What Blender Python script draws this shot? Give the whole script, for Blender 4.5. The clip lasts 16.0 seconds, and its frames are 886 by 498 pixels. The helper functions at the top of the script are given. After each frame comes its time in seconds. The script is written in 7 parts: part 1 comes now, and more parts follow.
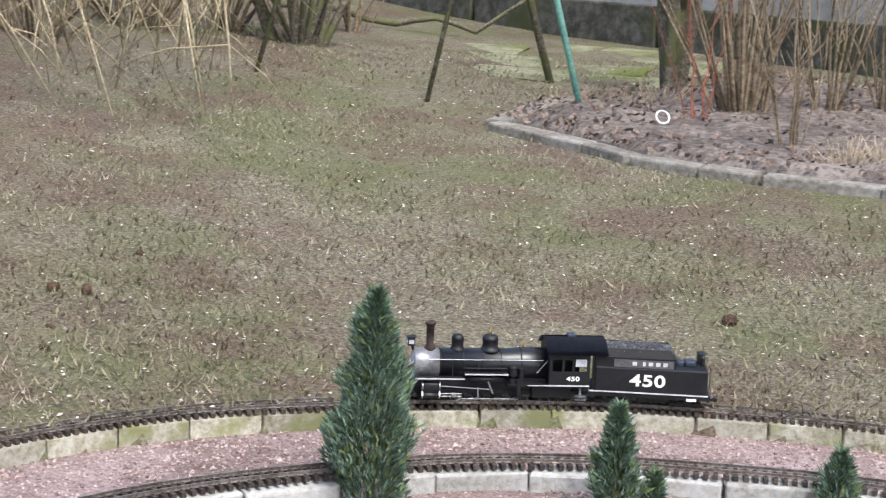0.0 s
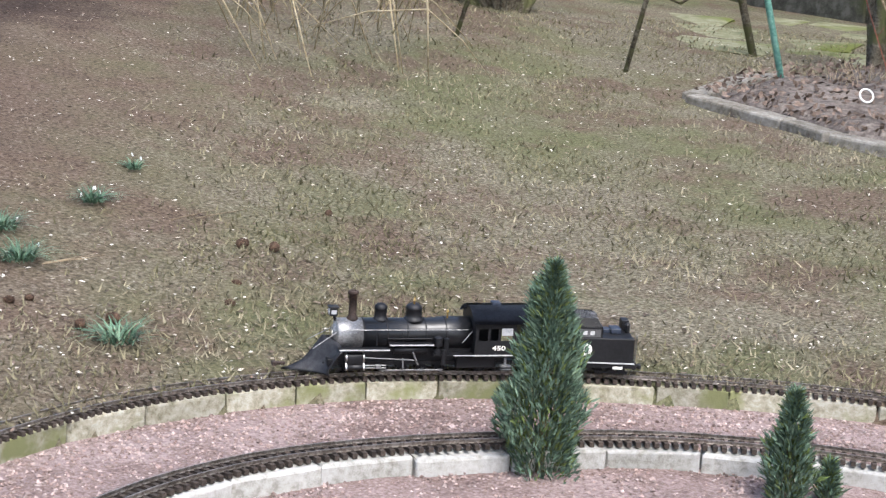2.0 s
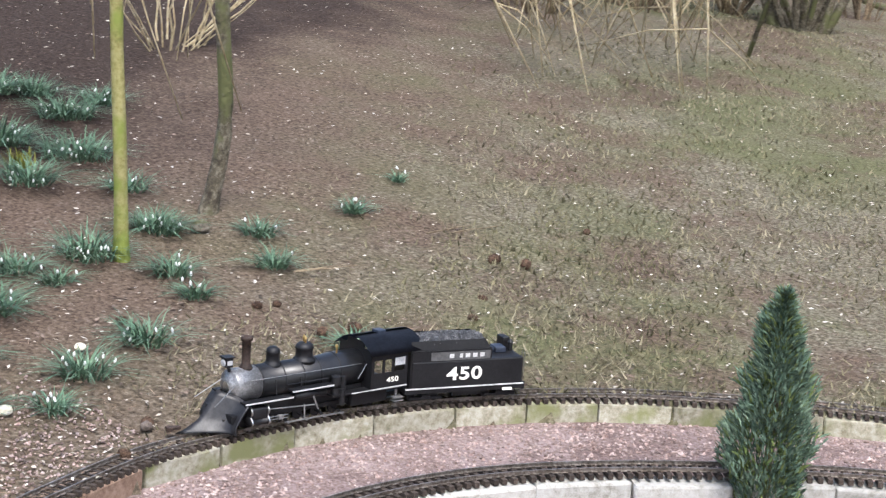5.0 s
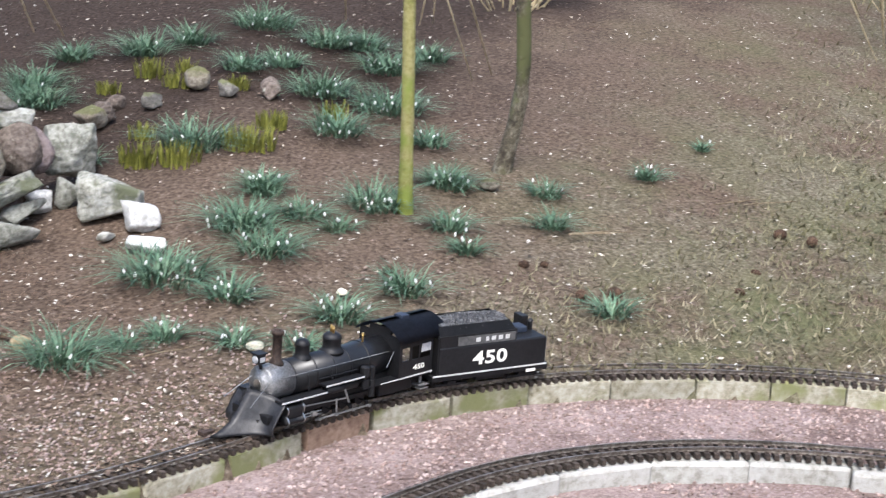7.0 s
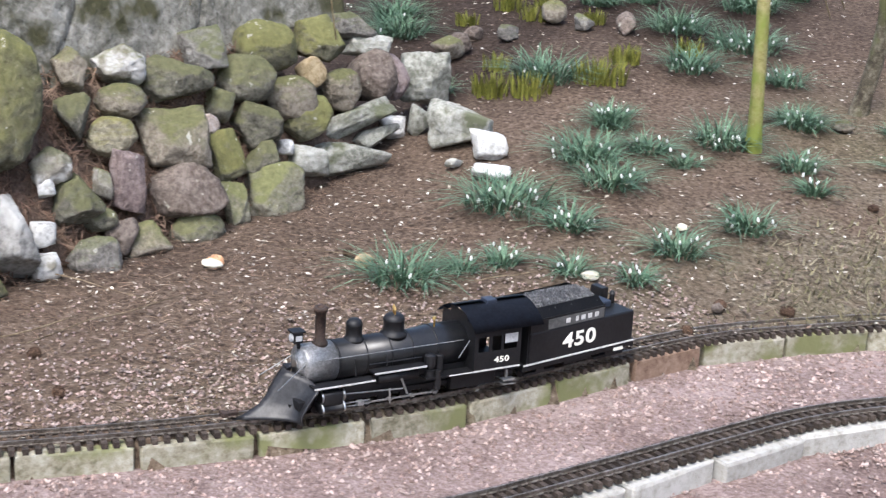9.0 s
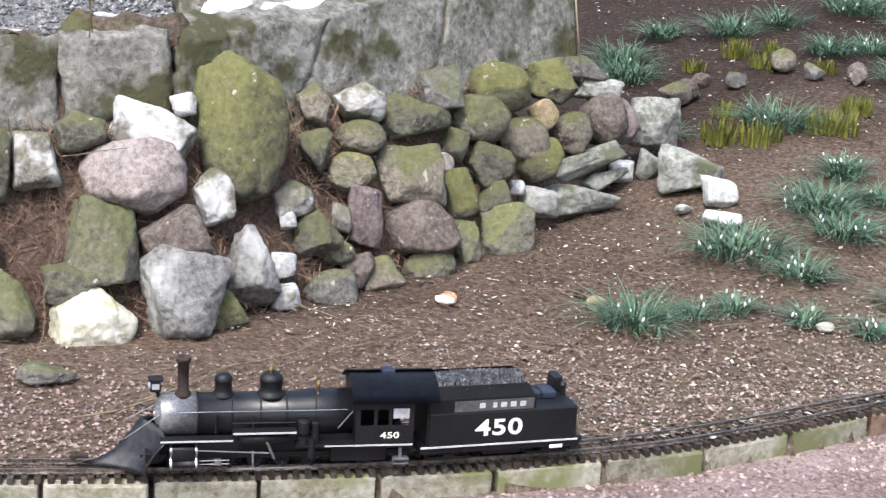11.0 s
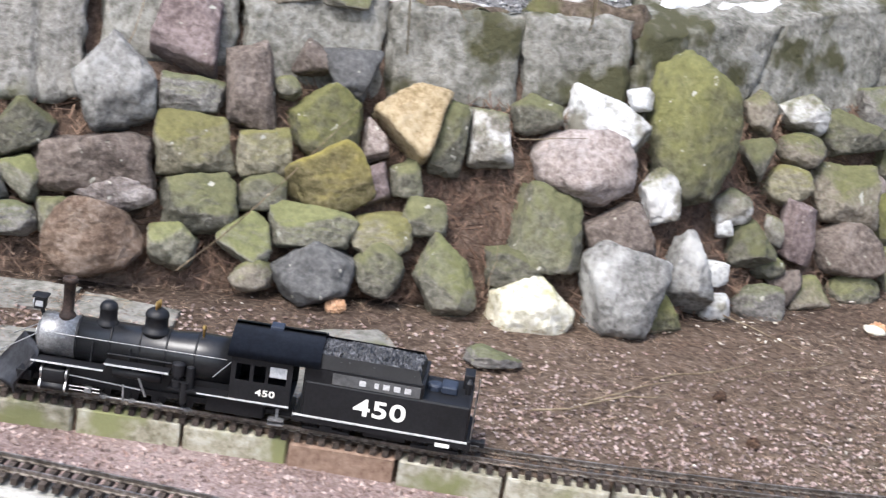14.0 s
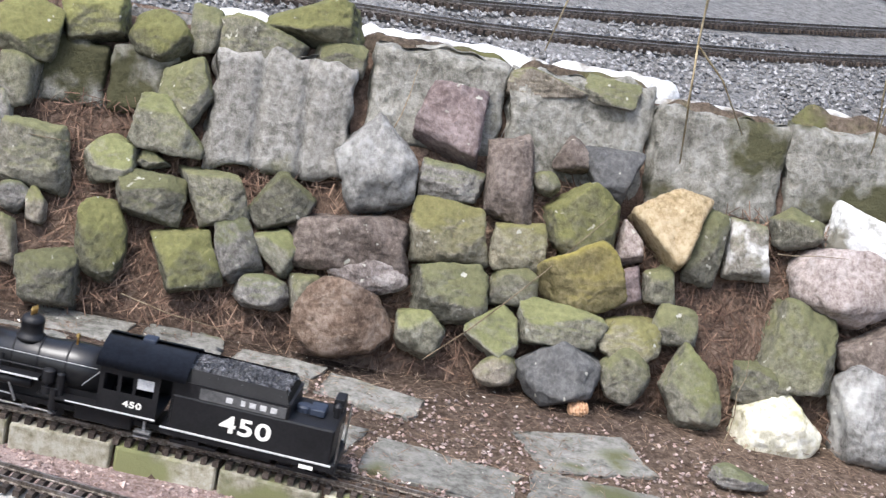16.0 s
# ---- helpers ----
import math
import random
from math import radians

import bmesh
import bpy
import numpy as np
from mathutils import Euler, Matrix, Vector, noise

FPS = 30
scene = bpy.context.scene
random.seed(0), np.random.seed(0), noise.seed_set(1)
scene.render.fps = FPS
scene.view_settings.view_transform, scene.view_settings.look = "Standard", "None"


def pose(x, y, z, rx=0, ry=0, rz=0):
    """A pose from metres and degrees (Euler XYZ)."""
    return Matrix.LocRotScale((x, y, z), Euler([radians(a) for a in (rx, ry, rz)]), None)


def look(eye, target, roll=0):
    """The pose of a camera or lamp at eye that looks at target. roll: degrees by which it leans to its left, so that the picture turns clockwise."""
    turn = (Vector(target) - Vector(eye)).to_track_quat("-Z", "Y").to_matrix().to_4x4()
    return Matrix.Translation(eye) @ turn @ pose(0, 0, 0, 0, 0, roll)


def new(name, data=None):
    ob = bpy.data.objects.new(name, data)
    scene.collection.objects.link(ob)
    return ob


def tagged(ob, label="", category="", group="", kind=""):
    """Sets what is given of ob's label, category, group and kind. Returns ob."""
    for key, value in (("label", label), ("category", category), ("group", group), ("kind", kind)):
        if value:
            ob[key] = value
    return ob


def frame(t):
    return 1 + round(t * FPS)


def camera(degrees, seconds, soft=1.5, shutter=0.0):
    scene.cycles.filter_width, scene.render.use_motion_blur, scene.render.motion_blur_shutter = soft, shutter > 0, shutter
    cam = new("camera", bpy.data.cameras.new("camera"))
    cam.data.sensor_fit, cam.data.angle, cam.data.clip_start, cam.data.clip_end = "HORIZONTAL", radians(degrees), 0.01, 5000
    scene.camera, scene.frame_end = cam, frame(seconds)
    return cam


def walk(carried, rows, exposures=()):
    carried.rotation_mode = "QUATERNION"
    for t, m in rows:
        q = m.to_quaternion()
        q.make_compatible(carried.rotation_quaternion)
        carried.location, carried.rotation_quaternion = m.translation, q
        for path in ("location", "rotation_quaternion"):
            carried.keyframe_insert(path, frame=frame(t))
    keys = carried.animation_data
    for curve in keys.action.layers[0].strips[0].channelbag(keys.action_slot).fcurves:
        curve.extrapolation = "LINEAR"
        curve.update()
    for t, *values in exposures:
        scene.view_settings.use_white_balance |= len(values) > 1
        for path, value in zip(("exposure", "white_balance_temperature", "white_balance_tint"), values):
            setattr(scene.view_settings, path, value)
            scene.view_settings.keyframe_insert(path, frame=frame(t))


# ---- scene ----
cam = camera(28.6, 16.0, soft=1.3, shutter=0.3)
PATH = [
    (0, (0.516, -0.216, 1.274), (-0.158, 1.63, 0.907), 2.6),
    (0.5, (0.553, -0.194, 1.284), (-0.201, 1.618, 0.9), 3.3),
    (1, (0.557, -0.178, 1.284), (-0.269, 1.598, 0.881), 3.7),
    (1.5, (0.558, -0.179, 1.285), (-0.292, 1.584, 0.872), 3.8),
    (2, (0.555, -0.189, 1.29), (-0.323, 1.558, 0.871), 3.8),
    (2.5, (0.559, -0.196, 1.29), (-0.359, 1.53, 0.87), 3.6),
    (3, (0.56, -0.204, 1.291), (-0.398, 1.5, 0.87), 3.7),
    (3.5, (0.557, -0.211, 1.288), (-0.435, 1.474, 0.87), 3.7),
    (3.7, (0.556, -0.208, 1.283), (-0.45, 1.469, 0.868), 3.6),
    (6, (1.028, 0.185, 1.369), (-0.354, 1.551, 0.899), 3.4),
    (6.5, (1.145, 0.279, 1.402), (-0.324, 1.543, 0.906), 3.1),
    (7, (1.1, 0.193, 1.37), (-0.419, 1.394, 0.868), 4.1),
    (7.5, (1.079, 0.144, 1.358), (-0.476, 1.282, 0.821), 4.0),
    (8, (1.108, 0.217, 1.354), (-0.532, 1.211, 0.784), 3.3),
    (8.5, (1.14, 0.258, 1.347), (-0.54, 1.17, 0.761), 3.3),
    (9, (1.154, 0.244, 1.344), (-0.564, 1.081, 0.755), 3.4),
    (9.5, (1.169, 0.224, 1.346), (-0.581, 0.996, 0.761), 3.6),
    (10, (1.173, 0.217, 1.349), (-0.608, 0.919, 0.768), 3.6),
    (12.5, (1.039, -0.084, 1.32), (-0.805, 0.476, 0.783), 5.1),
    (13, (1.021, -0.133, 1.342), (-0.837, 0.357, 0.789), 6.3),
    (13.5, (0.993, -0.178, 1.308), (-0.872, 0.249, 0.726), 7.4),
    (14, (0.93, -0.316, 1.362), (-0.933, 0.06, 0.737), 8.8),
    (14.5, (0.876, -0.427, 1.377), (-1.0, -0.114, 0.757), 9.7),
    (15, (0.873, -0.443, 1.393), (-1.021, -0.228, 0.788), 10.3),
    (15.5, (0.877, -0.428, 1.401), (-1.024, -0.267, 0.801), 10.9),
    (16, (0.845, -0.482, 1.385), (-1.06, -0.315, 0.799), 11.7),
]
EXPOSURE = [(0, 1.22, 6080, 10), (16, 1.22, 6080, 10)]
walk(cam, [(t, look(eye, target, roll)) for t, eye, target, roll in PATH], EXPOSURE)


# ---- world and light ----
SUN_EL, SUN_AZ = 58.0, 130.0
world = bpy.data.worlds.new("sky")
scene.world = world
world.use_nodes = True
nt = world.node_tree
sky = nt.nodes.new("ShaderNodeTexSky")
sky.sky_type = "NISHITA"
sky.sun_disc = False
sky.sun_elevation, sky.sun_rotation = radians(SUN_EL), radians(SUN_AZ)
sky.air_density, sky.dust_density, sky.ozone_density = 1.0, 4.0, 0.6
nt.nodes["Background"].inputs["Strength"].default_value = 0.15
nt.links.new(sky.outputs["Color"], nt.nodes["Background"].inputs["Color"])
sun = new("sun", bpy.data.lights.new("sun", "SUN"))
sun.data.energy, sun.data.angle, sun.data.color = 1.5, radians(18), (1.0, 0.97, 0.93)
sun.matrix_world = look((0, 0, 0), (-math.sin(radians(SUN_AZ)) * math.cos(radians(SUN_EL)), -math.cos(radians(SUN_AZ)) * math.cos(radians(SUN_EL)), -math.sin(radians(SUN_EL))))


# ---- materials ----
def material(name, colors, scale=8.0, rough=0.85, bump=0.3, fine=90.0, metal=0.0, spots=None, vary=0.0, bump_scale=0.018, spec=0.3, cap=None, flecks=None):
    """Noise at two scales between colours, relief, optional spots (colour, scale, amount), a growth of moss on faces that look up (colour, amount),
    small flecks (colour, scale, amount) and a change from piece to piece."""
    m = bpy.data.materials.new(name)
    m.use_nodes = True
    t = m.node_tree
    n, link = t.nodes, t.links.new
    b = n["Principled BSDF"]
    b.inputs["Roughness"].default_value, b.inputs["Metallic"].default_value = rough, metal
    b.inputs["Specular IOR Level"].default_value = spec
    co = n.new("ShaderNodeTexCoord")
    info = n.new("ShaderNodeObjectInfo")
    shift = n.new("ShaderNodeVectorMath")
    shift.operation = "MULTIPLY_ADD"
    link(info.outputs["Random"], shift.inputs[0])
    shift.inputs[1].default_value = (7.3, 5.1, 9.7)
    link(co.outputs["Object"], shift.inputs[2])
    big = n.new("ShaderNodeTexNoise")
    big.inputs["Scale"].default_value, big.inputs["Detail"].default_value, big.inputs["Roughness"].default_value = scale, 6, 0.65
    small = n.new("ShaderNodeTexNoise")
    small.inputs["Scale"].default_value, small.inputs["Detail"].default_value, small.inputs["Roughness"].default_value = fine, 5, 0.72
    for node in (big, small):
        link(shift.outputs[0], node.inputs["Vector"])
    mix = n.new("ShaderNodeMath")
    mix.operation = "MULTIPLY_ADD"
    mix.inputs[1].default_value, mix.inputs[2].default_value = 0.6, -0.02
    link(small.outputs["Fac"], mix.inputs[0])
    both = n.new("ShaderNodeMath")
    both.operation = "MULTIPLY_ADD"
    both.inputs[1].default_value = 0.45
    link(big.outputs["Fac"], both.inputs[0])
    link(mix.outputs[0], both.inputs[2])
    ramp = n.new("ShaderNodeValToRGB")
    while len(ramp.color_ramp.elements) < len(colors):
        ramp.color_ramp.elements.new(0.5)
    for i, (e, c) in enumerate(zip(ramp.color_ramp.elements, colors)):
        e.position, e.color = 0.38 + 0.22 * i / max(1, len(colors) - 1), (*c, 1)
    link(both.outputs[0], ramp.inputs["Fac"])
    out = ramp.outputs["Color"]
    if spots:
        color, size, amount = spots
        v = n.new("ShaderNodeTexNoise")
        v.inputs["Scale"].default_value, v.inputs["Detail"].default_value, v.inputs["Roughness"].default_value = size, 4, 0.6
        link(shift.outputs[0], v.inputs["Vector"])
        r2 = n.new("ShaderNodeValToRGB")
        r2.color_ramp.elements[0].position, r2.color_ramp.elements[1].position = 1 - amount - 0.05, 1 - amount + 0.05
        link(v.outputs["Fac"], r2.inputs["Fac"])
        mx = n.new("ShaderNodeMix")
        mx.data_type = "RGBA"
        link(r2.outputs["Color"], mx.inputs["Factor"])
        link(out, mx.inputs["A"])
        mx.inputs["B"].default_value = (*color, 1)
        out = mx.outputs["Result"]
    if cap:
        color, amount = cap
        facing = n.new("ShaderNodeNewGeometry")
        part_z = n.new("ShaderNodeSeparateXYZ")
        link(facing.outputs["Normal"], part_z.inputs[0])
        grow = n.new("ShaderNodeMath")
        grow.operation = "MULTIPLY_ADD"
        grow.inputs[1].default_value = 0.55
        link(part_z.outputs["Z"], grow.inputs[0])
        link(big.outputs["Fac"], grow.inputs[2])
        r3 = n.new("ShaderNodeValToRGB")
        r3.color_ramp.elements[0].position, r3.color_ramp.elements[1].position = 1 - amount - 0.17, 1 - amount + 0.17
        link(grow.outputs[0], r3.inputs["Fac"])
        tone = n.new("ShaderNodeMix")
        tone.data_type = "RGBA"
        link(small.outputs["Fac"], tone.inputs["Factor"])
        tone.inputs["A"].default_value = (*[c * 0.35 for c in color], 1)
        tone.inputs["B"].default_value = (*[c * 1.75 for c in color], 1)
        mc = n.new("ShaderNodeMix")
        mc.data_type = "RGBA"
        link(r3.outputs["Color"], mc.inputs["Factor"])
        link(out, mc.inputs["A"])
        link(tone.outputs["Result"], mc.inputs["B"])
        out = mc.outputs["Result"]
    if flecks:
        color, size, amount = flecks
        v = n.new("ShaderNodeTexNoise")
        v.inputs["Scale"].default_value, v.inputs["Detail"].default_value, v.inputs["Roughness"].default_value = size, 2, 0.5
        link(shift.outputs[0], v.inputs["Vector"])
        r4 = n.new("ShaderNodeValToRGB")
        r4.color_ramp.elements[0].position, r4.color_ramp.elements[1].position = 1 - amount - 0.02, 1 - amount + 0.03
        link(v.outputs["Fac"], r4.inputs["Fac"])
        mf = n.new("ShaderNodeMix")
        mf.data_type = "RGBA"
        link(r4.outputs["Color"], mf.inputs["Factor"])
        link(out, mf.inputs["A"])
        mf.inputs["B"].default_value = (*color, 1)
        out = mf.outputs["Result"]
    if vary:
        hs = n.new("ShaderNodeHueSaturation")
        rr = n.new("ShaderNodeMapRange")
        rr.inputs["To Min"].default_value, rr.inputs["To Max"].default_value = 1 - vary, 1 + vary
        geo = n.new("ShaderNodeNewGeometry")
        add = n.new("ShaderNodeMath")
        add.operation = "ADD"
        link(info.outputs["Random"], add.inputs[0])
        link(geo.outputs["Random Per Island"], add.inputs[1])
        half = n.new("ShaderNodeMath")
        half.operation = "FRACT"
        link(add.outputs[0], half.inputs[0])
        link(half.outputs[0], rr.inputs["Value"])
        link(rr.outputs["Result"], hs.inputs["Value"])
        link(out, hs.inputs["Color"])
        out = hs.outputs["Color"]
    link(out, b.inputs["Base Color"])
    if bump:
        bp = n.new("ShaderNodeBump")
        bp.inputs["Strength"].default_value, bp.inputs["Distance"].default_value = bump, bump_scale
        link(both.outputs[0], bp.inputs["Height"])
        link(bp.outputs["Normal"], b.inputs["Normal"])
    return m


M = {
    "moss": material("mossy_stone", [(0.06, 0.057, 0.042), (0.145, 0.138, 0.108), (0.25, 0.235, 0.195)], 5, 0.95, 0.8, 60, vary=0.22, cap=((0.118, 0.118, 0.06), 0.34), flecks=((0.4, 0.39, 0.33), 38, 0.285)),
    "mossb": material("bright_moss_stone", [(0.055, 0.053, 0.036), (0.13, 0.125, 0.085), (0.21, 0.2, 0.15)], 5, 0.95, 0.8, 60, vary=0.18, cap=((0.145, 0.143, 0.056), 0.46), flecks=((0.4, 0.39, 0.33), 38, 0.285)),
    "mossl": material("pale_moss_stone", [(0.09, 0.086, 0.062), (0.19, 0.182, 0.14), (0.31, 0.295, 0.24)], 5, 0.95, 0.7, 60, vary=0.2, cap=((0.15, 0.155, 0.07), 0.3), flecks=((0.4, 0.39, 0.33), 38, 0.285)),
    "tanmoss": material("buff_stone_with_moss", [(0.11, 0.1, 0.066), (0.22, 0.2, 0.145), (0.35, 0.325, 0.25)], 6, 0.95, 0.8, 60, vary=0.15, cap=((0.16, 0.15, 0.062), 0.3), flecks=((0.4, 0.39, 0.33), 38, 0.285)),
    "olive": material("olive_gold_stone", [(0.09, 0.075, 0.032), (0.17, 0.145, 0.07), (0.26, 0.22, 0.12)], 6, 0.95, 0.7, 60, cap=((0.2, 0.17, 0.05), 0.36)),
    "tan": material("tan_stone", [(0.09, 0.076, 0.058), (0.19, 0.166, 0.13), (0.3, 0.268, 0.22)], 7, 0.95, 0.8, 70, vary=0.2, cap=((0.12, 0.12, 0.055), 0.18), flecks=((0.4, 0.39, 0.33), 38, 0.285)),
    "ochre": material("ochre_stone", [(0.17, 0.125, 0.06), (0.31, 0.24, 0.14), (0.42, 0.345, 0.225)], 5, 0.95, 0.5, 70),
    "grey": material("grey_stone", [(0.075, 0.07, 0.062), (0.17, 0.16, 0.145), (0.28, 0.268, 0.248)], 7, 0.95, 0.8, 70, vary=0.2, cap=((0.11, 0.115, 0.06), 0.2), flecks=((0.4, 0.39, 0.33), 38, 0.285)),
    "limegrey": material("grey_stone_with_lime_bloom", [(0.085, 0.082, 0.074), (0.19, 0.185, 0.172), (0.3, 0.295, 0.28)], 6, 0.95, 0.7, 60, spots=((0.46, 0.455, 0.43), 5, 0.42)),
    "limestone": material("stone_with_white_runs", [(0.1, 0.092, 0.072), (0.2, 0.185, 0.155), (0.3, 0.285, 0.25)], 6, 0.95, 0.7, 60, spots=((0.58, 0.57, 0.55), 9, 0.47), cap=((0.13, 0.13, 0.07), 0.15)),
    "white": material("lime_splashed_stone", [(0.25, 0.245, 0.225), (0.5, 0.5, 0.485), (0.64, 0.64, 0.63)], 6, 0.95, 0.5, 60, spots=((0.2, 0.19, 0.155), 8, 0.45)),
    "brown": material("brown_stone", [(0.055, 0.043, 0.036), (0.125, 0.1, 0.084), (0.215, 0.18, 0.156)], 6, 0.92, 0.7, 70, vary=0.2, flecks=((0.4, 0.39, 0.33), 38, 0.285)),
    "purple": material("purple_stone", [(0.09, 0.066, 0.062), (0.165, 0.128, 0.122), (0.26, 0.212, 0.204)], 6, 0.92, 0.7, 70, flecks=((0.4, 0.39, 0.33), 38, 0.285)),
    "pinkgrey": material("speckled_pinkish_stone", [(0.09, 0.074, 0.066), (0.19, 0.162, 0.148), (0.34, 0.31, 0.29)], 16, 0.92, 0.8, 60, flecks=((0.4, 0.39, 0.33), 38, 0.285)),
    "red": material("reddish_coarse_stone", [(0.08, 0.052, 0.036), (0.16, 0.112, 0.08), (0.256, 0.2, 0.16)], 14, 0.95, 1.0, 60),
    "dark": material("dark_slate_stone", [(0.05, 0.049, 0.048), (0.085, 0.084, 0.082), (0.135, 0.133, 0.128)], 7, 0.8, 0.4, 80, flecks=((0.4, 0.39, 0.33), 38, 0.285)),
    "cream": material("cream_quartz_stone", [(0.34, 0.31, 0.19), (0.58, 0.55, 0.42), (0.7, 0.68, 0.6)], 5, 0.85, 0.5, 60, spots=((0.3, 0.29, 0.15), 6, 0.34)),
    "pink": material("pink_granite", [(0.13, 0.102, 0.088), (0.27, 0.226, 0.204), (0.4, 0.352, 0.328)], 6, 0.9, 0.6, 80, flecks=((0.4, 0.39, 0.33), 38, 0.285)),
    "pale": material("pale_ledge_stone", [(0.13, 0.132, 0.108), (0.27, 0.272, 0.236), (0.4, 0.4, 0.37)], 6, 0.95, 0.8, 50, spots=((0.12, 0.128, 0.08), 7, 0.4), vary=0.15),
    "concrete": material("weathered_concrete", [(0.075, 0.072, 0.058), (0.185, 0.178, 0.152), (0.3, 0.292, 0.262)], 5, 0.95, 1.0, 45, spots=((0.062, 0.06, 0.03), 4.5, 0.47), vary=0.12),
    "fluted": material("ribbed_concrete", [(0.11, 0.104, 0.088), (0.235, 0.224, 0.2), (0.35, 0.338, 0.312)], 4, 0.95, 1.0, 55, spots=((0.15, 0.145, 0.08), 4, 0.4)),
    "soilcap": material("mossy_soil_crust", [(0.035, 0.026, 0.018), (0.085, 0.065, 0.046), (0.16, 0.125, 0.095)], 6, 0.97, 1.0, 60, spots=((0.11, 0.108, 0.045), 5, 0.45)),
    "farwall": material("grey_concrete_wall", [(0.15, 0.148, 0.142), (0.25, 0.248, 0.243), (0.33, 0.329, 0.325)], 1.2, 0.95, 0.2, 14, spots=((0.24, 0.235, 0.2), 0.9, 0.42)),
    "plinth": material("dark_damp_plinth", [(0.025, 0.024, 0.018), (0.06, 0.058, 0.044), (0.11, 0.107, 0.088)], 2, 0.95, 0.4, 14, spots=((0.05, 0.055, 0.02), 1.5, 0.45)),
    "block": material("algae_stained_paver", [(0.144, 0.1332, 0.0864), (0.288, 0.27, 0.2016), (0.4032, 0.3888, 0.324)], 7, 0.9, 0.35, 50, spots=((0.18, 0.1872, 0.0864), 5, 0.46), vary=0.22),
    "brownblock": material("brown_paver", [(0.12, 0.075, 0.05), (0.21, 0.14, 0.1), (0.28, 0.2, 0.15)], 8, 0.9, 0.3, 60),
    "kerb": material("pale_inner_edging", [(0.2081, 0.2023, 0.1734), (0.3352, 0.3295, 0.3006), (0.4046, 0.3988, 0.3815)], 7, 0.9, 0.3, 50, vary=0.12),
    "bedkerb": material("garden_kerb_concrete", [(0.09756, 0.08453, 0.06502), (0.1756, 0.1625, 0.1365), (0.2601, 0.2471, 0.221)], 2.5, 0.95, 0.4, 30, vary=0.15),
    "flag": material("mossy_flagstone", [(0.075, 0.07275, 0.06), (0.1575, 0.1537, 0.135), (0.2325, 0.225, 0.2025)], 5, 0.92, 0.4, 40, spots=((0.09, 0.09375, 0.045), 5, 0.4), vary=0.2),
    "pave": material("green_mossy_paving", [(0.08, 0.084, 0.044), (0.152, 0.156, 0.088), (0.224, 0.224, 0.152)], 1.6, 0.95, 0.4, 12, spots=((0.096, 0.112, 0.024), 1.2, 0.45), vary=0.1),
    "pebble": material("pink_gravel_grain", [(0.1486, 0.09839, 0.0828), (0.2622, 0.1925, 0.1697), (0.3846, 0.3166, 0.2898)], 20, 0.9, 0.2, 80, vary=0.45),
    "ballast": material("grey_gravel_grain", [(0.075, 0.073, 0.072), (0.155, 0.152, 0.15), (0.28, 0.277, 0.272)], 20, 0.9, 0.2, 80, vary=0.5),
    "ballastbed": material("grey_gravel", [(0.055, 0.052, 0.048), (0.14, 0.135, 0.127), (0.25, 0.243, 0.232)], 25, 0.95, 0.8, 110),
    "lime": material("white_lime_crust", [(0.36, 0.36, 0.344), (0.576, 0.576, 0.568), (0.656, 0.656, 0.656)], 6, 0.95, 0.5, 60, spots=((0.22, 0.2, 0.165), 7, 0.43)),
    "tie": material("dark_brown_sleeper", [(0.02, 0.015, 0.012), (0.045, 0.034, 0.027), (0.085, 0.068, 0.055)], 30, 0.8, 0.3, 200, vary=0.3),
    "rail": material("weathered_brass_rail", [(0.09, 0.075, 0.06), (0.2, 0.175, 0.15), (0.36, 0.33, 0.3)], 25, 0.4, 0.1, 120, metal=0.75),
    "black": material("black_engine_paint", [(0.0042, 0.0042, 0.0049), (0.007, 0.007, 0.00805), (0.0112, 0.0112, 0.0126)], 20, 0.5, 0.05, 150, spec=0.35),
    "satin": material("satin_boiler_black", [(0.00504, 0.00525, 0.00588), (0.0084, 0.00882, 0.01008), (0.01344, 0.01386, 0.01512)], 18, 0.33, 0.04, 150, spec=0.5),
    # black roof and hatches; their blue sheen is put into the base colour
    "roofsheen": material("black_roof_with_blue_sheen", [(0.0135, 0.018, 0.03), (0.0195, 0.027, 0.045), (0.03, 0.039, 0.06)], 14, 0.5, 0.06, 120, spec=0.5),
    "smokebox": material("graphite_smokebox", [(0.128, 0.128, 0.128), (0.208, 0.208, 0.208), (0.32, 0.32, 0.32)], 20, 0.36, 0.08, 150, metal=0.55),
    "plough": material("worn_black_steel_blade", [(0.008, 0.008, 0.009), (0.014, 0.014, 0.016), (0.03, 0.03, 0.032)], 12, 0.42, 0.06, 90, spec=0.4),
    "stackm": material("rusty_chimney", [(0.015, 0.011, 0.009), (0.03, 0.02, 0.016), (0.06, 0.038, 0.028)], 30, 0.7, 0.2, 150),
    "steel": material("bright_steel", [(0.3, 0.3, 0.29), (0.5, 0.5, 0.49), (0.62, 0.62, 0.6)], 30, 0.3, 0.05, 150, metal=1.0),
    "brass": material("polished_brass", [(0.4, 0.25, 0.08), (0.6, 0.4, 0.14), (0.72, 0.5, 0.2)], 30, 0.3, 0.05, 150, metal=1.0),
    "cream_paint": material("cream_lettering", [(0.72, 0.7, 0.62), (0.8, 0.78, 0.7), (0.84, 0.82, 0.76)], 30, 0.6, 0.0, 150),
    "stripe": material("grey_white_lining", [(0.3465, 0.3465, 0.3382), (0.4785, 0.4785, 0.4703), (0.5775, 0.5775, 0.5693)], 40, 0.5, 0.0, 150),
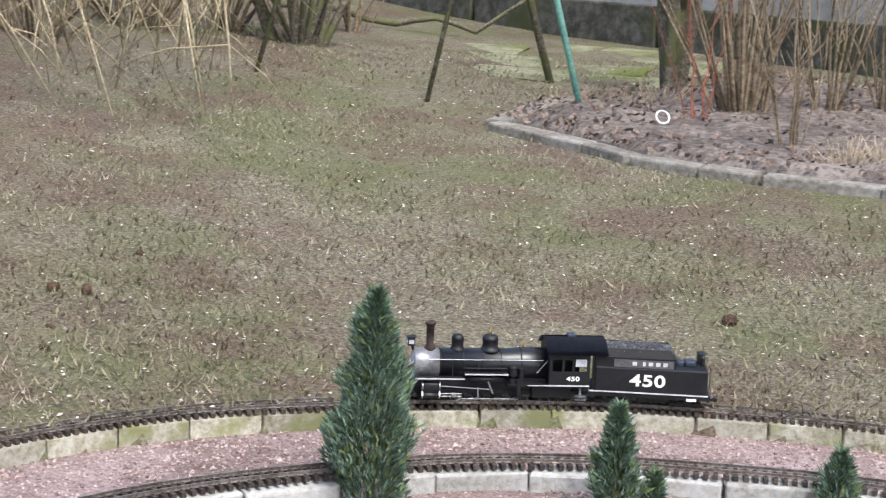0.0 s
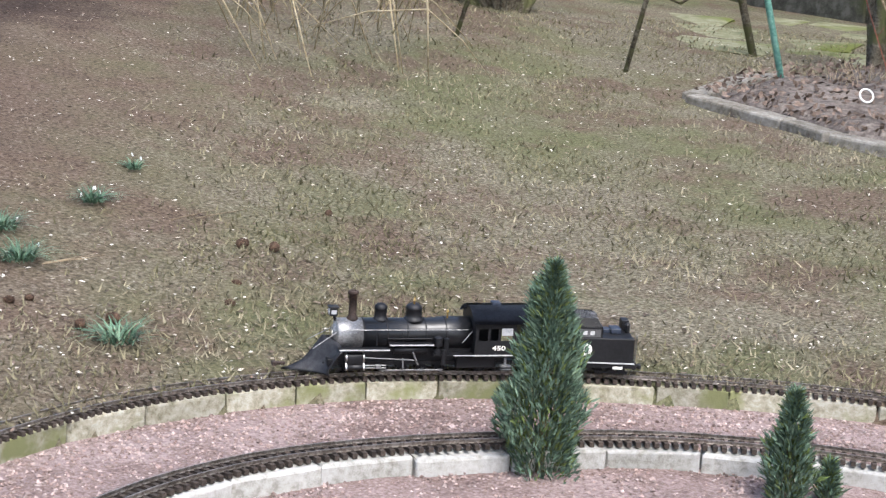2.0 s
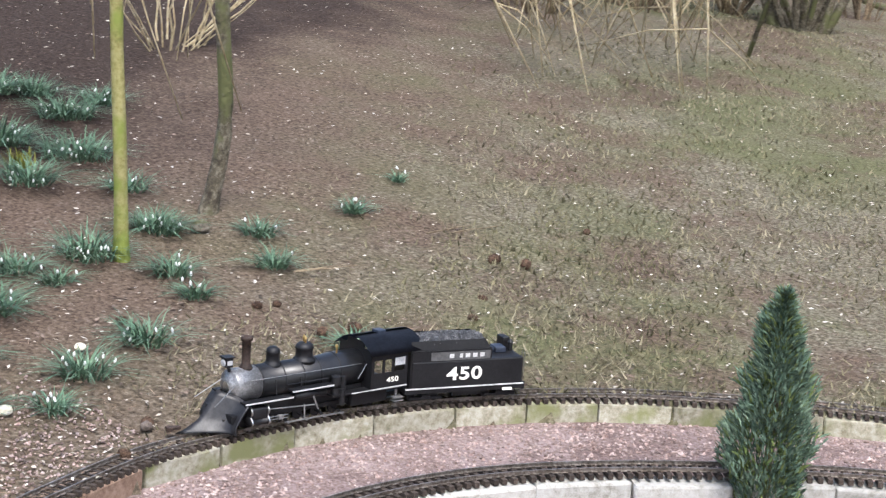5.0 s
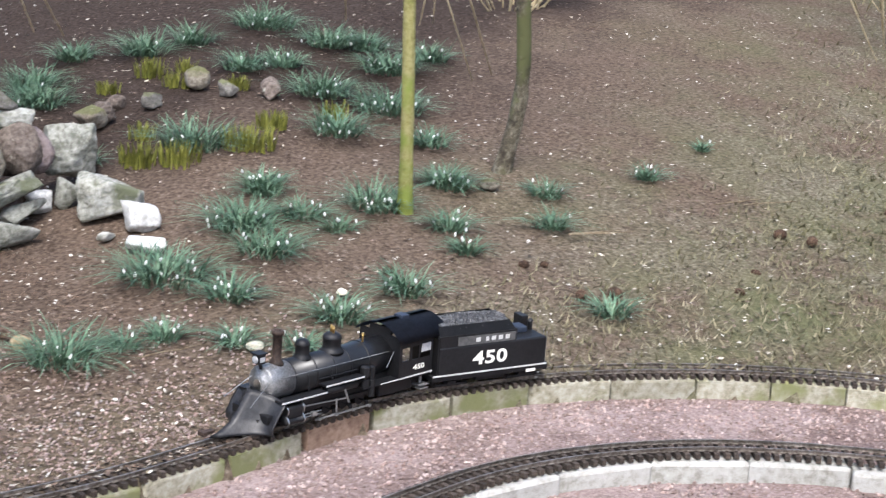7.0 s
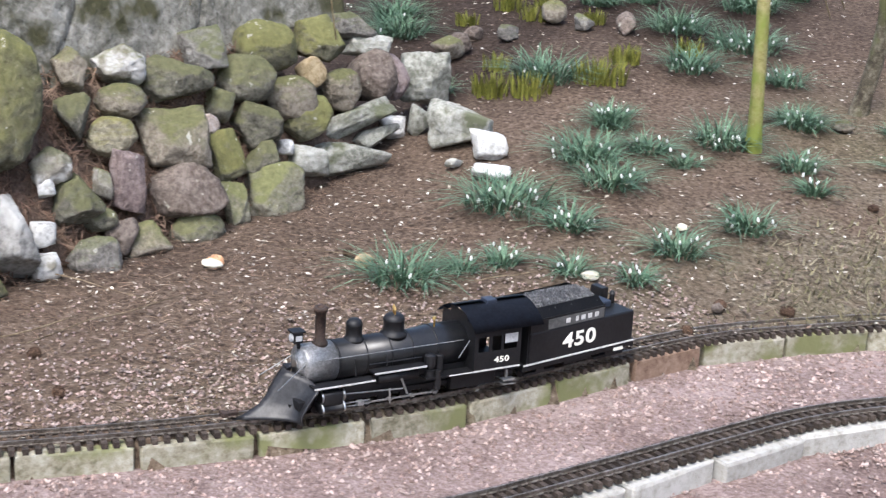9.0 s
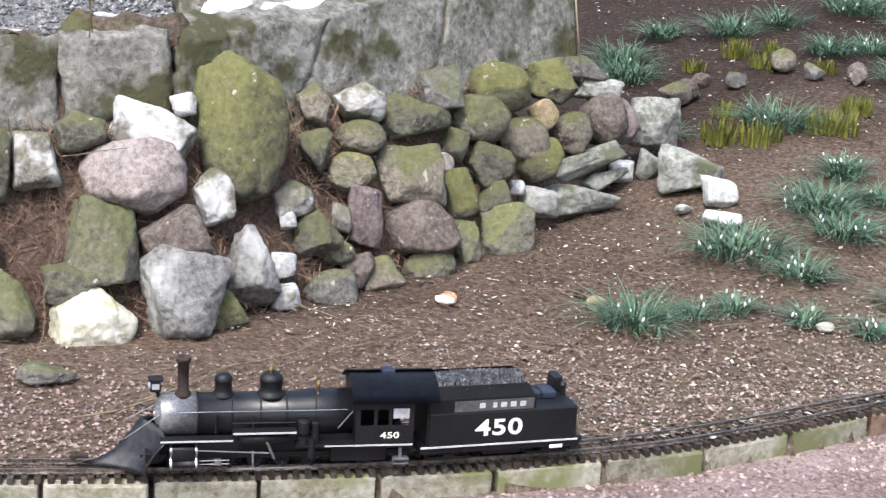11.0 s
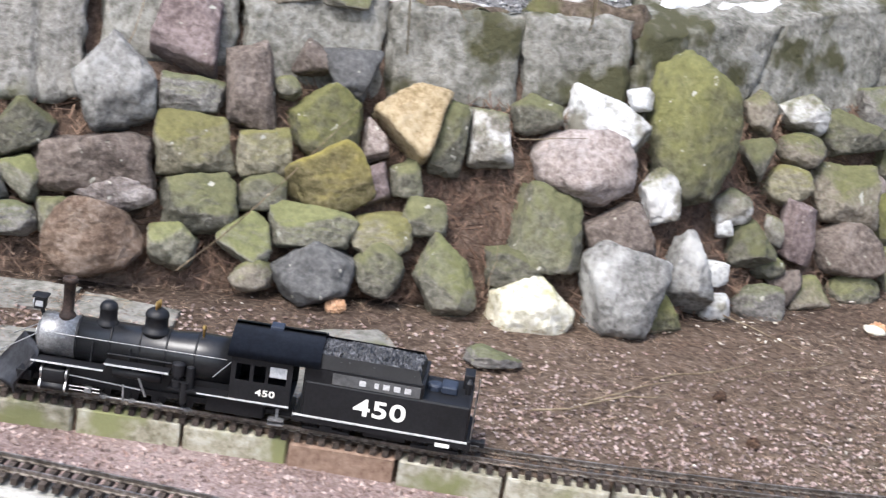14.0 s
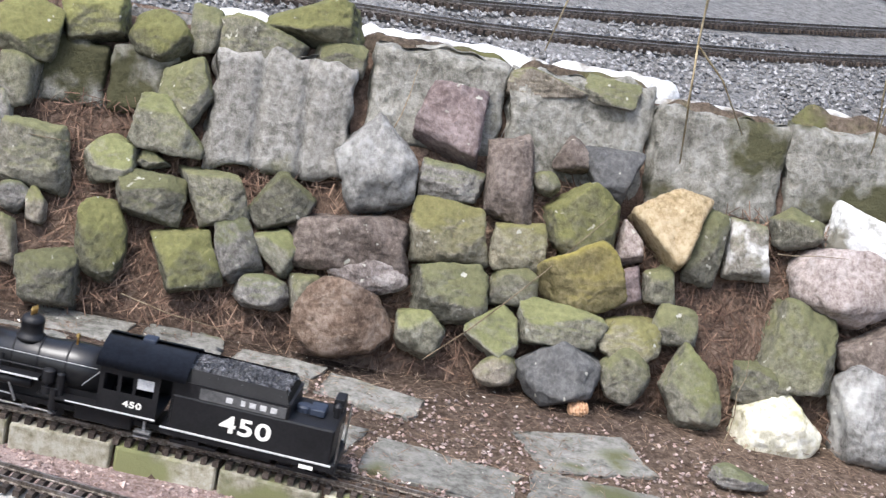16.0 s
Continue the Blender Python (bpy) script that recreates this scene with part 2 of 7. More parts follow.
    "dull": material("grey_sign_board", [(0.05, 0.05, 0.05), (0.075, 0.075, 0.075), (0.1, 0.1, 0.1)], 30, 0.6, 0.0, 150),
    "glass": material("dark_cab_pane", [(0.25, 0.26, 0.27), (0.36, 0.37, 0.38), (0.45, 0.46, 0.47)], 12, 0.15, 0.0, 150, spec=0.7),
    "coal": material("coal_lumps", [(0.008, 0.008, 0.009), (0.02, 0.02, 0.022), (0.12, 0.12, 0.125)], 50, 0.35, 0.4, 160, vary=0.6, spec=0.6),
    "bark": material("grey_brown_bark", [(0.035, 0.028, 0.02), (0.09, 0.077, 0.053), (0.2, 0.18, 0.137)], 14, 0.95, 0.8, 60, spots=((0.1, 0.105, 0.045), 6, 0.47)),
    "ybark": material("yellow_green_bark", [(0.1339, 0.1172, 0.04185), (0.2176, 0.2009, 0.07114), (0.2846, 0.2595, 0.1172)], 9, 0.9, 0.5, 60, spots=((0.1674, 0.2009, 0.04185), 4, 0.45)),
    "stem": material("bare_shrub_stem", [(0.07, 0.05, 0.032), (0.16, 0.12, 0.075), (0.26, 0.21, 0.14)], 5, 0.9, 0.3, 40, vary=0.35),
    "redstem": material("red_shoot", [(0.16, 0.05, 0.035), (0.24, 0.08, 0.055), (0.3, 0.12, 0.08)], 5, 0.8, 0.1, 40, vary=0.3),
    "withy": material("yellow_willow_twig", [(0.2, 0.155, 0.085), (0.33, 0.27, 0.16), (0.44, 0.38, 0.26)], 5, 0.8, 0.1, 40, vary=0.25),
    "straw": material("dry_straw_grass", [(0.255, 0.1955, 0.119), (0.3825, 0.306, 0.204), (0.4675, 0.3995, 0.289)], 5, 0.9, 0.1, 40, vary=0.3),
    "green_paint": material("green_painted_pole", [(0.102, 0.255, 0.2125), (0.17, 0.374, 0.306), (0.255, 0.476, 0.391)], 12, 0.6, 0.2, 60),
    "leaf": material("snowdrop_leaf", [(0.04, 0.08, 0.05), (0.08, 0.145, 0.088), (0.15, 0.225, 0.145)], 8, 0.7, 0.1, 60, vary=0.45),
    "shoot": material("yellow_green_shoot", [(0.072, 0.078, 0.012), (0.126, 0.132, 0.021), (0.18, 0.18, 0.036)], 8, 0.7, 0.1, 60, vary=0.35),
    "petal": material("white_petal", [(0.595, 0.612, 0.578), (0.68, 0.6885, 0.663), (0.714, 0.714, 0.697)], 8, 0.7, 0.0, 60),
    "needle": material("grey_green_scale_foliage", [(0.044, 0.075, 0.05), (0.086, 0.137, 0.094), (0.16, 0.225, 0.158)], 6, 0.8, 0.1, 60, vary=0.5),
    "needley": material("yellow_green_foliage", [(0.05, 0.075, 0.02), (0.09, 0.125, 0.035), (0.13, 0.16, 0.055)], 6, 0.8, 0.1, 60, vary=0.4),
    "cone": material("brown_pine_cone", [(0.03, 0.018, 0.012), (0.07, 0.042, 0.027), (0.12, 0.075, 0.05)], 40, 0.9, 0.5, 120, vary=0.2),
    "rope": material("white_plastic", [(0.6, 0.6, 0.58), (0.72, 0.72, 0.7), (0.78, 0.78, 0.76)], 20, 0.5, 0.0, 90),
    "litter": material("pale_leaf_litter", [(0.255, 0.2125, 0.153), (0.425, 0.3825, 0.3145), (0.629, 0.612, 0.561)], 3, 0.9, 0.1, 40, vary=0.4),
    "litterb": material("brown_leaf_litter", [(0.055, 0.04, 0.03), (0.115, 0.083, 0.064), (0.2, 0.155, 0.125)], 3, 0.95, 0.1, 40, vary=0.45),
    "twig": material("fallen_needle", [(0.1, 0.06, 0.04), (0.19, 0.128, 0.088), (0.32, 0.245, 0.175)], 3, 0.95, 0.1, 40, vary=0.4),
    "blade": material("winter_grass_blade", [(0.072, 0.072, 0.032), (0.152, 0.137, 0.079), (0.253, 0.224, 0.152)], 0.8, 0.9, 0.0, 6, vary=0.4),
    "orange": material("orange_brown_shell", [(0.4, 0.22, 0.11), (0.55, 0.33, 0.19), (0.64, 0.43, 0.28)], 20, 0.8, 0.2, 80),
}


def ground_material():
    """Thin winter lawn that passes into bare brown soil near the bank."""
    m = bpy.data.materials.new("lawn_and_soil")
    m.use_nodes = True
    t = m.node_tree
    n, link = t.nodes, t.links.new
    b = n["Principled BSDF"]
    b.inputs["Roughness"].default_value, b.inputs["Specular IOR Level"].default_value = 0.97, 0.1
    co = n.new("ShaderNodeTexCoord")

    def tex(scale, detail=5.0, rough=0.6):
        v = n.new("ShaderNodeTexNoise")
        v.inputs["Scale"].default_value, v.inputs["Detail"].default_value, v.inputs["Roughness"].default_value = scale, detail, rough
        link(co.outputs["Object"], v.inputs["Vector"])
        return v.outputs["Fac"]

    def ramp(fac, stops):
        r = n.new("ShaderNodeValToRGB")
        while len(r.color_ramp.elements) < len(stops):
            r.color_ramp.elements.new(0.5)
        for e, (p, c) in zip(r.color_ramp.elements, stops):
            e.position, e.color = p, (*c, 1)
        link(fac, r.inputs["Fac"])
        return r.outputs["Color"]

    def blend(fac, a, c):
        x = n.new("ShaderNodeMix")
        x.data_type = "RGBA"
        link(fac, x.inputs["Factor"])
        link(a, x.inputs["A"])
        link(c, x.inputs["B"])
        return x.outputs["Result"]

    fine = tex(70, 6, 0.7)
    grass = ramp(fine, [(0.34, (0.034, 0.029, 0.019)), (0.46, (0.102, 0.090, 0.062)), (0.57, (0.177, 0.158, 0.114)), (0.68, (0.292, 0.273, 0.220))])
    green = ramp(fine, [(0.3, (0.039, 0.042, 0.022)), (0.5, (0.095, 0.099, 0.049)), (0.72, (0.170, 0.164, 0.094))])
    soil = ramp(fine, [(0.32, (0.030, 0.020, 0.014)), (0.48, (0.092, 0.066, 0.048)), (0.6, (0.139, 0.105, 0.080)), (0.7, (0.231, 0.191, 0.153))])
    patch = ramp(tex(0.9, 5), [(0.44, (0, 0, 0)), (0.6, (0.95, 0.95, 0.95))])
    bare = ramp(tex(1.5, 6, 0.7), [(0.48, (0, 0, 0)), (0.6, (0.9, 0.9, 0.9))])
    lawn = blend(bare, blend(patch, grass, green), soil)
    # soil lies towards the bank, beyond a wavy border
    sep = n.new("ShaderNodeSeparateXYZ")
    link(co.outputs["Object"], sep.inputs[0])
    edge = n.new("ShaderNodeMath")
    edge.operation = "MULTIPLY_ADD"
    edge.inputs[1].default_value = -0.55
    link(sep.outputs["Y"], edge.inputs[0])
    wob = n.new("ShaderNodeMath")
    wob.operation = "MULTIPLY_ADD"
    wob.inputs[1].default_value, wob.inputs[2].default_value = -2.2, 1.1
    link(tex(1.3), wob.inputs[0])
    link(wob.outputs[0], edge.inputs[2])
    tot = n.new("ShaderNodeMath")
    tot.operation = "SUBTRACT"
    link(edge.outputs[0], tot.inputs[0])
    link(sep.outputs["X"], tot.inputs[1])
    rng = n.new("ShaderNodeMapRange")
    rng.inputs["From Min"].default_value, rng.inputs["From Max"].default_value = -0.2, 1.5
    link(tot.outputs[0], rng.inputs["Value"])
    # dark damp humus up the bank and under shrubs, shade put into its colour
    shaded_humus = ramp(fine, [(0.32, (0.012, 0.008, 0.006)), (0.48, (0.034, 0.024, 0.019)), (0.6, (0.056, 0.042, 0.034)), (0.7, (0.1, 0.08, 0.066))])
    high = n.new("ShaderNodeMath")
    high.operation = "MULTIPLY_ADD"
    high.inputs[1].default_value = -0.32
    link(sep.outputs["Y"], high.inputs[0])
    link(wob.outputs[0], high.inputs[2])
    away = n.new("ShaderNodeMath")
    away.operation = "SUBTRACT"
    link(high.outputs[0], away.inputs[0])
    link(sep.outputs["X"], away.inputs[1])
    shaded_bank = n.new("ShaderNodeMapRange")
    shaded_bank.inputs["From Min"].default_value, shaded_bank.inputs["From Max"].default_value = 2.35, 3.1
    link(away.outputs[0], shaded_bank.inputs["Value"])
    link(blend(shaded_bank.outputs["Result"], blend(rng.outputs["Result"], lawn, soil), shaded_humus), b.inputs["Base Color"])
    bp = n.new("ShaderNodeBump")
    bp.inputs["Strength"].default_value, bp.inputs["Distance"].default_value = 0.5, 0.012
    link(fine, bp.inputs["Height"])
    link(bp.outputs["Normal"], b.inputs["Normal"])
    return m


M["ground"] = ground_material()
# fallen needle colours made darker for the gaps between the stones
M["bankneedle"] = material("darker_fallen_needle", [(0.07, 0.042, 0.03), (0.14, 0.088, 0.062), (0.25, 0.175, 0.125)], 3, 0.95, 0.1, 40, vary=0.4)
M["gravelbed"] = material("pink_gravel_bed", [(0.1, 0.065, 0.055), (0.2, 0.145, 0.13), (0.33, 0.26, 0.245)], 3, 0.95, 0.9, 95, bump_scale=0.012)
M["soilbank"] = material("brown_bank_soil", [(0.045, 0.03, 0.022), (0.11, 0.075, 0.055), (0.2, 0.145, 0.11)], 5, 0.97, 0.9, 70, bump_scale=0.02)
M["bedsoil"] = material("leafy_bed_soil", [(0.045, 0.036, 0.03), (0.11, 0.092, 0.08), (0.22, 0.19, 0.165)], 2.5, 0.97, 0.9, 25, bump_scale=0.03)


# ---- mesh helpers ----
def part(name, bm, mat, parent=None, label="", smooth_shade=False):
    me = bpy.data.meshes.new(name)
    bm.to_mesh(me)
    bm.free()
    me.materials.append(mat)
    if smooth_shade:
        for p in me.polygons:
            p.use_smooth = True
    ob = new(name, me)
    if parent:
        ob.parent = parent
    if label:
        ob["label"] = label
    return ob


def raw(name, verts, faces, mat, parent=None, label="", smooth_shade=False):
    me = bpy.data.meshes.new(name)
    me.from_pydata([tuple(v) for v in verts], [], faces)
    me.materials.append(mat)
    if smooth_shade:
        for p in me.polygons:
            p.use_smooth = True
    ob = new(name, me)
    if parent:
        ob.parent = parent
    if label:
        ob["label"] = label
    return ob


def box(bm, x0, x1, y0, y1, z0, z1, bevel=0.0, m=None):
    made = bmesh.ops.create_cube(bm, size=1, matrix=Matrix.Translation(((x0 + x1) / 2, (y0 + y1) / 2, (z0 + z1) / 2)) @ Matrix.Diagonal((x1 - x0, y1 - y0, z1 - z0, 1)))
    vs = made["verts"]
    if bevel:
        es = {e for v in vs for e in v.link_edges}
        got = bmesh.ops.bevel(bm, geom=list(es), offset=bevel, segments=2, affect="EDGES", profile=0.5)
        vs = list({v for f in got["faces"] for v in f.verts} | {v for v in vs if v.is_valid})
    if m is not None:
        bmesh.ops.transform(bm, matrix=m, verts=vs)
    return vs


def lathe(bm, profile, segs=20, m=Matrix()):
    """A turned form: profile of (radius, height), axis z."""
    rings = []
    for r, h in profile:
        rings.append([bm.verts.new(m @ Vector((r * math.cos(2 * math.pi * i / segs), r * math.sin(2 * math.pi * i / segs), h))) for i in range(segs)])
    for a, b in zip(rings, rings[1:]):
        for i in range(segs):
            bm.faces.new((a[i], a[(i + 1) % segs], b[(i + 1) % segs], b[i]))
    bm.faces.new(rings[0][::-1])
    bm.faces.new(rings[-1])


def rod(bm, a, b, r, segs=8, r2=None):
    a, b = Vector(a), Vector(b)
    m = Matrix.Translation(a) @ (b - a).to_track_quat("Z", "Y").to_matrix().to_4x4()
    lathe(bm, [(r, 0), (r if r2 is None else r2, (b - a).length)], segs, m)


def thing(name, label, category, group="", kind="", at=None):
    ob = new(name)
    ob.empty_display_size = 0.05
    if at is not None:
        ob.matrix_basis = at
    return tagged(ob, label, category, group, kind)


def tube(verts, faces, pts, radii, segs=5):
    """A bent tapering stem, added to vertex and face lists."""
    base = len(verts)
    for i, p in enumerate(pts):
        d = (pts[min(i + 1, len(pts) - 1)] - pts[max(i - 1, 0)]).normalized()
        q = d.to_track_quat("Z", "Y")
        for k in range(segs):
            a = 2 * math.pi * k / segs
            verts.append(p + q @ Vector((radii[i] * math.cos(a), radii[i] * math.sin(a), 0)))
    for i in range(len(pts) - 1):
        for k in range(segs):
            a, b = base + i * segs + k, base + i * segs + (k + 1) % segs
            faces.append((a, b, b + segs, a + segs))
    faces.append(tuple(base + (len(pts) - 1) * segs + k for k in range(segs)))


def spline(points, step=0.02):
    """A smooth line through plan points, as evenly spaced points."""
    P = [Vector((*p, 0)) for p in points]
    P = [2 * P[0] - P[1]] + P + [2 * P[-1] - P[-2]]
    dense = []
    for a, b, c, d in zip(P, P[1:], P[2:], P[3:]):
        for i in range(60):
            u = i / 60
            dense.append(0.5 * ((2 * b) + (c - a) * u + (2 * a - 5 * b + 4 * c - d) * u * u + (3 * b - a - 3 * c + d) * u ** 3))
    out, need = [dense[0]], step
    for p, q in zip(dense, dense[1:]):
        seg = (q - p).length
        while seg >= need and seg > 0:
            p = p + (q - p) * (need / seg)
            seg = (q - p).length
            out.append(p.copy())
            need = step
        need -= seg
    return out


STEP = 0.01


class Line:
    def __init__(self, points):
        self.p = spline(points, STEP)
        self.length = (len(self.p) - 1) * STEP

    def at(self, s):
        i = min(max(s / STEP, 0), len(self.p) - 1.001)
        k = int(i)
        a, b = self.p[k], self.p[k + 1]
        return a + (b - a) * (i - k), (b - a).normalized()


def smooth(a, b, v):
    v = min(1.0, max(0.0, (v - a) / (b - a)))
    return v * v * (3 - 2 * v)


def ground_height(x, y):
    """The garden: flat beside the track, a lawn that rises gently, a bank that rises faster."""
    turn = math.degrees(math.atan2(y - 1.5, -(x + 0.3)))
    if turn < 0:
        return 0.0
    d = max(0.0, math.hypot(x + 0.3, y - 1.5) - 1.95 - 0.95 * smooth(20, 80, turn))
    slope = 0.065 + 0.075 * smooth(75, 42, turn) - 0.14 * smooth(28, 3, turn)
    return slope * min(d, 6.0) + 0.5 * slope * max(0.0, d - 6.0)


# ---- tracks in plan ----
OUTER = Line([(2.1, 3.7), (1.513, 4.145), (0.812, 4.439), (0.091, 4.51), (-0.556, 4.378), (-1.045, 4.151), (-1.369, 3.934), (-1.633, 3.697), (-1.851, 3.381), (-1.986, 3.05), (-2.038, 2.71), (-2.043, 2.476), (-1.989, 2.182), (-1.938, 1.974), (-1.883, 1.647), (-1.878, 1.201), (-1.927, 0.729), (-1.981, 0.382), (-2.062, 0.039), (-2.167, -0.481), (-2.242, -1.044), (-2.35, -1.646)])
INNER = Line([(1.9, 3.3), (1.4, 3.68), (0.8, 3.9), (0.15, 3.96), (-0.34, 3.87), (-0.61, 3.78), (-0.86, 3.64), (-1.14, 3.39), (-1.33, 3.17), (-1.46, 2.95), (-1.535, 2.7), (-1.55, 2.45), (-1.51, 2.2), (-1.43, 1.8), (-1.385, 1.5), (-1.4, 1.05), (-1.5, 0.55), (-1.64, 0.1), (-1.84, -0.52), (-1.95, -0.95), (-2.08, -1.5)])
RAIL_TOP, TIE_TOP, BLOCK_TOP, GRAVEL = -0.008, -0.018, -0.03, -0.08


def side(p, d, off):
    """A point beside the line; positive is the inner side of the loop."""
    return Vector((p.x - d.y * off, p.y + d.x * off, 0))


EDGE = [side(*OUTER.at(i * 0.04), 0.035) for i in range(int(OUTER.length / 0.04))]
RING = [(v.x, v.y) for v in EDGE] + [(-2.2, -6), (6, -6), (6, 3.7)]


def inside(x, y):
    hit = False
    for (x0, y0), (x1, y1) in zip(RING, RING[1:] + RING[:1]):
        if (y0 > y) != (y1 > y) and x < (x1 - x0) * (y - y0) / (y1 - y0) + x0:
            hit = not hit
    return hit


def wall_base(y):
    return -2.70 if y < 0.9 else -2.70 - 0.56 * (y - 0.9)


def build_ground():
    radii = [0.0, 0.5, 1.0] + [1.4 + 0.05 * i for i in range(60)] + [4.4 * 1.045 ** i for i in range(1, 72)]
    segs = 300
    verts, faces = [], []
    for r in radii:
        for k in range(segs):
            a = 2 * math.pi * k / segs
            x, y = -0.3 + r * math.cos(a), 1.5 + r * math.sin(a)
            if r < 5 and inside(x, y):
                z = -0.16
            else:
                z = ground_height(x, y) - 0.022 + 0.018 * (noise.noise((x * 2.1, y * 2.1, 0)) + 0.5 * noise.noise((x * 6, y * 6, 3))) * smooth(2.3, 3.2, r)
            verts.append((x, y, z))
    for i in range(len(radii) - 1):
        for k in range(segs):
            a, b = i * segs + k, i * segs + (k + 1) % segs
            faces.append((a, b, b + segs, a + segs))
    ob = raw("ground", verts, faces, M["ground"], smooth_shade=True)
    tagged(ob, "thin brown and green winter lawn passing into bare soil", "ground", kind="structure")


def build_gravel():
    cx, cy = 0.7, 1.4
    verts, faces, n = [], [], 26
    for p in EDGE:
        for j in range(n):
            u = j / (n - 1)
            x, y = p.x + (cx - p.x) * u, p.y + (cy - p.y) * u
            verts.append((x, y, GRAVEL + 0.01 * noise.noise((x * 5, y * 5, 1)) * min(1, u * 8)))
    for i in range(len(EDGE) - 1):
        for j in range(n - 1):
            a = i * n + j
            faces.append((a, a + 1, a + n + 1, a + n))
    ob = raw("gravel_bed", verts, faces, M["gravelbed"], smooth_shade=True)
    tagged(ob, "pinkish brown fine gravel inside the railway loop", "gravel", kind="structure")
    # loose grains over the bed
    rng = random.Random(4)
    verts, faces = [], []
    for i in range(22000):
        s = rng.uniform(0.9, OUTER.length - 0.05)
        p, d = OUTER.at(s)
        q = side(p, d, rng.choice((0.05, 0.05, 0.4)) + abs(rng.gauss(0, 0.28)))
        r = rng.uniform(0.003, 0.0065) * (1.6 if rng.random() < 0.04 else 1)
        grain(verts, faces, rng, q.x, q.y, GRAVEL + r * 0.2, r)
    for i in range(8000):
        s = rng.uniform(5.4, OUTER.length - 0.1)
        p, d = OUTER.at(s)
        q = side(p, d, -0.05 - abs(rng.gauss(0, 0.28)))
        if q.x < wall_base(q.y) + 0.05:
            continue
        r = rng.uniform(0.0025, 0.006)
        grain(verts, faces, rng, q.x, q.y, ground_height(q.x, q.y) - 0.02 + r * 0.3, r)
    ob = raw("gravel_grains", verts, faces, M["pebble"])
    tagged(ob, "loose pinkish gravel grains", "gravel", kind="stuff")


def grain(verts, faces, rng, x, y, z, r):
    b = len(verts)
    for dx, dy, dz in ((1, 0, 0), (-1, 0, 0), (0, 1, 0), (0, -1, 0), (0, 0, 0.8), (0, 0, -0.8)):
        verts.append((x + r * (dx + rng.uniform(-0.35, 0.35)), y + r * (dy + rng.uniform(-0.35, 0.35)), z + r * (dz + rng.uniform(-0.3, 0.3))))
    for f in ((0, 2, 4), (2, 1, 4), (1, 3, 4), (3, 0, 4), (2, 0, 5), (1, 2, 5), (3, 1, 5), (0, 3, 5)):
        faces.append(tuple(b + k for k in f))


def rail_mesh(line, off, z_top, s0, s1):
    verts, faces = [], []
    prof = ((-0.0045, -0.010), (0.0045, -0.010), (0.0045, -0.0085), (0.0012, -0.0075), (0.0012, -0.0035), (0.0022, -0.0028), (0.0022, 0.0), (-0.0022, 0.0), (-0.0022, -0.0028), (-0.0012, -0.0035), (-0.0012, -0.0075), (-0.0045, -0.0085))
    k, count = len(prof), int((s1 - s0) / 0.03)
    for i in range(count + 1):
        p, d = line.at(s0 + (s1 - s0) * i / count)
        for o, h in prof:
            q = side(p, d, off + o)
            verts.append((q.x, q.y, z_top + h))
    for i in range(count):
        for j in range(k):
            a, b = i * k + j, i * k + (j + 1) % k
            faces.append((a, b, b + k, a + k))
    return verts, faces


def tie_shape():
    bm = bmesh.new()
    box(bm, -0.0058, 0.0058, -0.045, 0.045, -0.012, 0.0, 0.0)
    for yy in (-0.0225, 0.0225):
        box(bm, -0.004, 0.004, yy - 0.007, yy + 0.007, 0.0, 0.0022)
    me = bpy.data.meshes.new("tie")
    bm.to_mesh(me)
    bm.free()
    me.materials.append(M["tie"])
    return me


def build_track(line, label, s0, s1, z=0.0):
    track = thing("railway_track", label, "model railway track", "garden railway tracks")
    for off in (-0.0235, 0.0235):
        raw("rail", *rail_mesh(line, off, RAIL_TOP + z, s0, s1), M["rail"], track)
    me = tie_shape()
    rng = random.Random(8)
    s = s0
    while s < s1:
        p, d = line.at(s)
        ob = new("sleeper", me)
        ob.parent = track
        ob.matrix_basis = Matrix.Translation((p.x, p.y, TIE_TOP + z)) @ Matrix.Rotation(math.atan2(d.y, d.x) + rng.gauss(0, 0.02), 4, "Z")
        s += 0.0242
    return track


def block_shape(name, length, depth, height, bevel, mat, seed):
    rng = random.Random(seed)
    bm = bmesh.new()
    box(bm, -length / 2, length / 2, -depth, 0, -height, 0, bevel)
    for v in bm.verts:
        v.co += 0.0016 * Vector((rng.uniform(-1, 1), rng.uniform(-1, 1), rng.uniform(-1, 1)))
    me = bpy.data.meshes.new(name)
    bm.to_mesh(me)
    bm.free()
    me.materials.append(mat)
    return me


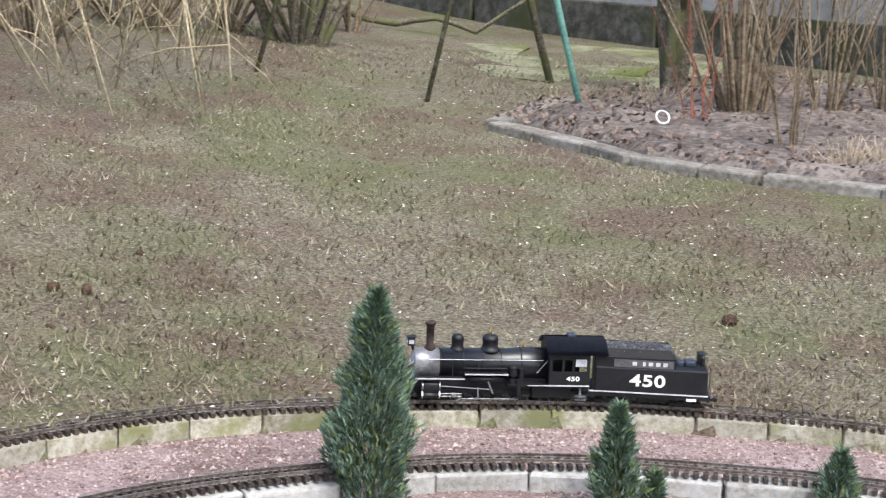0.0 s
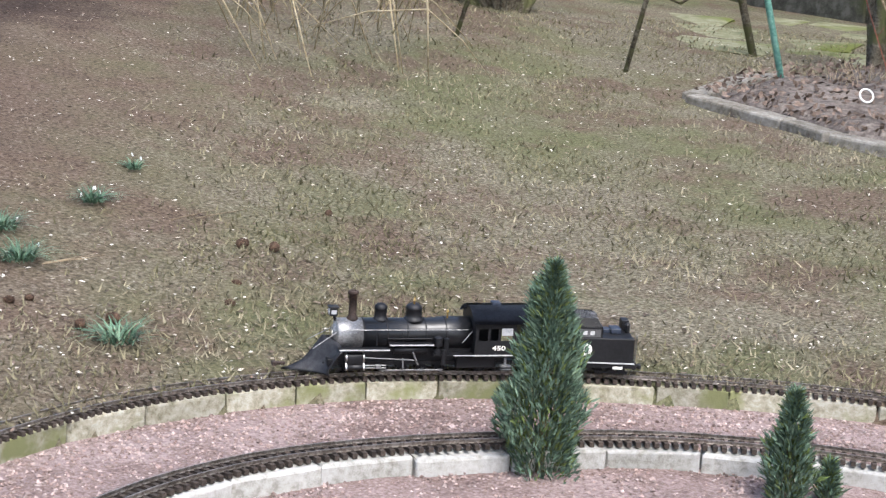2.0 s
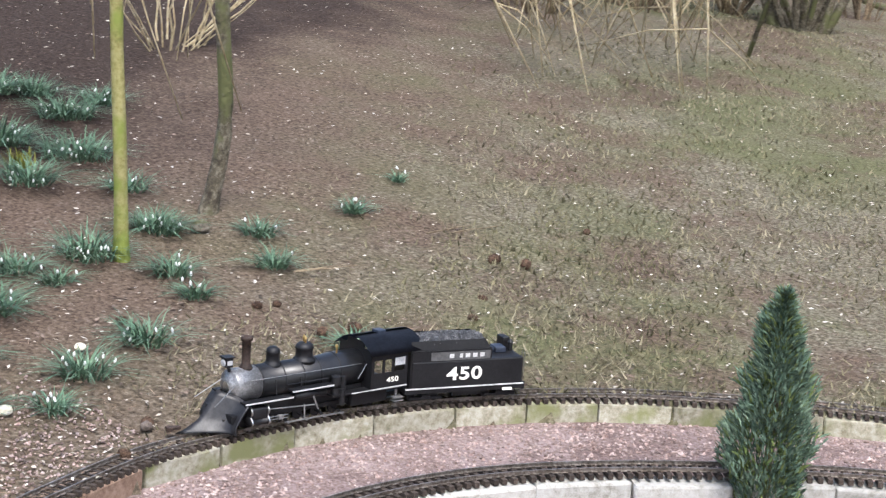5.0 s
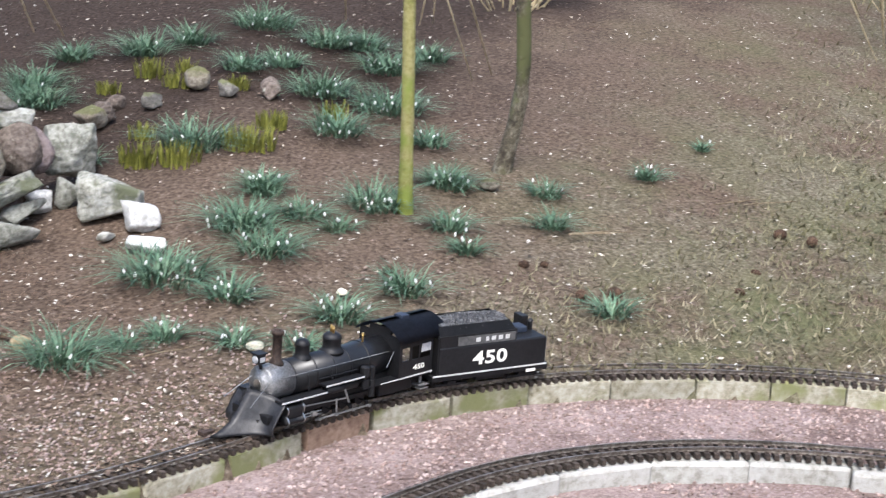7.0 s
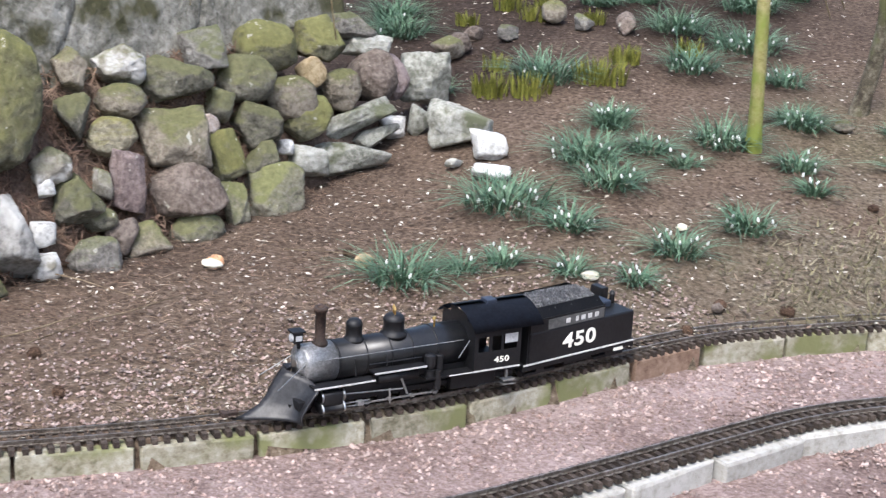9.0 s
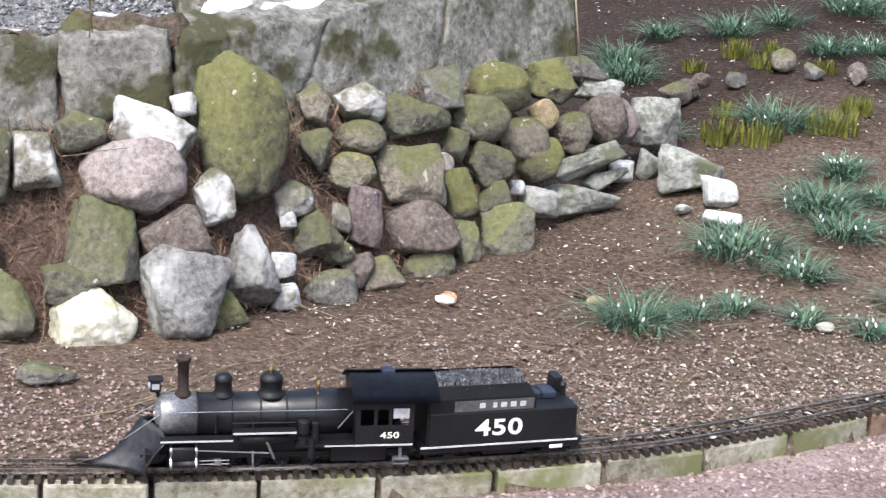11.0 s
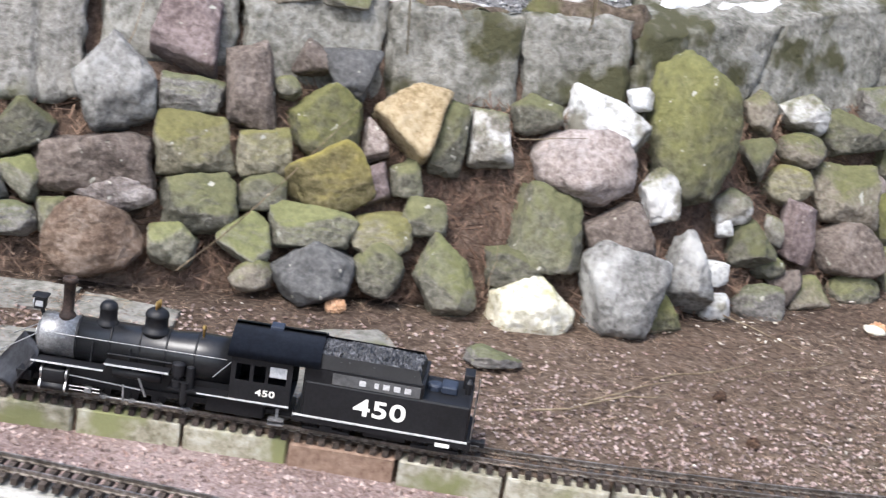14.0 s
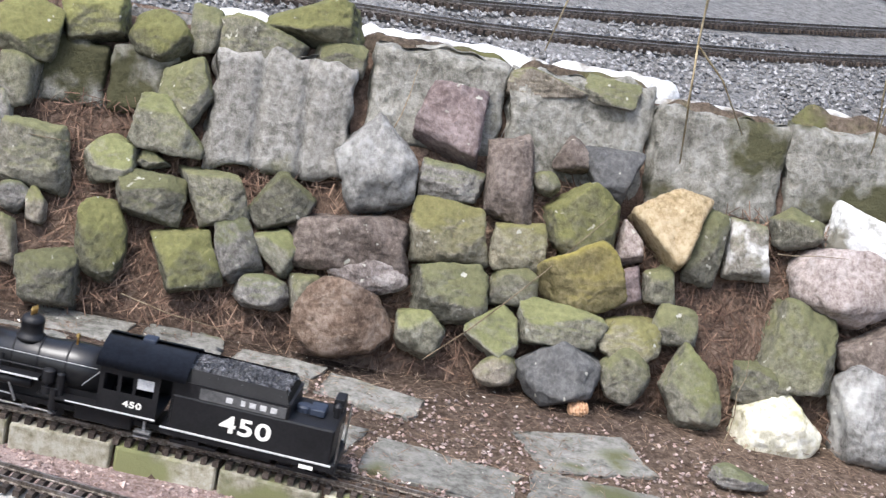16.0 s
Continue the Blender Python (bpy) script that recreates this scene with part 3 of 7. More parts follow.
def build_edging():
    edging = thing("track_edging", "row of algae-stained concrete paving blocks under the outer track", "edging", kind="structure")
    plain = [block_shape("block", 0.195, 0.1, 0.12, 0.005, M["block"], k) for k in range(4)]
    long = [block_shape("block", 0.223, 0.1, 0.12, 0.005, M["block"], k + 5) for k in range(4)]
    brown = block_shape("block", 0.2, 0.1, 0.12, 0.005, M["brownblock"], 9)
    rng = random.Random(12)
    s, n = BLOCK_START, 0
    while s < OUTER.length - 0.15:
        wide = WIDE[0] < s < WIDE[1]
        p, d = OUTER.at(s + (0.117 if wide else 0.1))
        off = side(p, d, 0.047 + rng.uniform(-0.004, 0.004))
        ob = new("block", brown if any(abs(s + 0.1 - b) < 0.11 for b in BROWN) else rng.choice(long if wide else plain))
        ob.parent = edging
        ob.matrix_basis = Matrix.Translation((off.x, off.y, BLOCK_TOP + rng.uniform(-0.003, 0.002))) @ Matrix.Rotation(math.atan2(d.y, d.x) + rng.gauss(0, 0.018), 4, "Z") @ Matrix.Rotation(rng.gauss(0, 0.015), 4, "X") @ Matrix.Rotation(rng.gauss(0, 0.008), 4, "Y")
        s += 0.234 if wide else 0.203
        n += 1
    edging = thing("inner_track_edging", "row of pale concrete edging stones under the inner track", "edging", kind="structure")
    pale = [block_shape("edging_stone", 0.235, 0.075, 0.11, 0.007, M["kerb"], k + 20) for k in range(3)]
    s = 0.1
    while s < INNER.length - 0.3:
        p, d = INNER.at(s + 0.12)
        off = side(p, d, 0.062 + rng.uniform(-0.006, 0.006))
        ob = new("edging_stone", rng.choice(pale))
        ob.parent = edging
        ob.matrix_basis = Matrix.Translation((off.x, off.y, BLOCK_TOP - 0.004 + rng.uniform(-0.006, 0.003))) @ Matrix.Rotation(math.atan2(d.y, d.x) + rng.gauss(0, 0.03), 4, "Z") @ Matrix.Rotation(rng.gauss(0, 0.03), 4, "X")
        s += 0.245


BLOCK_START, BROWN, WIDE = 0.100, (5.602, 7.849), (4.55, 7.1)
build_ground()
build_gravel()
build_track(OUTER, "brass-railed garden railway track with dark sleepers", 0.0, OUTER.length)
build_track(INNER, "inner loop of garden railway track with dark sleepers", 0.0, INNER.length)
build_edging()


# ---- stones ----
# outlines of stones: directions in which their sides face (degrees from the horizontal) and how far out each lies
FORMS = {
    "block": ((2, 1.0), (88, 1.0), (178, 1.0), (268, 1.0), (44, 1.33), (226, 1.36)),
    "pent": ((-12, 1.0), (52, 0.95), (122, 1.0), (190, 1.0), (268, 0.9), (225, 1.2), (315, 1.2)),
    "tri_up": ((28, 0.75), (150, 0.75), (268, 0.8), (-10, 1.15), (195, 1.15), (90, 1.2)),
    "tri_down": ((90, 0.8), (208, 0.75), (332, 0.75), (10, 1.15), (172, 1.15), (270, 1.2)),
    "tri_dr": ((112, 0.78), (-18, 0.95), (222, 0.72), (60, 1.15), (300, 1.15), (180, 1.2)),
    "tri_dl": ((66, 0.78), (198, 0.9), (322, 0.72), (120, 1.15), (250, 1.1), (0, 1.2)),
    "wedge_r": ((180, 0.9), (66, 0.75), (292, 0.75), (120, 1.05), (240, 1.05), (0, 1.3)),
    "wedge_l": ((0, 0.9), (114, 0.75), (248, 0.75), (60, 1.05), (300, 1.05), (180, 1.3)),
    "round": ((10, 1.0), (48, 1.0), (85, 1.0), (130, 1.0), (175, 1.0), (215, 1.0), (262, 1.0), (312, 1.0)),
    "boulder": ((4, 0.95), (62, 1.0), (100, 1.0), (140, 1.05), (184, 0.9), (232, 1.15), (272, 1.0), (318, 1.1)),
}


def rock_mesh(seed, w, d, h, mat, form="block", name="stone"):
    """A field stone: a body bounded by flat sides and split faces, its edges worn, its surface rough."""
    rng = random.Random(seed)
    bm = bmesh.new()
    bmesh.ops.create_icosphere(bm, subdivisions=5 if max(w, h) > 0.13 else 4, radius=1.0)
    planes = []
    wild = 0 if form == "boulder" else 13
    for a, k in FORMS[form]:
        a, x = radians(a + rng.uniform(-wild, wild)), rng.uniform(-0.18, 0.3)
        planes.append((x, math.cos(a), math.sin(a), k * rng.uniform(0.93, 1.07)))
    for i in range(4):
        a = rng.uniform(0, 6.28)
        tilt = 0.25 if i == 0 else 0.75
        planes.append((1.0, tilt * math.cos(a), tilt * math.sin(a), rng.uniform(0.72, 0.95) * (1.0 if i == 0 else 1.18)))
    for i in range(2):
        a = rng.uniform(0, 6.28)
        planes.append((-1.0, 0.5 * math.cos(a), 0.5 * math.sin(a), rng.uniform(0.75, 0.95)))
    for i in range(3):
        a = rng.uniform(0, 6.28)
        planes.append((0.75, math.cos(a), math.sin(a), rng.uniform(1.08, 1.22)))
    planes = np.array(planes)
    size = np.linalg.norm(planes[:, :3], axis=1)
    normals, far = planes[:, :3] / size[:, None], planes[:, 3] * (0.9 + 0.1 / size)
    u = np.array([v.co for v in bm.verts])
    u /= np.linalg.norm(u, axis=1)[:, None]
    sharp = 13.0 if form in ("round", "boulder") else 40.0
    reach = (np.maximum(u @ normals.T, 0) / far) ** sharp
    r = reach.sum(axis=1) ** (-1 / sharp)
    off = Vector((rng.uniform(-50, 50), rng.uniform(-50, 50), rng.uniform(-50, 50)))
    rough = np.array([0.07 * noise.noise(q * 1.7 + off) + 0.045 * noise.noise(q * 4.2 + off) - 0.05 * abs(noise.noise(q * 7 + off)) + 0.022 * noise.noise(q * 17 + off) + 0.012 * noise.noise(q * 36 + off) for q in (Vector(v) for v in u)])
    p = u * (r * (1 + rough))[:, None]
    low, high = p.min(axis=0), p.max(axis=0)
    p = (p - (low + high) / 2) / (high - low) * np.array((d, w, h))
    for v, q in zip(bm.verts, p):
        v.co = q
    me = bpy.data.meshes.new(name)
    bm.to_mesh(me)
    bm.free()
    me.materials.append(mat)
    for f in me.polygons:
        f.use_smooth = True
    return me


STONE_WORDS = {
    "moss": "moss-grown grey-green field stone", "mossb": "field stone covered in bright green moss", "mossl": "pale field stone with thin moss",
    "tan": "tan field stone with lichen", "ochre": "yellowish angular field stone", "grey": "rough grey field stone", "white": "field stone splashed with white lime",
    "brown": "brown weathered field stone", "purple": "purple-brown field stone", "red": "coarse reddish brown stone", "dark": "smooth dark grey stone",
    "tanmoss": "buff field stone with yellow-green moss", "olive": "olive-gold mossy field stone", "limegrey": "grey stone with a white lime bloom",
    "limestone": "stone with white lime runs", "pinkgrey": "speckled pinkish grey stone", "cream": "cream-white quartz stone", "pink": "rounded pinkish granite stone", "pale": "pale flaky limestone ledge",
}
COUNT = [0]


def stone(x, y, z, w, h, kind, form="block", roll=0.0, where="in the dry-stone wall", spin=0.0):
    COUNT[0] += 1
    grow = 1.1 if where.startswith("in the dry") else 1.0
    me = rock_mesh(100 + COUNT[0], w * grow, 0.75 * min(w, h) + 0.25 * max(w, h), h * grow, M[kind], form)
    ob = new("stone", me)
    walled = where.startswith("in the dry")
    ob.matrix_basis = pose(x, y, z, roll, -20 if walled else 0, spin)
    tagged(ob, STONE_WORDS[kind] + " " + where, "stone", "stones of the garden wall" if walled else "")
    return ob


def build_bank():
    """Soil slope on which the stones lie."""
    verts, faces, rows, n = [], [], 14, 120
    for i in range(n + 1):
        y = -3.2 + 5.6 * i / n
        lower = 0.45 * smooth(1.5, 2.3, y)
        for j in range(rows):
            z = -0.05 + (0.66 - lower) * j / (rows - 1)
            verts.append((wall_base(y) - 0.07 - 0.58 * max(z, 0) + 0.03 * noise.noise((y * 4, z * 4, 2)), y, z))
    for i in range(n):
        for j in range(rows - 1):
            a = i * rows + j
            faces.append((a, a + rows, a + rows + 1, a + 1))
    ob = raw("wall_bank", verts, faces, M["soilbank"], smooth_shade=True)
    tagged(ob, "brown soil bank between the stones", "bank", kind="structure")
    rng = random.Random(15)
    verts, faces = [], []
    for i in range(9000):
        y, z = rng.uniform(-1.6, 1.9), rng.uniform(0.0, 0.42)
        a, L, w = rng.uniform(0, 6.28), rng.uniform(0.02, 0.075), rng.uniform(0.0007, 0.0016)
        c = Vector((wall_base(y) - 0.055 - 0.58 * z + rng.uniform(-0.005, 0.02), y, z))
        u = Vector((-0.5 * math.sin(a), math.cos(a), math.sin(a))).normalized() * L / 2
        v = Vector((0.5, -math.sin(a), math.cos(a))).normalized() * w
        b = len(verts)
        verts += [c - u - v, c - u + v, c + u + v, c + u - v]
        faces.append((b, b + 1, b + 2, b + 3))
    tagged(raw("bank_needles", verts, faces, M["bankneedle"]), "dry pine needles caught between the stones", "leaf litter", kind="stuff")
    # terrace above, a thick bed
    verts, faces, rows = [], [], 40
    for i in range(n + 1):
        y = -3.2 + 4.9 * i / n
        for j in range(rows):
            x = wall_base(y) - 0.42 - 6.0 * (j / (rows - 1)) ** 1.5
            verts.append((x, y, TERRACE + 0.012 * noise.noise((x * 4, y * 4, 6))))
    for i in range(n):
        for j in range(rows - 1):
            a = i * rows + j
            faces.append((a, a + 1, a + rows + 1, a + rows))
    ob = raw("terrace", verts, faces, M["ballastbed"], smooth_shade=True)
    tagged(ob, "grey gravel terrace above the stone wall", "gravel", kind="structure")
    sol = ob.modifiers.new("depth", "SOLIDIFY")
    sol.thickness, sol.offset = 0.35, 1.0
    rng = random.Random(5)
    verts, faces = [], []
    for i in range(9000):
        y = rng.uniform(-1.5, 1.6)
        x = wall_base(y) - 0.42 - rng.uniform(0, 1.3)
        r = rng.uniform(0.004, 0.01)
        grain(verts, faces, rng, x, y, TERRACE + 0.006, r)
    tagged(raw("terrace_gravel", verts, faces, M["ballast"]), "loose grey ballast gravel", "gravel", kind="stuff")


TERRACE = 0.60
build_bank()
UPPER = Line([(-3.2, -2.6), (-3.35, -1.6), (-3.48, -0.9), (-3.58, -0.43), (-3.68, -0.02), (-4.06, 0.68), (-4.48, 1.25), (-5.1, 1.9)])
UPPER2 = Line([(-3.5, -2.6), (-3.68, -1.6), (-3.84, -0.7), (-3.96, -0.2), (-4.1, 0.05), (-4.66, 0.83), (-5.2, 1.5)])
for run in (UPPER, UPPER2):
    build_track(run, "garden railway track on the gravel terrace", 0.0, run.length, TERRACE + 0.035)


def slab(x, y, z, w, h, thick=0.09, lean=0.0, roll=0.0, spin=0.0, flutes=0, label="weathered concrete slab set upright in the wall"):
    bm = bmesh.new()
    box(bm, -thick / 2, thick / 2, -w / 2, w / 2, -h / 2, h / 2)
    bmesh.ops.subdivide_edges(bm, edges=bm.edges[:], cuts=26, use_grid_fill=True)
    shift = Vector((3 * y, 7 * y, 0))
    for v in bm.verts:
        edge = min(w / 2 - abs(v.co.y), h / 2 - abs(v.co.z))
        worn = 0.012 * max(0.0, 1 - edge / 0.014) + 0.009 * noise.noise(v.co * 9 + shift) + 0.004 * noise.noise(v.co * 40 + shift)
        if flutes:
            u = (v.co.y / w + 0.5) * flutes
            worn += 0.018 * math.exp(-((u - round(u)) / 0.085) ** 2) * (0.5 < u < flutes - 0.5)
        ragged = 0.014 * noise.noise(v.co * 22 + shift) + 0.012 * noise.noise(v.co * 7 + shift)
        v.co.x -= worn * (1 if v.co.x > 0 else -1)
        if w / 2 - abs(v.co.y) < 0.001:
            v.co.y += ragged
        if h / 2 - abs(v.co.z) < 0.001:
            v.co.z += ragged * 1.6
    ob = part("concrete_slab", bm, M["fluted" if flutes else "concrete"], None, "", True)
    ob.matrix_basis = pose(x, y, z, roll, lean, spin)
    tagged(ob, label, "concrete slab", "slabs of the retaining wall")


def concrete_wall():
    """The rough cast wall that carries the terrace round the bend, cracked and leaning back."""
    verts, faces, n, rows, top = [], [], 150, 30, 9
    for i in range(n + 1):
        u = i / n
        y = 0.9 + 1.36 * u
        base = wall_base(y) - 0.33
        low = 0.37 + 0.04 * u + 0.02 * noise.noise((y * 7, 0, 0)) + 0.03 * noise.noise((y * 2.2, 5, 0))
        high = 0.60 + 0.13 * u + 0.02 * noise.noise((y * 5, 1, 3))
        for j in range(rows + top):
            z = low + (high - low) * min(1, j / (rows - 1))
            back = 0.32 * max(0, j - rows + 1) / top
            x = base - 0.3 * (z - 0.5) - back + 0.02 * noise.noise((y * 2, z * 3, 1)) + 0.008 * noise.noise((y * 11, z * 14, 1)) + 0.005 * noise.noise((y * 45, z * 45, 1))
            for crack, slant in ((1.04, 0.05), (1.3, 0.5), (1.72, 0.3)):
                gap = y - crack - slant * (z - 0.55) - 0.015 * noise.noise((z * 16, crack, 0))
                x -= 0.016 * math.exp(-(gap / 0.005) ** 2)
            verts.append((x, y + 0.15 * back, z + 0.28 * back + (0.018 * noise.noise((y * 9, back * 20, 8)) if back else 0)))
    k = rows + top
    for i in range(n):
        for j in range(k - 1):
            a = i * k + j
            faces.append((a, a + k, a + k + 1, a + 1))
    ob = raw("retaining_wall", verts, faces, M["concrete"], None, "", True)
    sol = ob.modifiers.new("depth", "SOLIDIFY")
    sol.thickness, sol.offset = 0.05, -1.0
    tagged(ob, "rough cracked concrete retaining wall with dark moss stains", "retaining wall", kind="structure")


def ledge(name, y0, y1, x, z, width, height, mat, label, seed, kind=""):
    """A lumpy low ridge lying along the top of the wall, with a ragged outline."""
    verts, faces, n, k = [], [], max(8, int((y1 - y0) / 0.012)), 13
    for i in range(n + 1):
        y = y0 + (y1 - y0) * i / n
        end = min(1, 9 * i / n, 9 * (n - i) / n) ** 0.5
        front = width * end * (0.5 + 0.55 * noise.noise((y * 9, seed, 0)) + 0.25 * noise.noise((y * 28, seed, 0)))
        rear = width * end * (0.6 + 0.4 * noise.noise((y * 7, seed, 7)))
        bend = wall_base(y) - wall_base(y0) if y > 0.9 else 0
        for j in range(k):
            a = math.pi * j / (k - 1)
            q = math.cos(a)
            h = height * end * math.sin(a) ** 0.7 * (1 + 0.6 * noise.noise((y * 16, q * 3, seed)))
            verts.append((x + bend + (front if q > 0 else rear) * q, y, z + h - 0.012 - 0.02 * max(0, q)))
    for i in range(n):
        for j in range(k - 1):
            a = i * k + j
            faces.append((a, a + 1, a + k + 1, a + k))
    ob = raw(name, verts, faces, M[mat], None, "", True)
    tagged(ob, label, name.replace("_", " "), kind=kind)


def flagstone(x, y, w, d, turn, z=-0.012, kind="flag"):
    """A flat stone with a broken outline, worn and slightly hollow."""
    rng = random.Random(int(abs(x * 991 + y * 577)))
    off = Vector((x * 9, y * 9, 0))
    skew = rng.uniform(-0.12, 0.12)
    bm = bmesh.new()
    box(bm, -w / 2, w / 2, -d / 2, d / 2, -0.05, 0)
    bmesh.ops.subdivide_edges(bm, edges=bm.edges[:], cuts=14, use_grid_fill=True)
    for v in bm.verts:
        edge = min(w / 2 - abs(v.co.x), d / 2 - abs(v.co.y))
        if edge < 0.001:
            v.co.x += 0.014 * noise.noise(v.co * 11 + off) + 0.006 * noise.noise(v.co * 40 + off)
            v.co.y += 0.014 * noise.noise(v.co * 11 - off) + 0.006 * noise.noise(v.co * 40 - off)
        if v.co.z > -0.001:
            v.co.z += 0.006 * noise.noise(v.co * 12 + off) + 0.002 * noise.noise(v.co * 60 + off) - 0.006 * max(0, 1 - edge / 0.012)
        v.co.x += skew * v.co.y
    ob = part("flagstone", bm, M[kind], None, "", True)
    ob.matrix_basis = pose(x, y, z, rng.uniform(-1, 1), rng.uniform(-1, 1), turn)
    tagged(ob, "flat grey-green flagstone lying beside the track", "flagstone", "flagstones along the track")


stone(-3.024, -1.147, 0.534, 0.151, 0.149, "mossb", "pent", 9)
stone(-3.051, -1.010, 0.582, 0.142, 0.108, "mossb", "block", 17)
stone(-3.040, -0.855, 0.562, 0.142, 0.117, "mossb", "round", 9)
stone(-3.058, -0.757, 0.594, 0.079, 0.109, "moss", "block", 4)
stone(-3.051, -0.637, 0.580, 0.192, 0.102, "moss", "wedge_r", -5)
stone(-3.092, -0.526, 0.652, 0.216, 0.113, "mossb", "wedge_l", 3)
stone(-3.052, -0.462, 0.583, 0.126, 0.072, "moss", "block", 5)
stone(-2.960, -1.155, 0.424, 0.100, 0.115, "moss", "block", 3)
stone(-2.981, -0.782, 0.461, 0.116, 0.162, "moss", "pent", -13)
stone(-2.933, -0.802, 0.378, 0.173, 0.126, "mossl", "wedge_r", -21)
stone(-2.877, -1.080, 0.281, 0.164, 0.151, "moss", "block", 1)
stone(-2.892, -0.916, 0.306, 0.122, 0.100, "mossl", "pent", 19)
stone(-2.898, -0.824, 0.317, 0.073, 0.043, "moss", "wedge_r", -1)
stone(-2.857, -0.821, 0.247, 0.159, 0.118, "moss", "block", 3)
stone(-2.873, -0.682, 0.274, 0.140, 0.135, "moss", "block", 15)
stone(-2.874, -0.531, 0.276, 0.138, 0.116, "moss", "wedge_l", 44)
stone(-2.799, -0.900, 0.146, 0.101, 0.175, "mossb", "round", 6)
stone(-2.795, -0.712, 0.140, 0.134, 0.134, "mossb", "block", 17)
stone(-2.815, -0.606, 0.174, 0.092, 0.139, "grey", "block", 19)
stone(-2.824, -0.515, 0.190, 0.077, 0.110, "mossl", "wedge_r", 49)
stone(-2.747, -0.996, 0.057, 0.132, 0.125, "moss", "block", 9)
stone(-2.847, -0.368, 0.229, 0.258, 0.131, "brown", "block", 5)
stone(-2.812, -0.314, 0.168, 0.165, 0.083, "pinkgrey", "round", 6)
stone(-2.760, -0.354, 0.080, 0.209, 0.164, "red", "round", 9)
stone(-2.940, -0.338, 0.390, 0.173, 0.214, "limegrey", "pent", 9)
stone(-3.003, -0.182, 0.497, 0.157, 0.172, "purple", "block", -5)
stone(-2.934, -0.158, 0.379, 0.153, 0.092, "grey", "block", 4)
stone(-2.876, -0.147, 0.280, 0.175, 0.142, "tanmoss", "block", 3)
stone(-2.946, -0.030, 0.400, 0.110, 0.212, "brown", "block", 5)
stone(-2.875, 0.007, 0.277, 0.119, 0.112, "tanmoss", "block", 3)
stone(-2.919, 0.144, 0.353, 0.164, 0.154, "mossb", "pent", 14)
stone(-2.845, 0.155, 0.225, 0.188, 0.155, "olive", "block", 21)
stone(-2.808, -0.128, 0.162, 0.166, 0.131, "moss", "block", 4)
stone(-2.828, 0.005, 0.197, 0.114, 0.086, "moss", "block", 9)
stone(-2.761, -0.181, 0.081, 0.110, 0.110, "mossl", "pent", -9)
stone(-2.775, -0.009, 0.105, 0.103, 0.123, "mossl", "wedge_r", 59)
stone(-2.793, 0.130, 0.137, 0.189, 0.098, "mossl", "block", -1)
stone(-2.744, 0.139, 0.052, 0.186, 0.141, "dark", "pent", 13)
stone(-2.792, 0.290, 0.134, 0.144, 0.101, "tanmoss", "round", 9)
stone(-2.816, 0.382, 0.177, 0.107, 0.087, "moss", "block", -1)
stone(-2.925, 0.357, 0.364, 0.183, 0.180, "ochre", "tri_dr", 9)
stone(-2.912, 0.437, 0.342, 0.075, 0.165, "moss", "block", -9)
stone(-2.918, 0.536, 0.352, 0.103, 0.132, "limestone", "block", 1)
stone(-2.955, 0.644, 0.416, 0.112, 0.096, "moss", "pent", 9)
stone(-2.746, 0.439, 0.056, 0.129, 0.200, "mossl", "pent", 17)
stone(-2.751, 0.288, 0.063, 0.113, 0.120, "moss", "round", 9)
stone(-2.722, 0.644, 0.014, 0.180, 0.159, "cream", "pent", -3)
stone(-3.068, 0.016, 0.610, 0.174, 0.065, "tan", "wedge_r", 3)
stone(-3.075, 0.170, 0.622, 0.128, 0.076, "moss", "block", 4)
stone(-2.988, 0.103, 0.472, 0.093, 0.085, "brown", "wedge_l", 44)
stone(-2.976, 0.192, 0.452, 0.135, 0.126, "dark", "tri_down", -1)
stone(-2.953, 0.052, 0.412, 0.062, 0.056, "moss", "round", 9)
stone(-2.901, 0.257, 0.323, 0.064, 0.100, "pink", "tri_up", 9)
stone(-2.850, 0.262, 0.234, 0.076, 0.082, "purple", "block", 19)
stone(-2.860, 0.338, 0.252, 0.069, 0.089, "moss", "block", 9)
stone(-2.825, -1.056, 0.191, 0.049, 0.081, "tan", "pent", 9)
stone(-2.829, -1.107, 0.198, 0.072, 0.068, "grey", "round", 9)
stone(-2.782, -1.110, 0.118, 0.064, 0.113, "tan", "block", 9)
stone(-2.928, -1.170, 0.369, 0.042, 0.090, "grey", "block", 9)
stone(-2.781, -0.446, 0.115, 0.067, 0.080, "moss", "block", 9)
stone(-2.773, -0.538, 0.101, 0.119, 0.074, "grey", "round", 4)
stone(-2.730, 0.002, 0.028, 0.095, 0.075, "tan", "round", 29)
stone(-2.768, 0.598, 0.093, 0.119, 0.099, "moss", "block", 9)
stone(-3.021, 1.035, 0.398, 0.213, 0.344, "mossb", "boulder", 4)
stone(-2.951, 0.817, 0.409, 0.201, 0.114, "white", "block", -20)
stone(-2.896, 0.764, 0.313, 0.239, 0.169, "pink", "round", -2)
stone(-2.986, 0.893, 0.469, 0.058, 0.058, "white", "block", 4)
stone(-2.896, 0.955, 0.260, 0.093, 0.134, "limestone", "pent", 4)
stone(-2.827, 0.863, 0.194, 0.185, 0.124, "brown", "tri_up", -10)
stone(-2.814, 0.683, 0.173, 0.175, 0.199, "moss", "block", -4)
stone(-2.749, 0.869, 0.061, 0.197, 0.224, "limegrey", "tri_dl", 4)
stone(-2.844, 1.037, 0.093, 0.124, 0.189, "limegrey", "tri_up", 4)
stone(-2.759, 0.965, 0.015, 0.094, 0.092, "mossb", "tri_up", 4)
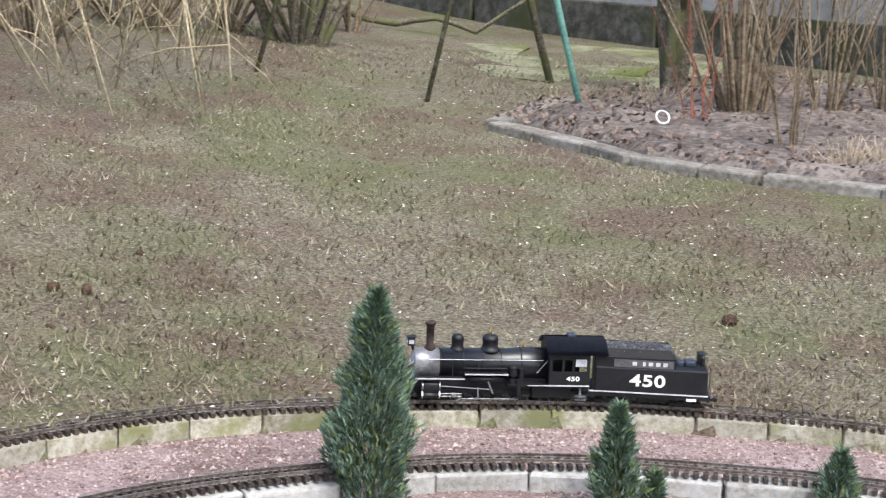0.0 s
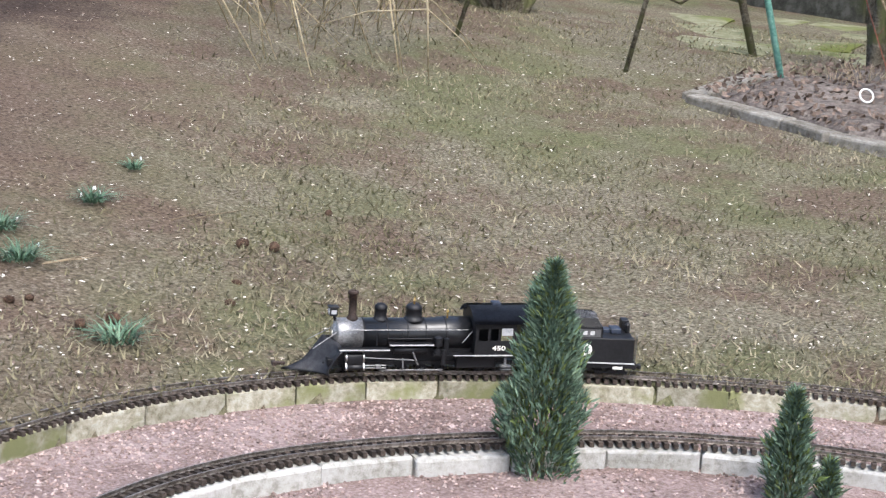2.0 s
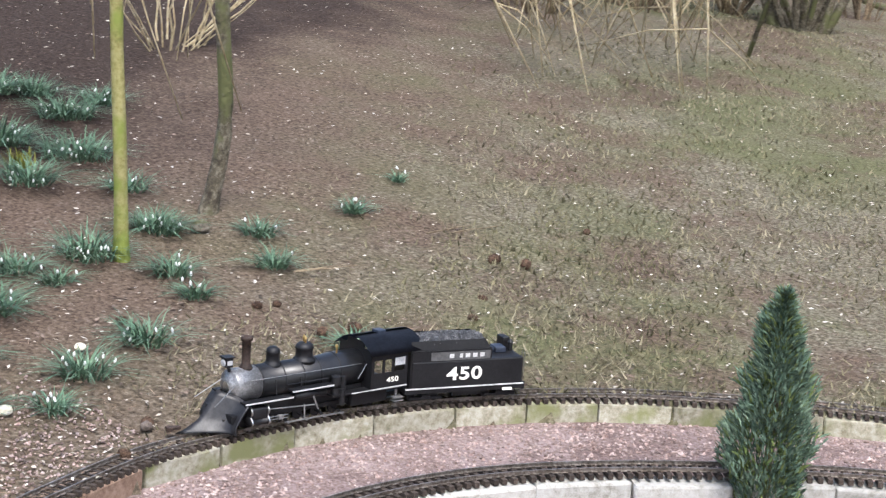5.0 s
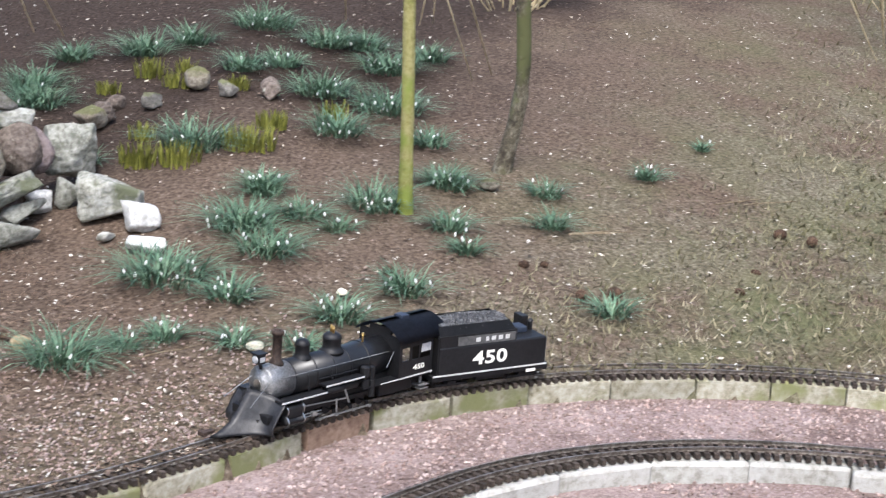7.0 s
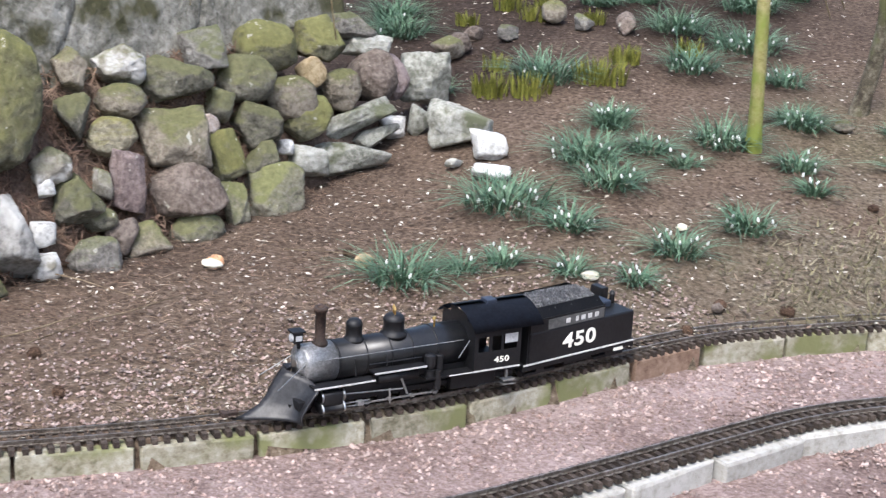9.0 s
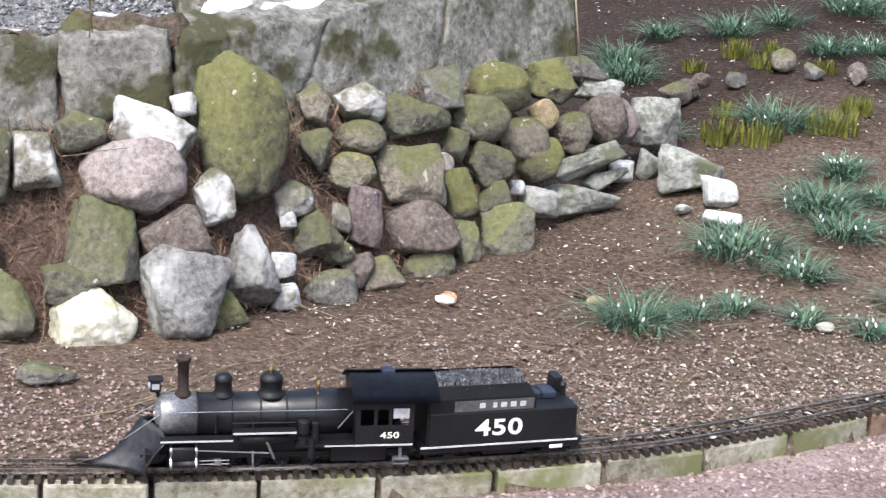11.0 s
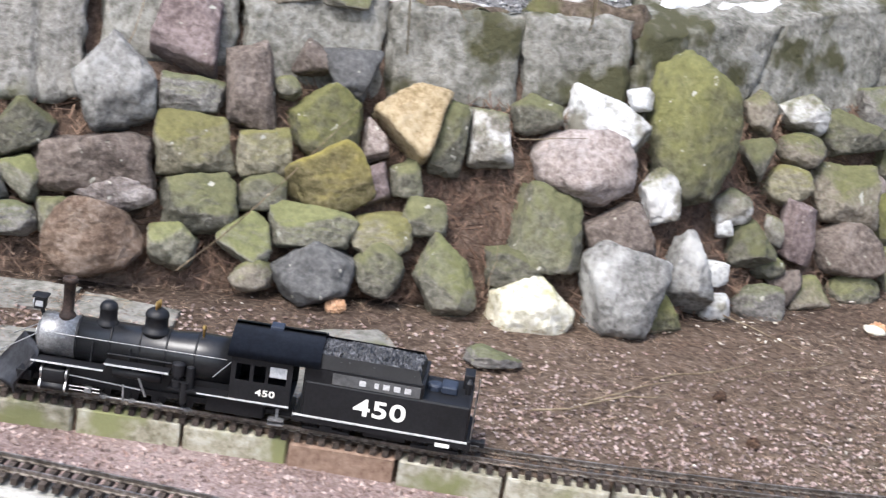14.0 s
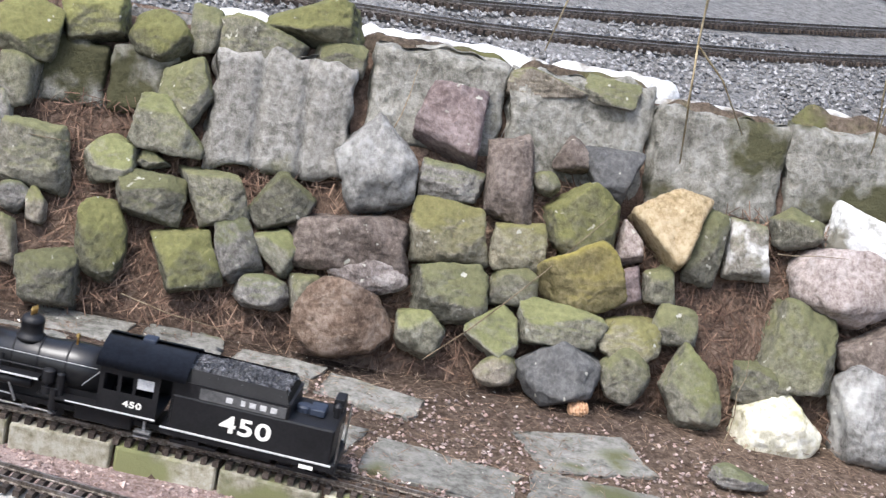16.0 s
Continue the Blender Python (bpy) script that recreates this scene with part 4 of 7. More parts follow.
stone(-2.997, 1.176, 0.221, 0.097, 0.088, "limestone", "pent", 4)
stone(-2.959, 1.156, 0.175, 0.040, 0.040, "white", "block", 4)
stone(-2.894, 1.139, 0.080, 0.064, 0.064, "white", "block", 4)
stone(-2.849, 1.131, 0.009, 0.072, 0.067, "white", "block", 0)
stone(-2.979, 1.241, 0.128, 0.120, 0.129, "moss", "wedge_r", -26)
stone(-3.039, 1.317, 0.158, 0.046, 0.078, "limestone", "block", -6)
stone(-3.074, 1.389, 0.148, 0.094, 0.162, "purple", "block", 1)
stone(-2.984, 1.300, 0.079, 0.075, 0.058, "moss", "round", 4)
stone(-2.994, 1.359, 0.040, 0.096, 0.084, "brown", "wedge_r", 44)
stone(-2.920, 1.269, -0.003, 0.131, 0.103, "grey", "round", 4)
stone(-3.011, 1.427, 0.004, 0.114, 0.097, "tan", "tri_up", 4)
stone(-3.144, 1.575, 0.091, 0.209, 0.133, "brown", "round", -4)
stone(-3.202, 1.546, 0.219, 0.185, 0.164, "tan", "block", 4)
stone(-3.119, 1.359, 0.256, 0.124, 0.103, "tanmoss", "round", 4)
stone(-3.099, 1.259, 0.317, 0.087, 0.113, "moss", "tri_down", 4)
stone(-3.189, 1.405, 0.331, 0.134, 0.092, "tan", "round", -4)
stone(-3.166, 1.267, 0.425, 0.088, 0.117, "tan", "pent", 4)
stone(-3.245, 1.418, 0.416, 0.147, 0.093, "limestone", "pent", -2)
stone(-3.304, 1.590, 0.351, 0.191, 0.117, "moss", "wedge_r", -8)
stone(-3.286, 1.679, 0.234, 0.053, 0.059, "pink", "round", 4)
stone(-3.258, 1.712, 0.155, 0.090, 0.140, "mossb", "block", 8)
stone(-3.335, 1.719, 0.280, 0.072, 0.085, "moss", "block", -21)
stone(-3.100, 1.589, -0.006, 0.142, 0.103, "moss", "round", 4)
stone(-3.193, 1.725, 0.029, 0.059, 0.130, "mossl", "block", 6)
stone(-3.304, 1.832, 0.117, 0.120, 0.092, "moss", "wedge_l", 24)
stone(-3.272, 1.860, 0.035, 0.152, 0.145, "mossl", "block", 4)
stone(-3.363, 1.841, 0.210, 0.118, 0.143, "moss", "pent", 34)
stone(-3.419, 1.813, 0.333, 0.172, 0.134, "moss", "round", 4)
stone(-3.508, 1.906, 0.398, 0.192, 0.153, "mossb", "round", -6)
stone(-3.633, 2.126, 0.402, 0.155, 0.151, "mossb", "pent", -26)
stone(-3.548, 2.068, 0.310, 0.086, 0.083, "ochre", "round", 4)
stone(-3.464, 1.976, 0.254, 0.150, 0.137, "tan", "round", 4)
stone(-3.459, 2.022, 0.202, 0.138, 0.124, "mossb", "round", 19)
stone(-3.572, 2.174, 0.248, 0.118, 0.124, "tan", "round", 4)
stone(-3.657, 2.309, 0.266, 0.144, 0.151, "brown", "round", 4)
stone(-3.702, 2.398, 0.257, 0.087, 0.139, "purple", "round", 4)
stone(-3.768, 2.542, 0.232, 0.174, 0.149, "pale", "block", -2)
stone(-3.400, 1.688, 0.422, 0.126, 0.116, "grey", "block", 4)
stone(-3.720, 2.270, 0.412, 0.144, 0.079, "grey", "wedge_r", -16)
stone(-3.711, 2.312, 0.356, 0.138, 0.069, "pale", "block", -8)
stone(-3.548, 2.220, 0.163, 0.233, 0.067, "pale", "block", 18)
stone(-3.456, 2.154, 0.068, 0.232, 0.096, "pale", "wedge_r", -2)
stone(-3.559, 2.294, 0.111, 0.153, 0.054, "pale", "wedge_r", 22)
stone(-3.387, 2.010, 0.089, 0.114, 0.081, "pale", "block", -6)
stone(-3.370, 1.929, 0.137, 0.048, 0.042, "white", "block", 4)
stone(-3.418, 2.506, 0.161, 0.200, 0.159, "pale", "wedge_r", 0, "lying on the soil bank", -30)
stone(-3.266, 2.528, 0.138, 0.098, 0.090, "white", "block", 0, "lying on the soil bank", -5)
stone(-3.105, 2.457, 0.103, 0.124, 0.044, "white", "block", 0, "lying on the soil bank", -39)
stone(-3.264, 2.419, 0.094, 0.065, 0.029, "pale", "wedge_r", 0, "lying on the soil bank", 25)
stone(-3.633, 2.377, 0.111, 0.085, 0.076, "white", "block", 0, "lying on the soil bank", -19)
stone(-3.600, 2.457, 0.137, 0.077, 0.102, "pale", "wedge_r", 0, "lying on the soil bank", -15)
stone(-4.236, 2.853, 0.233, 0.124, 0.081, "tan", "round", 0, "lying on the soil bank", 30)
stone(-4.242, 3.077, 0.281, 0.114, 0.063, "grey", "wedge_r", 0, "lying on the soil bank", 31)
stone(-4.303, 3.289, 0.337, 0.097, 0.089, "tan", "round", 0, "lying on the soil bank", -39)
stone(-4.160, 3.338, 0.324, 0.076, 0.064, "grey", "wedge_r", 0, "lying on the soil bank", 0)
stone(-4.084, 3.462, 0.331, 0.072, 0.080, "brown", "round", 0, "lying on the soil bank", -29)
stone(-4.340, 2.990, 0.259, 0.079, 0.055, "brown", "round", 0, "lying on the soil bank", 40)
stone(-3.064, 3.645, 0.191, 0.050, 0.036, "tan", "round", 0, "lying on the soil bank", -41)
stone(-2.557, 2.752, 0.076, 0.030, 0.021, "cream", "round", 0, "lying on the soil bank", -40)
stone(-2.377, 2.375, 0.032, 0.048, 0.025, "cream", "round", 0, "lying on the soil bank", -20)
stone(-2.697, 1.902, 0.012, 0.051, 0.037, "ochre", "round", 0, "lying on the soil bank", -30)
stone(-2.815, 1.538, -0.003, 0.057, 0.023, "cream", "round", 0, "lying on the soil bank", -30)
stone(-4.248, 2.898, 0.244, 0.079, 0.079, "brown", "round", 0, "lying on the soil bank", -10)
stone(-3.057, 3.665, 0.189, 0.045, 0.038, "tan", "round", 0, "lying on the soil bank", -29)
stone(-2.131, 2.590, 0.009, 0.031, 0.023, "brown", "round", 0, "lying on the soil bank", -26)
stone(-2.425, 0.507, 0.003, 0.131, 0.048, "grey", "wedge_r", 0, "lying on the soil bank", -5)
slab(-3.000, -0.566, 0.444, 0.316, 0.262, 0.1, -16, 2, 3.7, 3, "ribbed concrete slab set upright among the stones")
slab(-3.075, -0.225, 0.522, 0.312, 0.225, 0.1, -12, 0, 4.0)
slab(-3.075, 0.108, 0.500, 0.330, 0.285, 0.1, -12, 1, 4.0)
slab(-3.060, 0.440, 0.496, 0.318, 0.235, 0.1, -12, -1, 3.7)
slab(-3.080, 0.738, 0.520, 0.268, 0.215, 0.1, -12, 1, 3.5)
slab(-3.040, -1.045, 0.446, 0.16, 0.15, 0.1, -12, 0, 3.5)
slab(-3.040, -0.885, 0.452, 0.15, 0.14, 0.1, -12, 1, 3.5)
concrete_wall()
ledge("soil_crust", -0.42, -0.06, -3.135, 0.628, 0.05, 0.03, "soilcap", "crumbling brown soil and moss on the slab tops", 1)
ledge("soil_crust", -0.05, 0.28, -3.13, 0.63, 0.05, 0.03, "soilcap", "crumbling brown soil and moss on the slab tops", 2)
ledge("soil_crust", 0.30, 0.60, -3.125, 0.605, 0.055, 0.028, "soilcap", "crumbling brown soil and moss on the slab tops", 3)
ledge("soil_crust", 0.61, 0.95, -3.14, 0.628, 0.06, 0.04, "soilcap", "crumbling brown soil and moss on the slab tops", 4)
ledge("soil_crust", 0.96, 1.25, -3.27, 0.655, 0.05, 0.03, "soilcap", "crumbling brown soil and moss on the slab tops", 5)
ledge("lime_crust", -0.46, 0.06, -3.18, 0.632, 0.058, 0.03, "lime", "white lime mortar spread along the terrace edge", 11)
ledge("lime_crust", 0.03, 0.36, -3.225, 0.628, 0.06, 0.03, "lime", "white lime mortar spread along the terrace edge", 12)
ledge("lime_crust", 0.28, 0.56, -3.14, 0.612, 0.03, 0.022, "lime", "white lime mortar spread along the terrace edge", 13)
ledge("lime_crust", 0.66, 0.84, -3.19, 0.64, 0.035, 0.025, "lime", "white lime mortar spread along the terrace edge", 14)
ledge("lime_crust", -0.76, -0.62, -3.13, 0.62, 0.04, 0.03, "lime", "white lime mortar between the upper stones", 15)
ledge("lime_crust", 0.98, 1.16, -3.25, 0.66, 0.06, 0.03, "lime", "white lime mortar run over the cast wall", 16)
ledge("lime_crust", 1.14, 1.40, -3.30, 0.648, 0.07, 0.03, "lime", "white lime mortar run over the cast wall", 17)
flagstone(-2.255, -0.125, 0.30, 0.17, 78)
flagstone(-2.46, 0.185, 0.25, 0.19, 104)
flagstone(-2.235, 0.20, 0.30, 0.17, 82)
flagstone(-2.34, -0.42, 0.24, 0.17, 78)
flagstone(-2.575, -0.27, 0.21, 0.12, 72)
flagstone(-2.63, -0.485, 0.19, 0.15, 80)
flagstone(-2.70, -0.69, 0.17, 0.13, 84)
flagstone(-2.50, -0.74, 0.25, 0.18, 82)
flagstone(-2.70, -0.92, 0.22, 0.14, 80)
flagstone(-2.56, -1.08, 0.3, 0.18, 80)
flagstone(-2.5, -1.4, 0.3, 0.2, 82)

# ---- the train ----
def engine_text(body, x, y, z, size, parent, name):
    cu = bpy.data.curves.new(name, "FONT")
    cu.body, cu.size, cu.align_x, cu.align_y = body, size, "CENTER", "CENTER"
    cu.extrude, cu.offset = 0.0006, size * 0.022
    cu.space_character = 1.08
    ob = new(name, cu)
    ob.data.materials.append(M["cream_paint"])
    dg = bpy.context.evaluated_depsgraph_get()
    me = bpy.data.meshes.new_from_object(ob.evaluated_get(dg))
    bpy.data.objects.remove(ob)
    me.materials.clear()
    me.materials.append(M["cream_paint"])
    ob = new(name, me)
    ob.parent = parent
    ob.matrix_basis = pose(x, y, z, 90, 0, 180) @ Matrix.Diagonal((1.1, 0.82, 1, 1))
    ob["label"] = "cream serif running number"
    return ob


def wheel(bm, x, y, z, r, thick=0.006, spokes=0):
    m = Matrix.Translation((x, y, z)) @ Matrix.Rotation(math.pi / 2, 4, "X")
    lathe(bm, [(r * 1.12, -thick / 2), (r * 1.12, -thick / 4), (r, 0), (r, thick / 2), (r * 0.85, thick / 2), (r * 0.8, thick / 4), (r * 0.25, thick / 4), (r * 0.22, thick * 0.8)], 20, m)


def one(name, fn, mat, parent, label="", smooth_shade=False):
    bm = bmesh.new()
    fn(bm)
    return part(name, bm, mat, parent, label, smooth_shade)


XR = Matrix.Rotation(math.pi / 2, 4, "Y")


def build_locomotive():
    loco = thing("steam_locomotive", "black model steam locomotive with snow plough running on the outer track", "model locomotive", "garden train")
    zb, rb = 0.130, 0.041
    # boiler and smokebox lie along x
    one("boiler", lambda bm: lathe(bm, [(rb * 0.98, -0.14), (rb * 1.1, -0.138), (rb * 1.1, -0.06), (rb, -0.02), (rb, 0.165)], 32, Matrix.Translation((0, 0, zb)) @ XR), M["satin"], loco, "satin black boiler", True)
    for x in (-0.06, -0.005, 0.045, 0.1, 0.163):
        one("boiler_band", lambda bm: lathe(bm, [(rb * (1.12 if x < -0.03 else 1.02), x - 0.0018), (rb * (1.13 if x < -0.03 else 1.028), x), (rb * (1.12 if x < -0.03 else 1.02), x + 0.0018)], 32, Matrix.Translation((0, 0, zb)) @ XR), M["black"], loco, "", True)
    one("smokebox", lambda bm: lathe(bm, [(rb, 0.165), (rb, 0.231), (rb * 0.95, 0.2345), (rb * 0.6, 0.2365), (rb * 0.58, 0.241), (rb * 0.2, 0.243)], 32, Matrix.Translation((0, 0, zb)) @ XR), M["smokebox"], loco, "graphite grey smokebox", True)
    one("number_plate", lambda bm: lathe(bm, [(0.012, 0.2425), (0.012, 0.2445)], 20, Matrix.Translation((0, 0, zb)) @ XR), M["steel"], loco)
    one("chimney", lambda bm: lathe(bm, [(0.019, 0.166), (0.0145, 0.174), (0.0105, 0.18), (0.011, 0.236), (0.0145, 0.237), (0.0148, 0.243), (0.013, 0.246), (0.008, 0.246), (0.0075, 0.225)], 24, Matrix.Translation((0.19, 0, 0))), M["stackm"], loco, "rusty brown chimney with a cap", True)

    def dome(x, r, top):
        return lambda bm: lathe(bm, [(r * 1.35, 0.163), (r * 1.3, 0.17), (r * 1.06, 0.174), (r, 0.18), (r, top - 0.016), (r * 1.05, top - 0.015), (r * 1.05, top - 0.012), (r * 0.93, top - 0.006), (r * 0.6, top - 0.001), (r * 0.1, top)], 24, Matrix.Translation((x, 0, 0)))

    one("sand_dome", dome(0.114, 0.0165, 0.212), M["black"], loco, "", True)
    one("steam_dome", dome(0.023, 0.0215, 0.212), M["black"], loco, "", True)
    for dy in (-0.007, 0.0, 0.007):
        one("safety_valve", lambda bm: lathe(bm, [(0.0022, 0.21), (0.0022, 0.22), (0.0032, 0.221), (0.001, 0.228)], 10, Matrix.Translation((0.023 + 0.3 * dy, dy, 0))), M["brass"], loco, "brass safety valve")
    one("bell_whistle", lambda bm: (rod(bm, (-0.068, 0.008, 0.17), (-0.068, 0.008, 0.19), 0.0025), rod(bm, (-0.068, 0.008, 0.19), (-0.068, 0.008, 0.196), 0.005, 12, 0.003)), M["brass"], loco, "small brass bell")
    lamp = one("headlight", lambda bm: (box(bm, 0.232, 0.252, -0.012, 0.012, 0.178, 0.2, 0.002), box(bm, 0.228, 0.256, -0.014, 0.014, 0.2, 0.204, 0.001), rod(bm, (0.235, 0, 0.165), (0.24, 0, 0.18), 0.004)), M["black"], loco)
    one("lens", lambda bm: lathe(bm, [(0.009, 0), (0.008, 0.003), (0.003, 0.004)], 16, Matrix.Translation((0.252, 0, 0.189)) @ XR), M["glass"], lamp, "pale lamp glass")
    one("lens", lambda bm: box(bm, 0.235, 0.249, 0.012, 0.0128, 0.184, 0.195), M["glass"], lamp, "pale number board")

    # snow plough: two curved wings that meet at a ridge
    def plough(bm):
        rows = []
        n, k = 12, 10
        for sgn in (1, -1):
            grid = []
            for i in range(n + 1):
                u = i / n
                line = []
                for j in range(k + 1):
                    v = j / k
                    front = Vector((0.375 - 0.11 * v ** 0.7, 0, 0.006 + 0.118 * v))
                    back = Vector((0.258 - 0.03 * v + 0.015 * math.sin(v * math.pi), sgn * 0.08, 0.006 + 0.092 * v))
                    q = front.lerp(back, u)
                    q.x -= 0.03 * math.sin(math.pi * u) * (1 - 0.4 * v)
                    line.append(bm.verts.new(q))
                grid.append(line)
            for i in range(n):
                for j in range(k):
                    f = (grid[i][j], grid[i + 1][j], grid[i + 1][j + 1], grid[i][j + 1])
                    bm.faces.new(f if sgn > 0 else f[::-1])
            rows.append(grid)
        bmesh.ops.remove_doubles(bm, verts=bm.verts[:], dist=0.0004)
        bmesh.ops.solidify(bm, geom=bm.faces[:], thickness=-0.003)

    one("snow_plough", plough, M["plough"], loco, "dark steel wedge snow plough, worn grey", True)
    one("coupler", lambda bm: (box(bm, 0.365, 0.392, -0.007, 0.007, 0.03, 0.045, 0.002), box(bm, 0.388, 0.4, -0.011, 0.011, 0.027, 0.048, 0.003)), M["stackm"], loco)
    one("frame", lambda bm: (box(bm, -0.25, 0.27, -0.036, 0.036, 0.045, 0.062), box(bm, -0.14, 0.235, -0.03, 0.03, 0.06, 0.095), box(bm, 0.235, 0.262, -0.06, 0.06, 0.05, 0.075, 0.002)), M["black"], loco)
    for sgn in (1, -1):
        one("running_board", lambda bm: (box(bm, 0.1, 0.235, sgn * 0.062 - 0.012, sgn * 0.062 + 0.012, 0.101, 0.105), box(bm, -0.02, 0.1, sgn * 0.058 - 0.012, sgn * 0.058 + 0.012, 0.113, 0.117), box(bm, -0.15, -0.02, sgn * 0.055 - 0.014, sgn * 0.055 + 0.014, 0.083, 0.087)), M["black"], loco)
        for x0, x1, y, z0, z1 in ((0.1, 0.235, 0.0745, 0.1012, 0.1045), (-0.02, 0.1, 0.0705, 0.1132, 0.1168), (-0.135, -0.075, 0.0695, 0.0842, 0.0866)):
            one("lining", lambda bm: box(bm, x0, x1, sgn * y - 0.0008, sgn * y + 0.0008, z0, z1), M["stripe"], loco, "white edge of the running board")
        one("cylinder", lambda bm: (lathe(bm, [(0.012, 0.163), (0.0205, 0.165), (0.0205, 0.17), (0.019, 0.171), (0.019, 0.211), (0.0205, 0.212), (0.0205, 0.217), (0.01, 0.22)], 20, Matrix.Translation((0, sgn * 0.058, 0.05)) @ XR), box(bm, 0.17, 0.214, sgn * 0.058 - 0.016, sgn * 0.058 + 0.016, 0.062, 0.09, 0.004)), M["black"], loco, "", True)
        for x in (0.1675, 0.2145):
            one("cylinder_ring", lambda bm: (lathe(bm, [(0.0212, x - 0.002), (0.0216, x), (0.0212, x + 0.002)], 20, Matrix.Translation((0, sgn * 0.058, 0.05)) @ XR), lathe(bm, [(0.0125, x - 0.002), (0.013, x), (0.0125, x + 0.002)], 16, Matrix.Translation((0, sgn * 0.0625, 0.08)) @ XR)), M["steel"], loco, "bright steel cylinder cover")
        one("crosshead_guide", lambda bm: (rod(bm, (0.105, sgn * 0.062, 0.057), (0.165, sgn * 0.062, 0.057), 0.002), rod(bm, (0.105, sgn * 0.062, 0.043), (0.165, sgn * 0.062, 0.043), 0.002), box(bm, 0.12, 0.134, sgn * 0.062 - 0.005, sgn * 0.062 + 0.005, 0.04, 0.06, 0.001)), M["smokebox"], loco)
        one("valve_rod", lambda bm: (rod(bm, (0.03, sgn * 0.064, 0.072), (0.165, sgn * 0.064, 0.08), 0.0016), rod(bm, (0.06, sgn * 0.066, 0.03), (0.062, sgn * 0.066, 0.078), 0.002), rod(bm, (0.02, sgn * 0.064, 0.06), (0.035, sgn * 0.064, 0.095), 0.0025)), M["smokebox"], loco)
        one("air_reservoir", lambda bm: rod(bm, (-0.005, sgn * 0.055, 0.098), (0.085, sgn * 0.055, 0.098), 0.0105, 14), M["black"], loco, "", True)
        one("air_pump", lambda bm: (lathe(bm, [(0.011, 0.082), (0.011, 0.1), (0.006, 0.102), (0.006, 0.108), (0.012, 0.11), (0.012, 0.132), (0.006, 0.135)], 14, Matrix.Translation((-0.035, sgn * 0.056, 0))), lathe(bm, [(0.008, 0.082), (0.008, 0.128), (0.004, 0.13)], 12, Matrix.Translation((-0.058, sgn * 0.054, 0))), lathe(bm, [(0.007, 0.06), (0.007, 0.1)], 12, Matrix.Translation((-0.05, sgn * 0.064, 0)))), M["black"], loco)
        one("hand_rail", lambda bm: (rod(bm, (-0.12, sgn * 0.043, 0.149), (0.22, sgn * 0.043, 0.149), 0.0011, 6), rod(bm, (0.235, sgn * 0.03, 0.14), (0.3, sgn * 0.045, 0.1), 0.0012, 6), rod(bm, (-0.13, sgn * 0.052, 0.15), (-0.1, sgn * 0.06, 0.118), 0.0012, 6)), M["smokebox"], loco)
        one("feed_pipe", lambda bm: (rod(bm, (0.13, sgn * 0.041, 0.142), (0.13, sgn * 0.047, 0.105), 0.0018, 8), rod(bm, (0.06, sgn * 0.042, 0.14), (0.06, sgn * 0.048, 0.113), 0.0018, 8), rod(bm, (-0.02, sgn * 0.046, 0.126), (0.1, sgn * 0.0455, 0.126), 0.0018, 8)), M["black"], loco)
    for x in (0.105, 0.053, 0.001, -0.051):
        axle = one("driving_wheel", lambda bm: (wheel(bm, 0, 0.0225, 0, 0.025), wheel(bm, 0, -0.0225, 0, 0.025), rod(bm, (0, -0.05, 0), (0, 0.05, 0), 0.004, 10), box(bm, -0.007, 0.016, 0.046, 0.052, -0.007, 0.007, 0.001), box(bm, -0.016, 0.007, -0.052, -0.046, -0.007, 0.007, 0.001)), M["black"], loco)
        axle.matrix_basis = pose(x, 0, 0.025)
        AXLES.append(axle)
    rod_bar = one("side_rod", lambda bm: (box(bm, -0.06, 0.115, 0.053, 0.057, -0.0035, 0.0035, 0.001), [rod(bm, (x, 0.05, 0), (x, 0.06, 0), 0.0055, 12) for x in (0.105, 0.053, 0.001, -0.051)]), M["smokebox"], loco, "steel side rod")
    RODS.append(rod_bar)
    for x in (0.2, -0.16):
        one("pony_wheel", lambda bm: (wheel(bm, x, 0.0225, 0.016, 0.0155), wheel(bm, x, -0.0225, 0.016, 0.0155), rod(bm, (x, -0.035, 0.016), (x, 0.035, 0.016), 0.004, 10)), M["black"], loco)

    # cab: walls with window openings, curved roof
    def cab_side(bm):
        for sgn in (1, -1):
            y0, y1 = (0.066, 0.0685) if sgn > 0 else (-0.0685, -0.066)
            box(bm, -0.246, -0.133, y0, y1, 0.08, 0.125)
            box(bm, -0.246, -0.133, y0, y1, 0.158, 0.171)
            for a, b in ((-0.246, -0.236), (-0.203, -0.197), (-0.175, -0.168), (-0.142, -0.133)):
                box(bm, a, b, y0, y1, 0.125, 0.158)
        box(bm, -0.136, -0.133, -0.066, 0.066, 0.08, 0.17)
        box(bm, -0.246, -0.133, -0.066, 0.066, 0.078, 0.082)

    cab = one("cab", cab_side, M["black"], loco, "black cab with open windows")
    one("cab_window", lambda bm: box(bm, -0.236, -0.205, 0.069, 0.0705, 0.14, 0.16), M["glass"], cab, "pale window pane")
    one("lining", lambda bm: box(bm, -0.246, -0.133, 0.0684, 0.0698, 0.0835, 0.0868), M["stripe"], cab, "white cab lining")
    engine_text("450", -0.2, 0.0688, 0.1045, 0.021, cab, "cab_number")

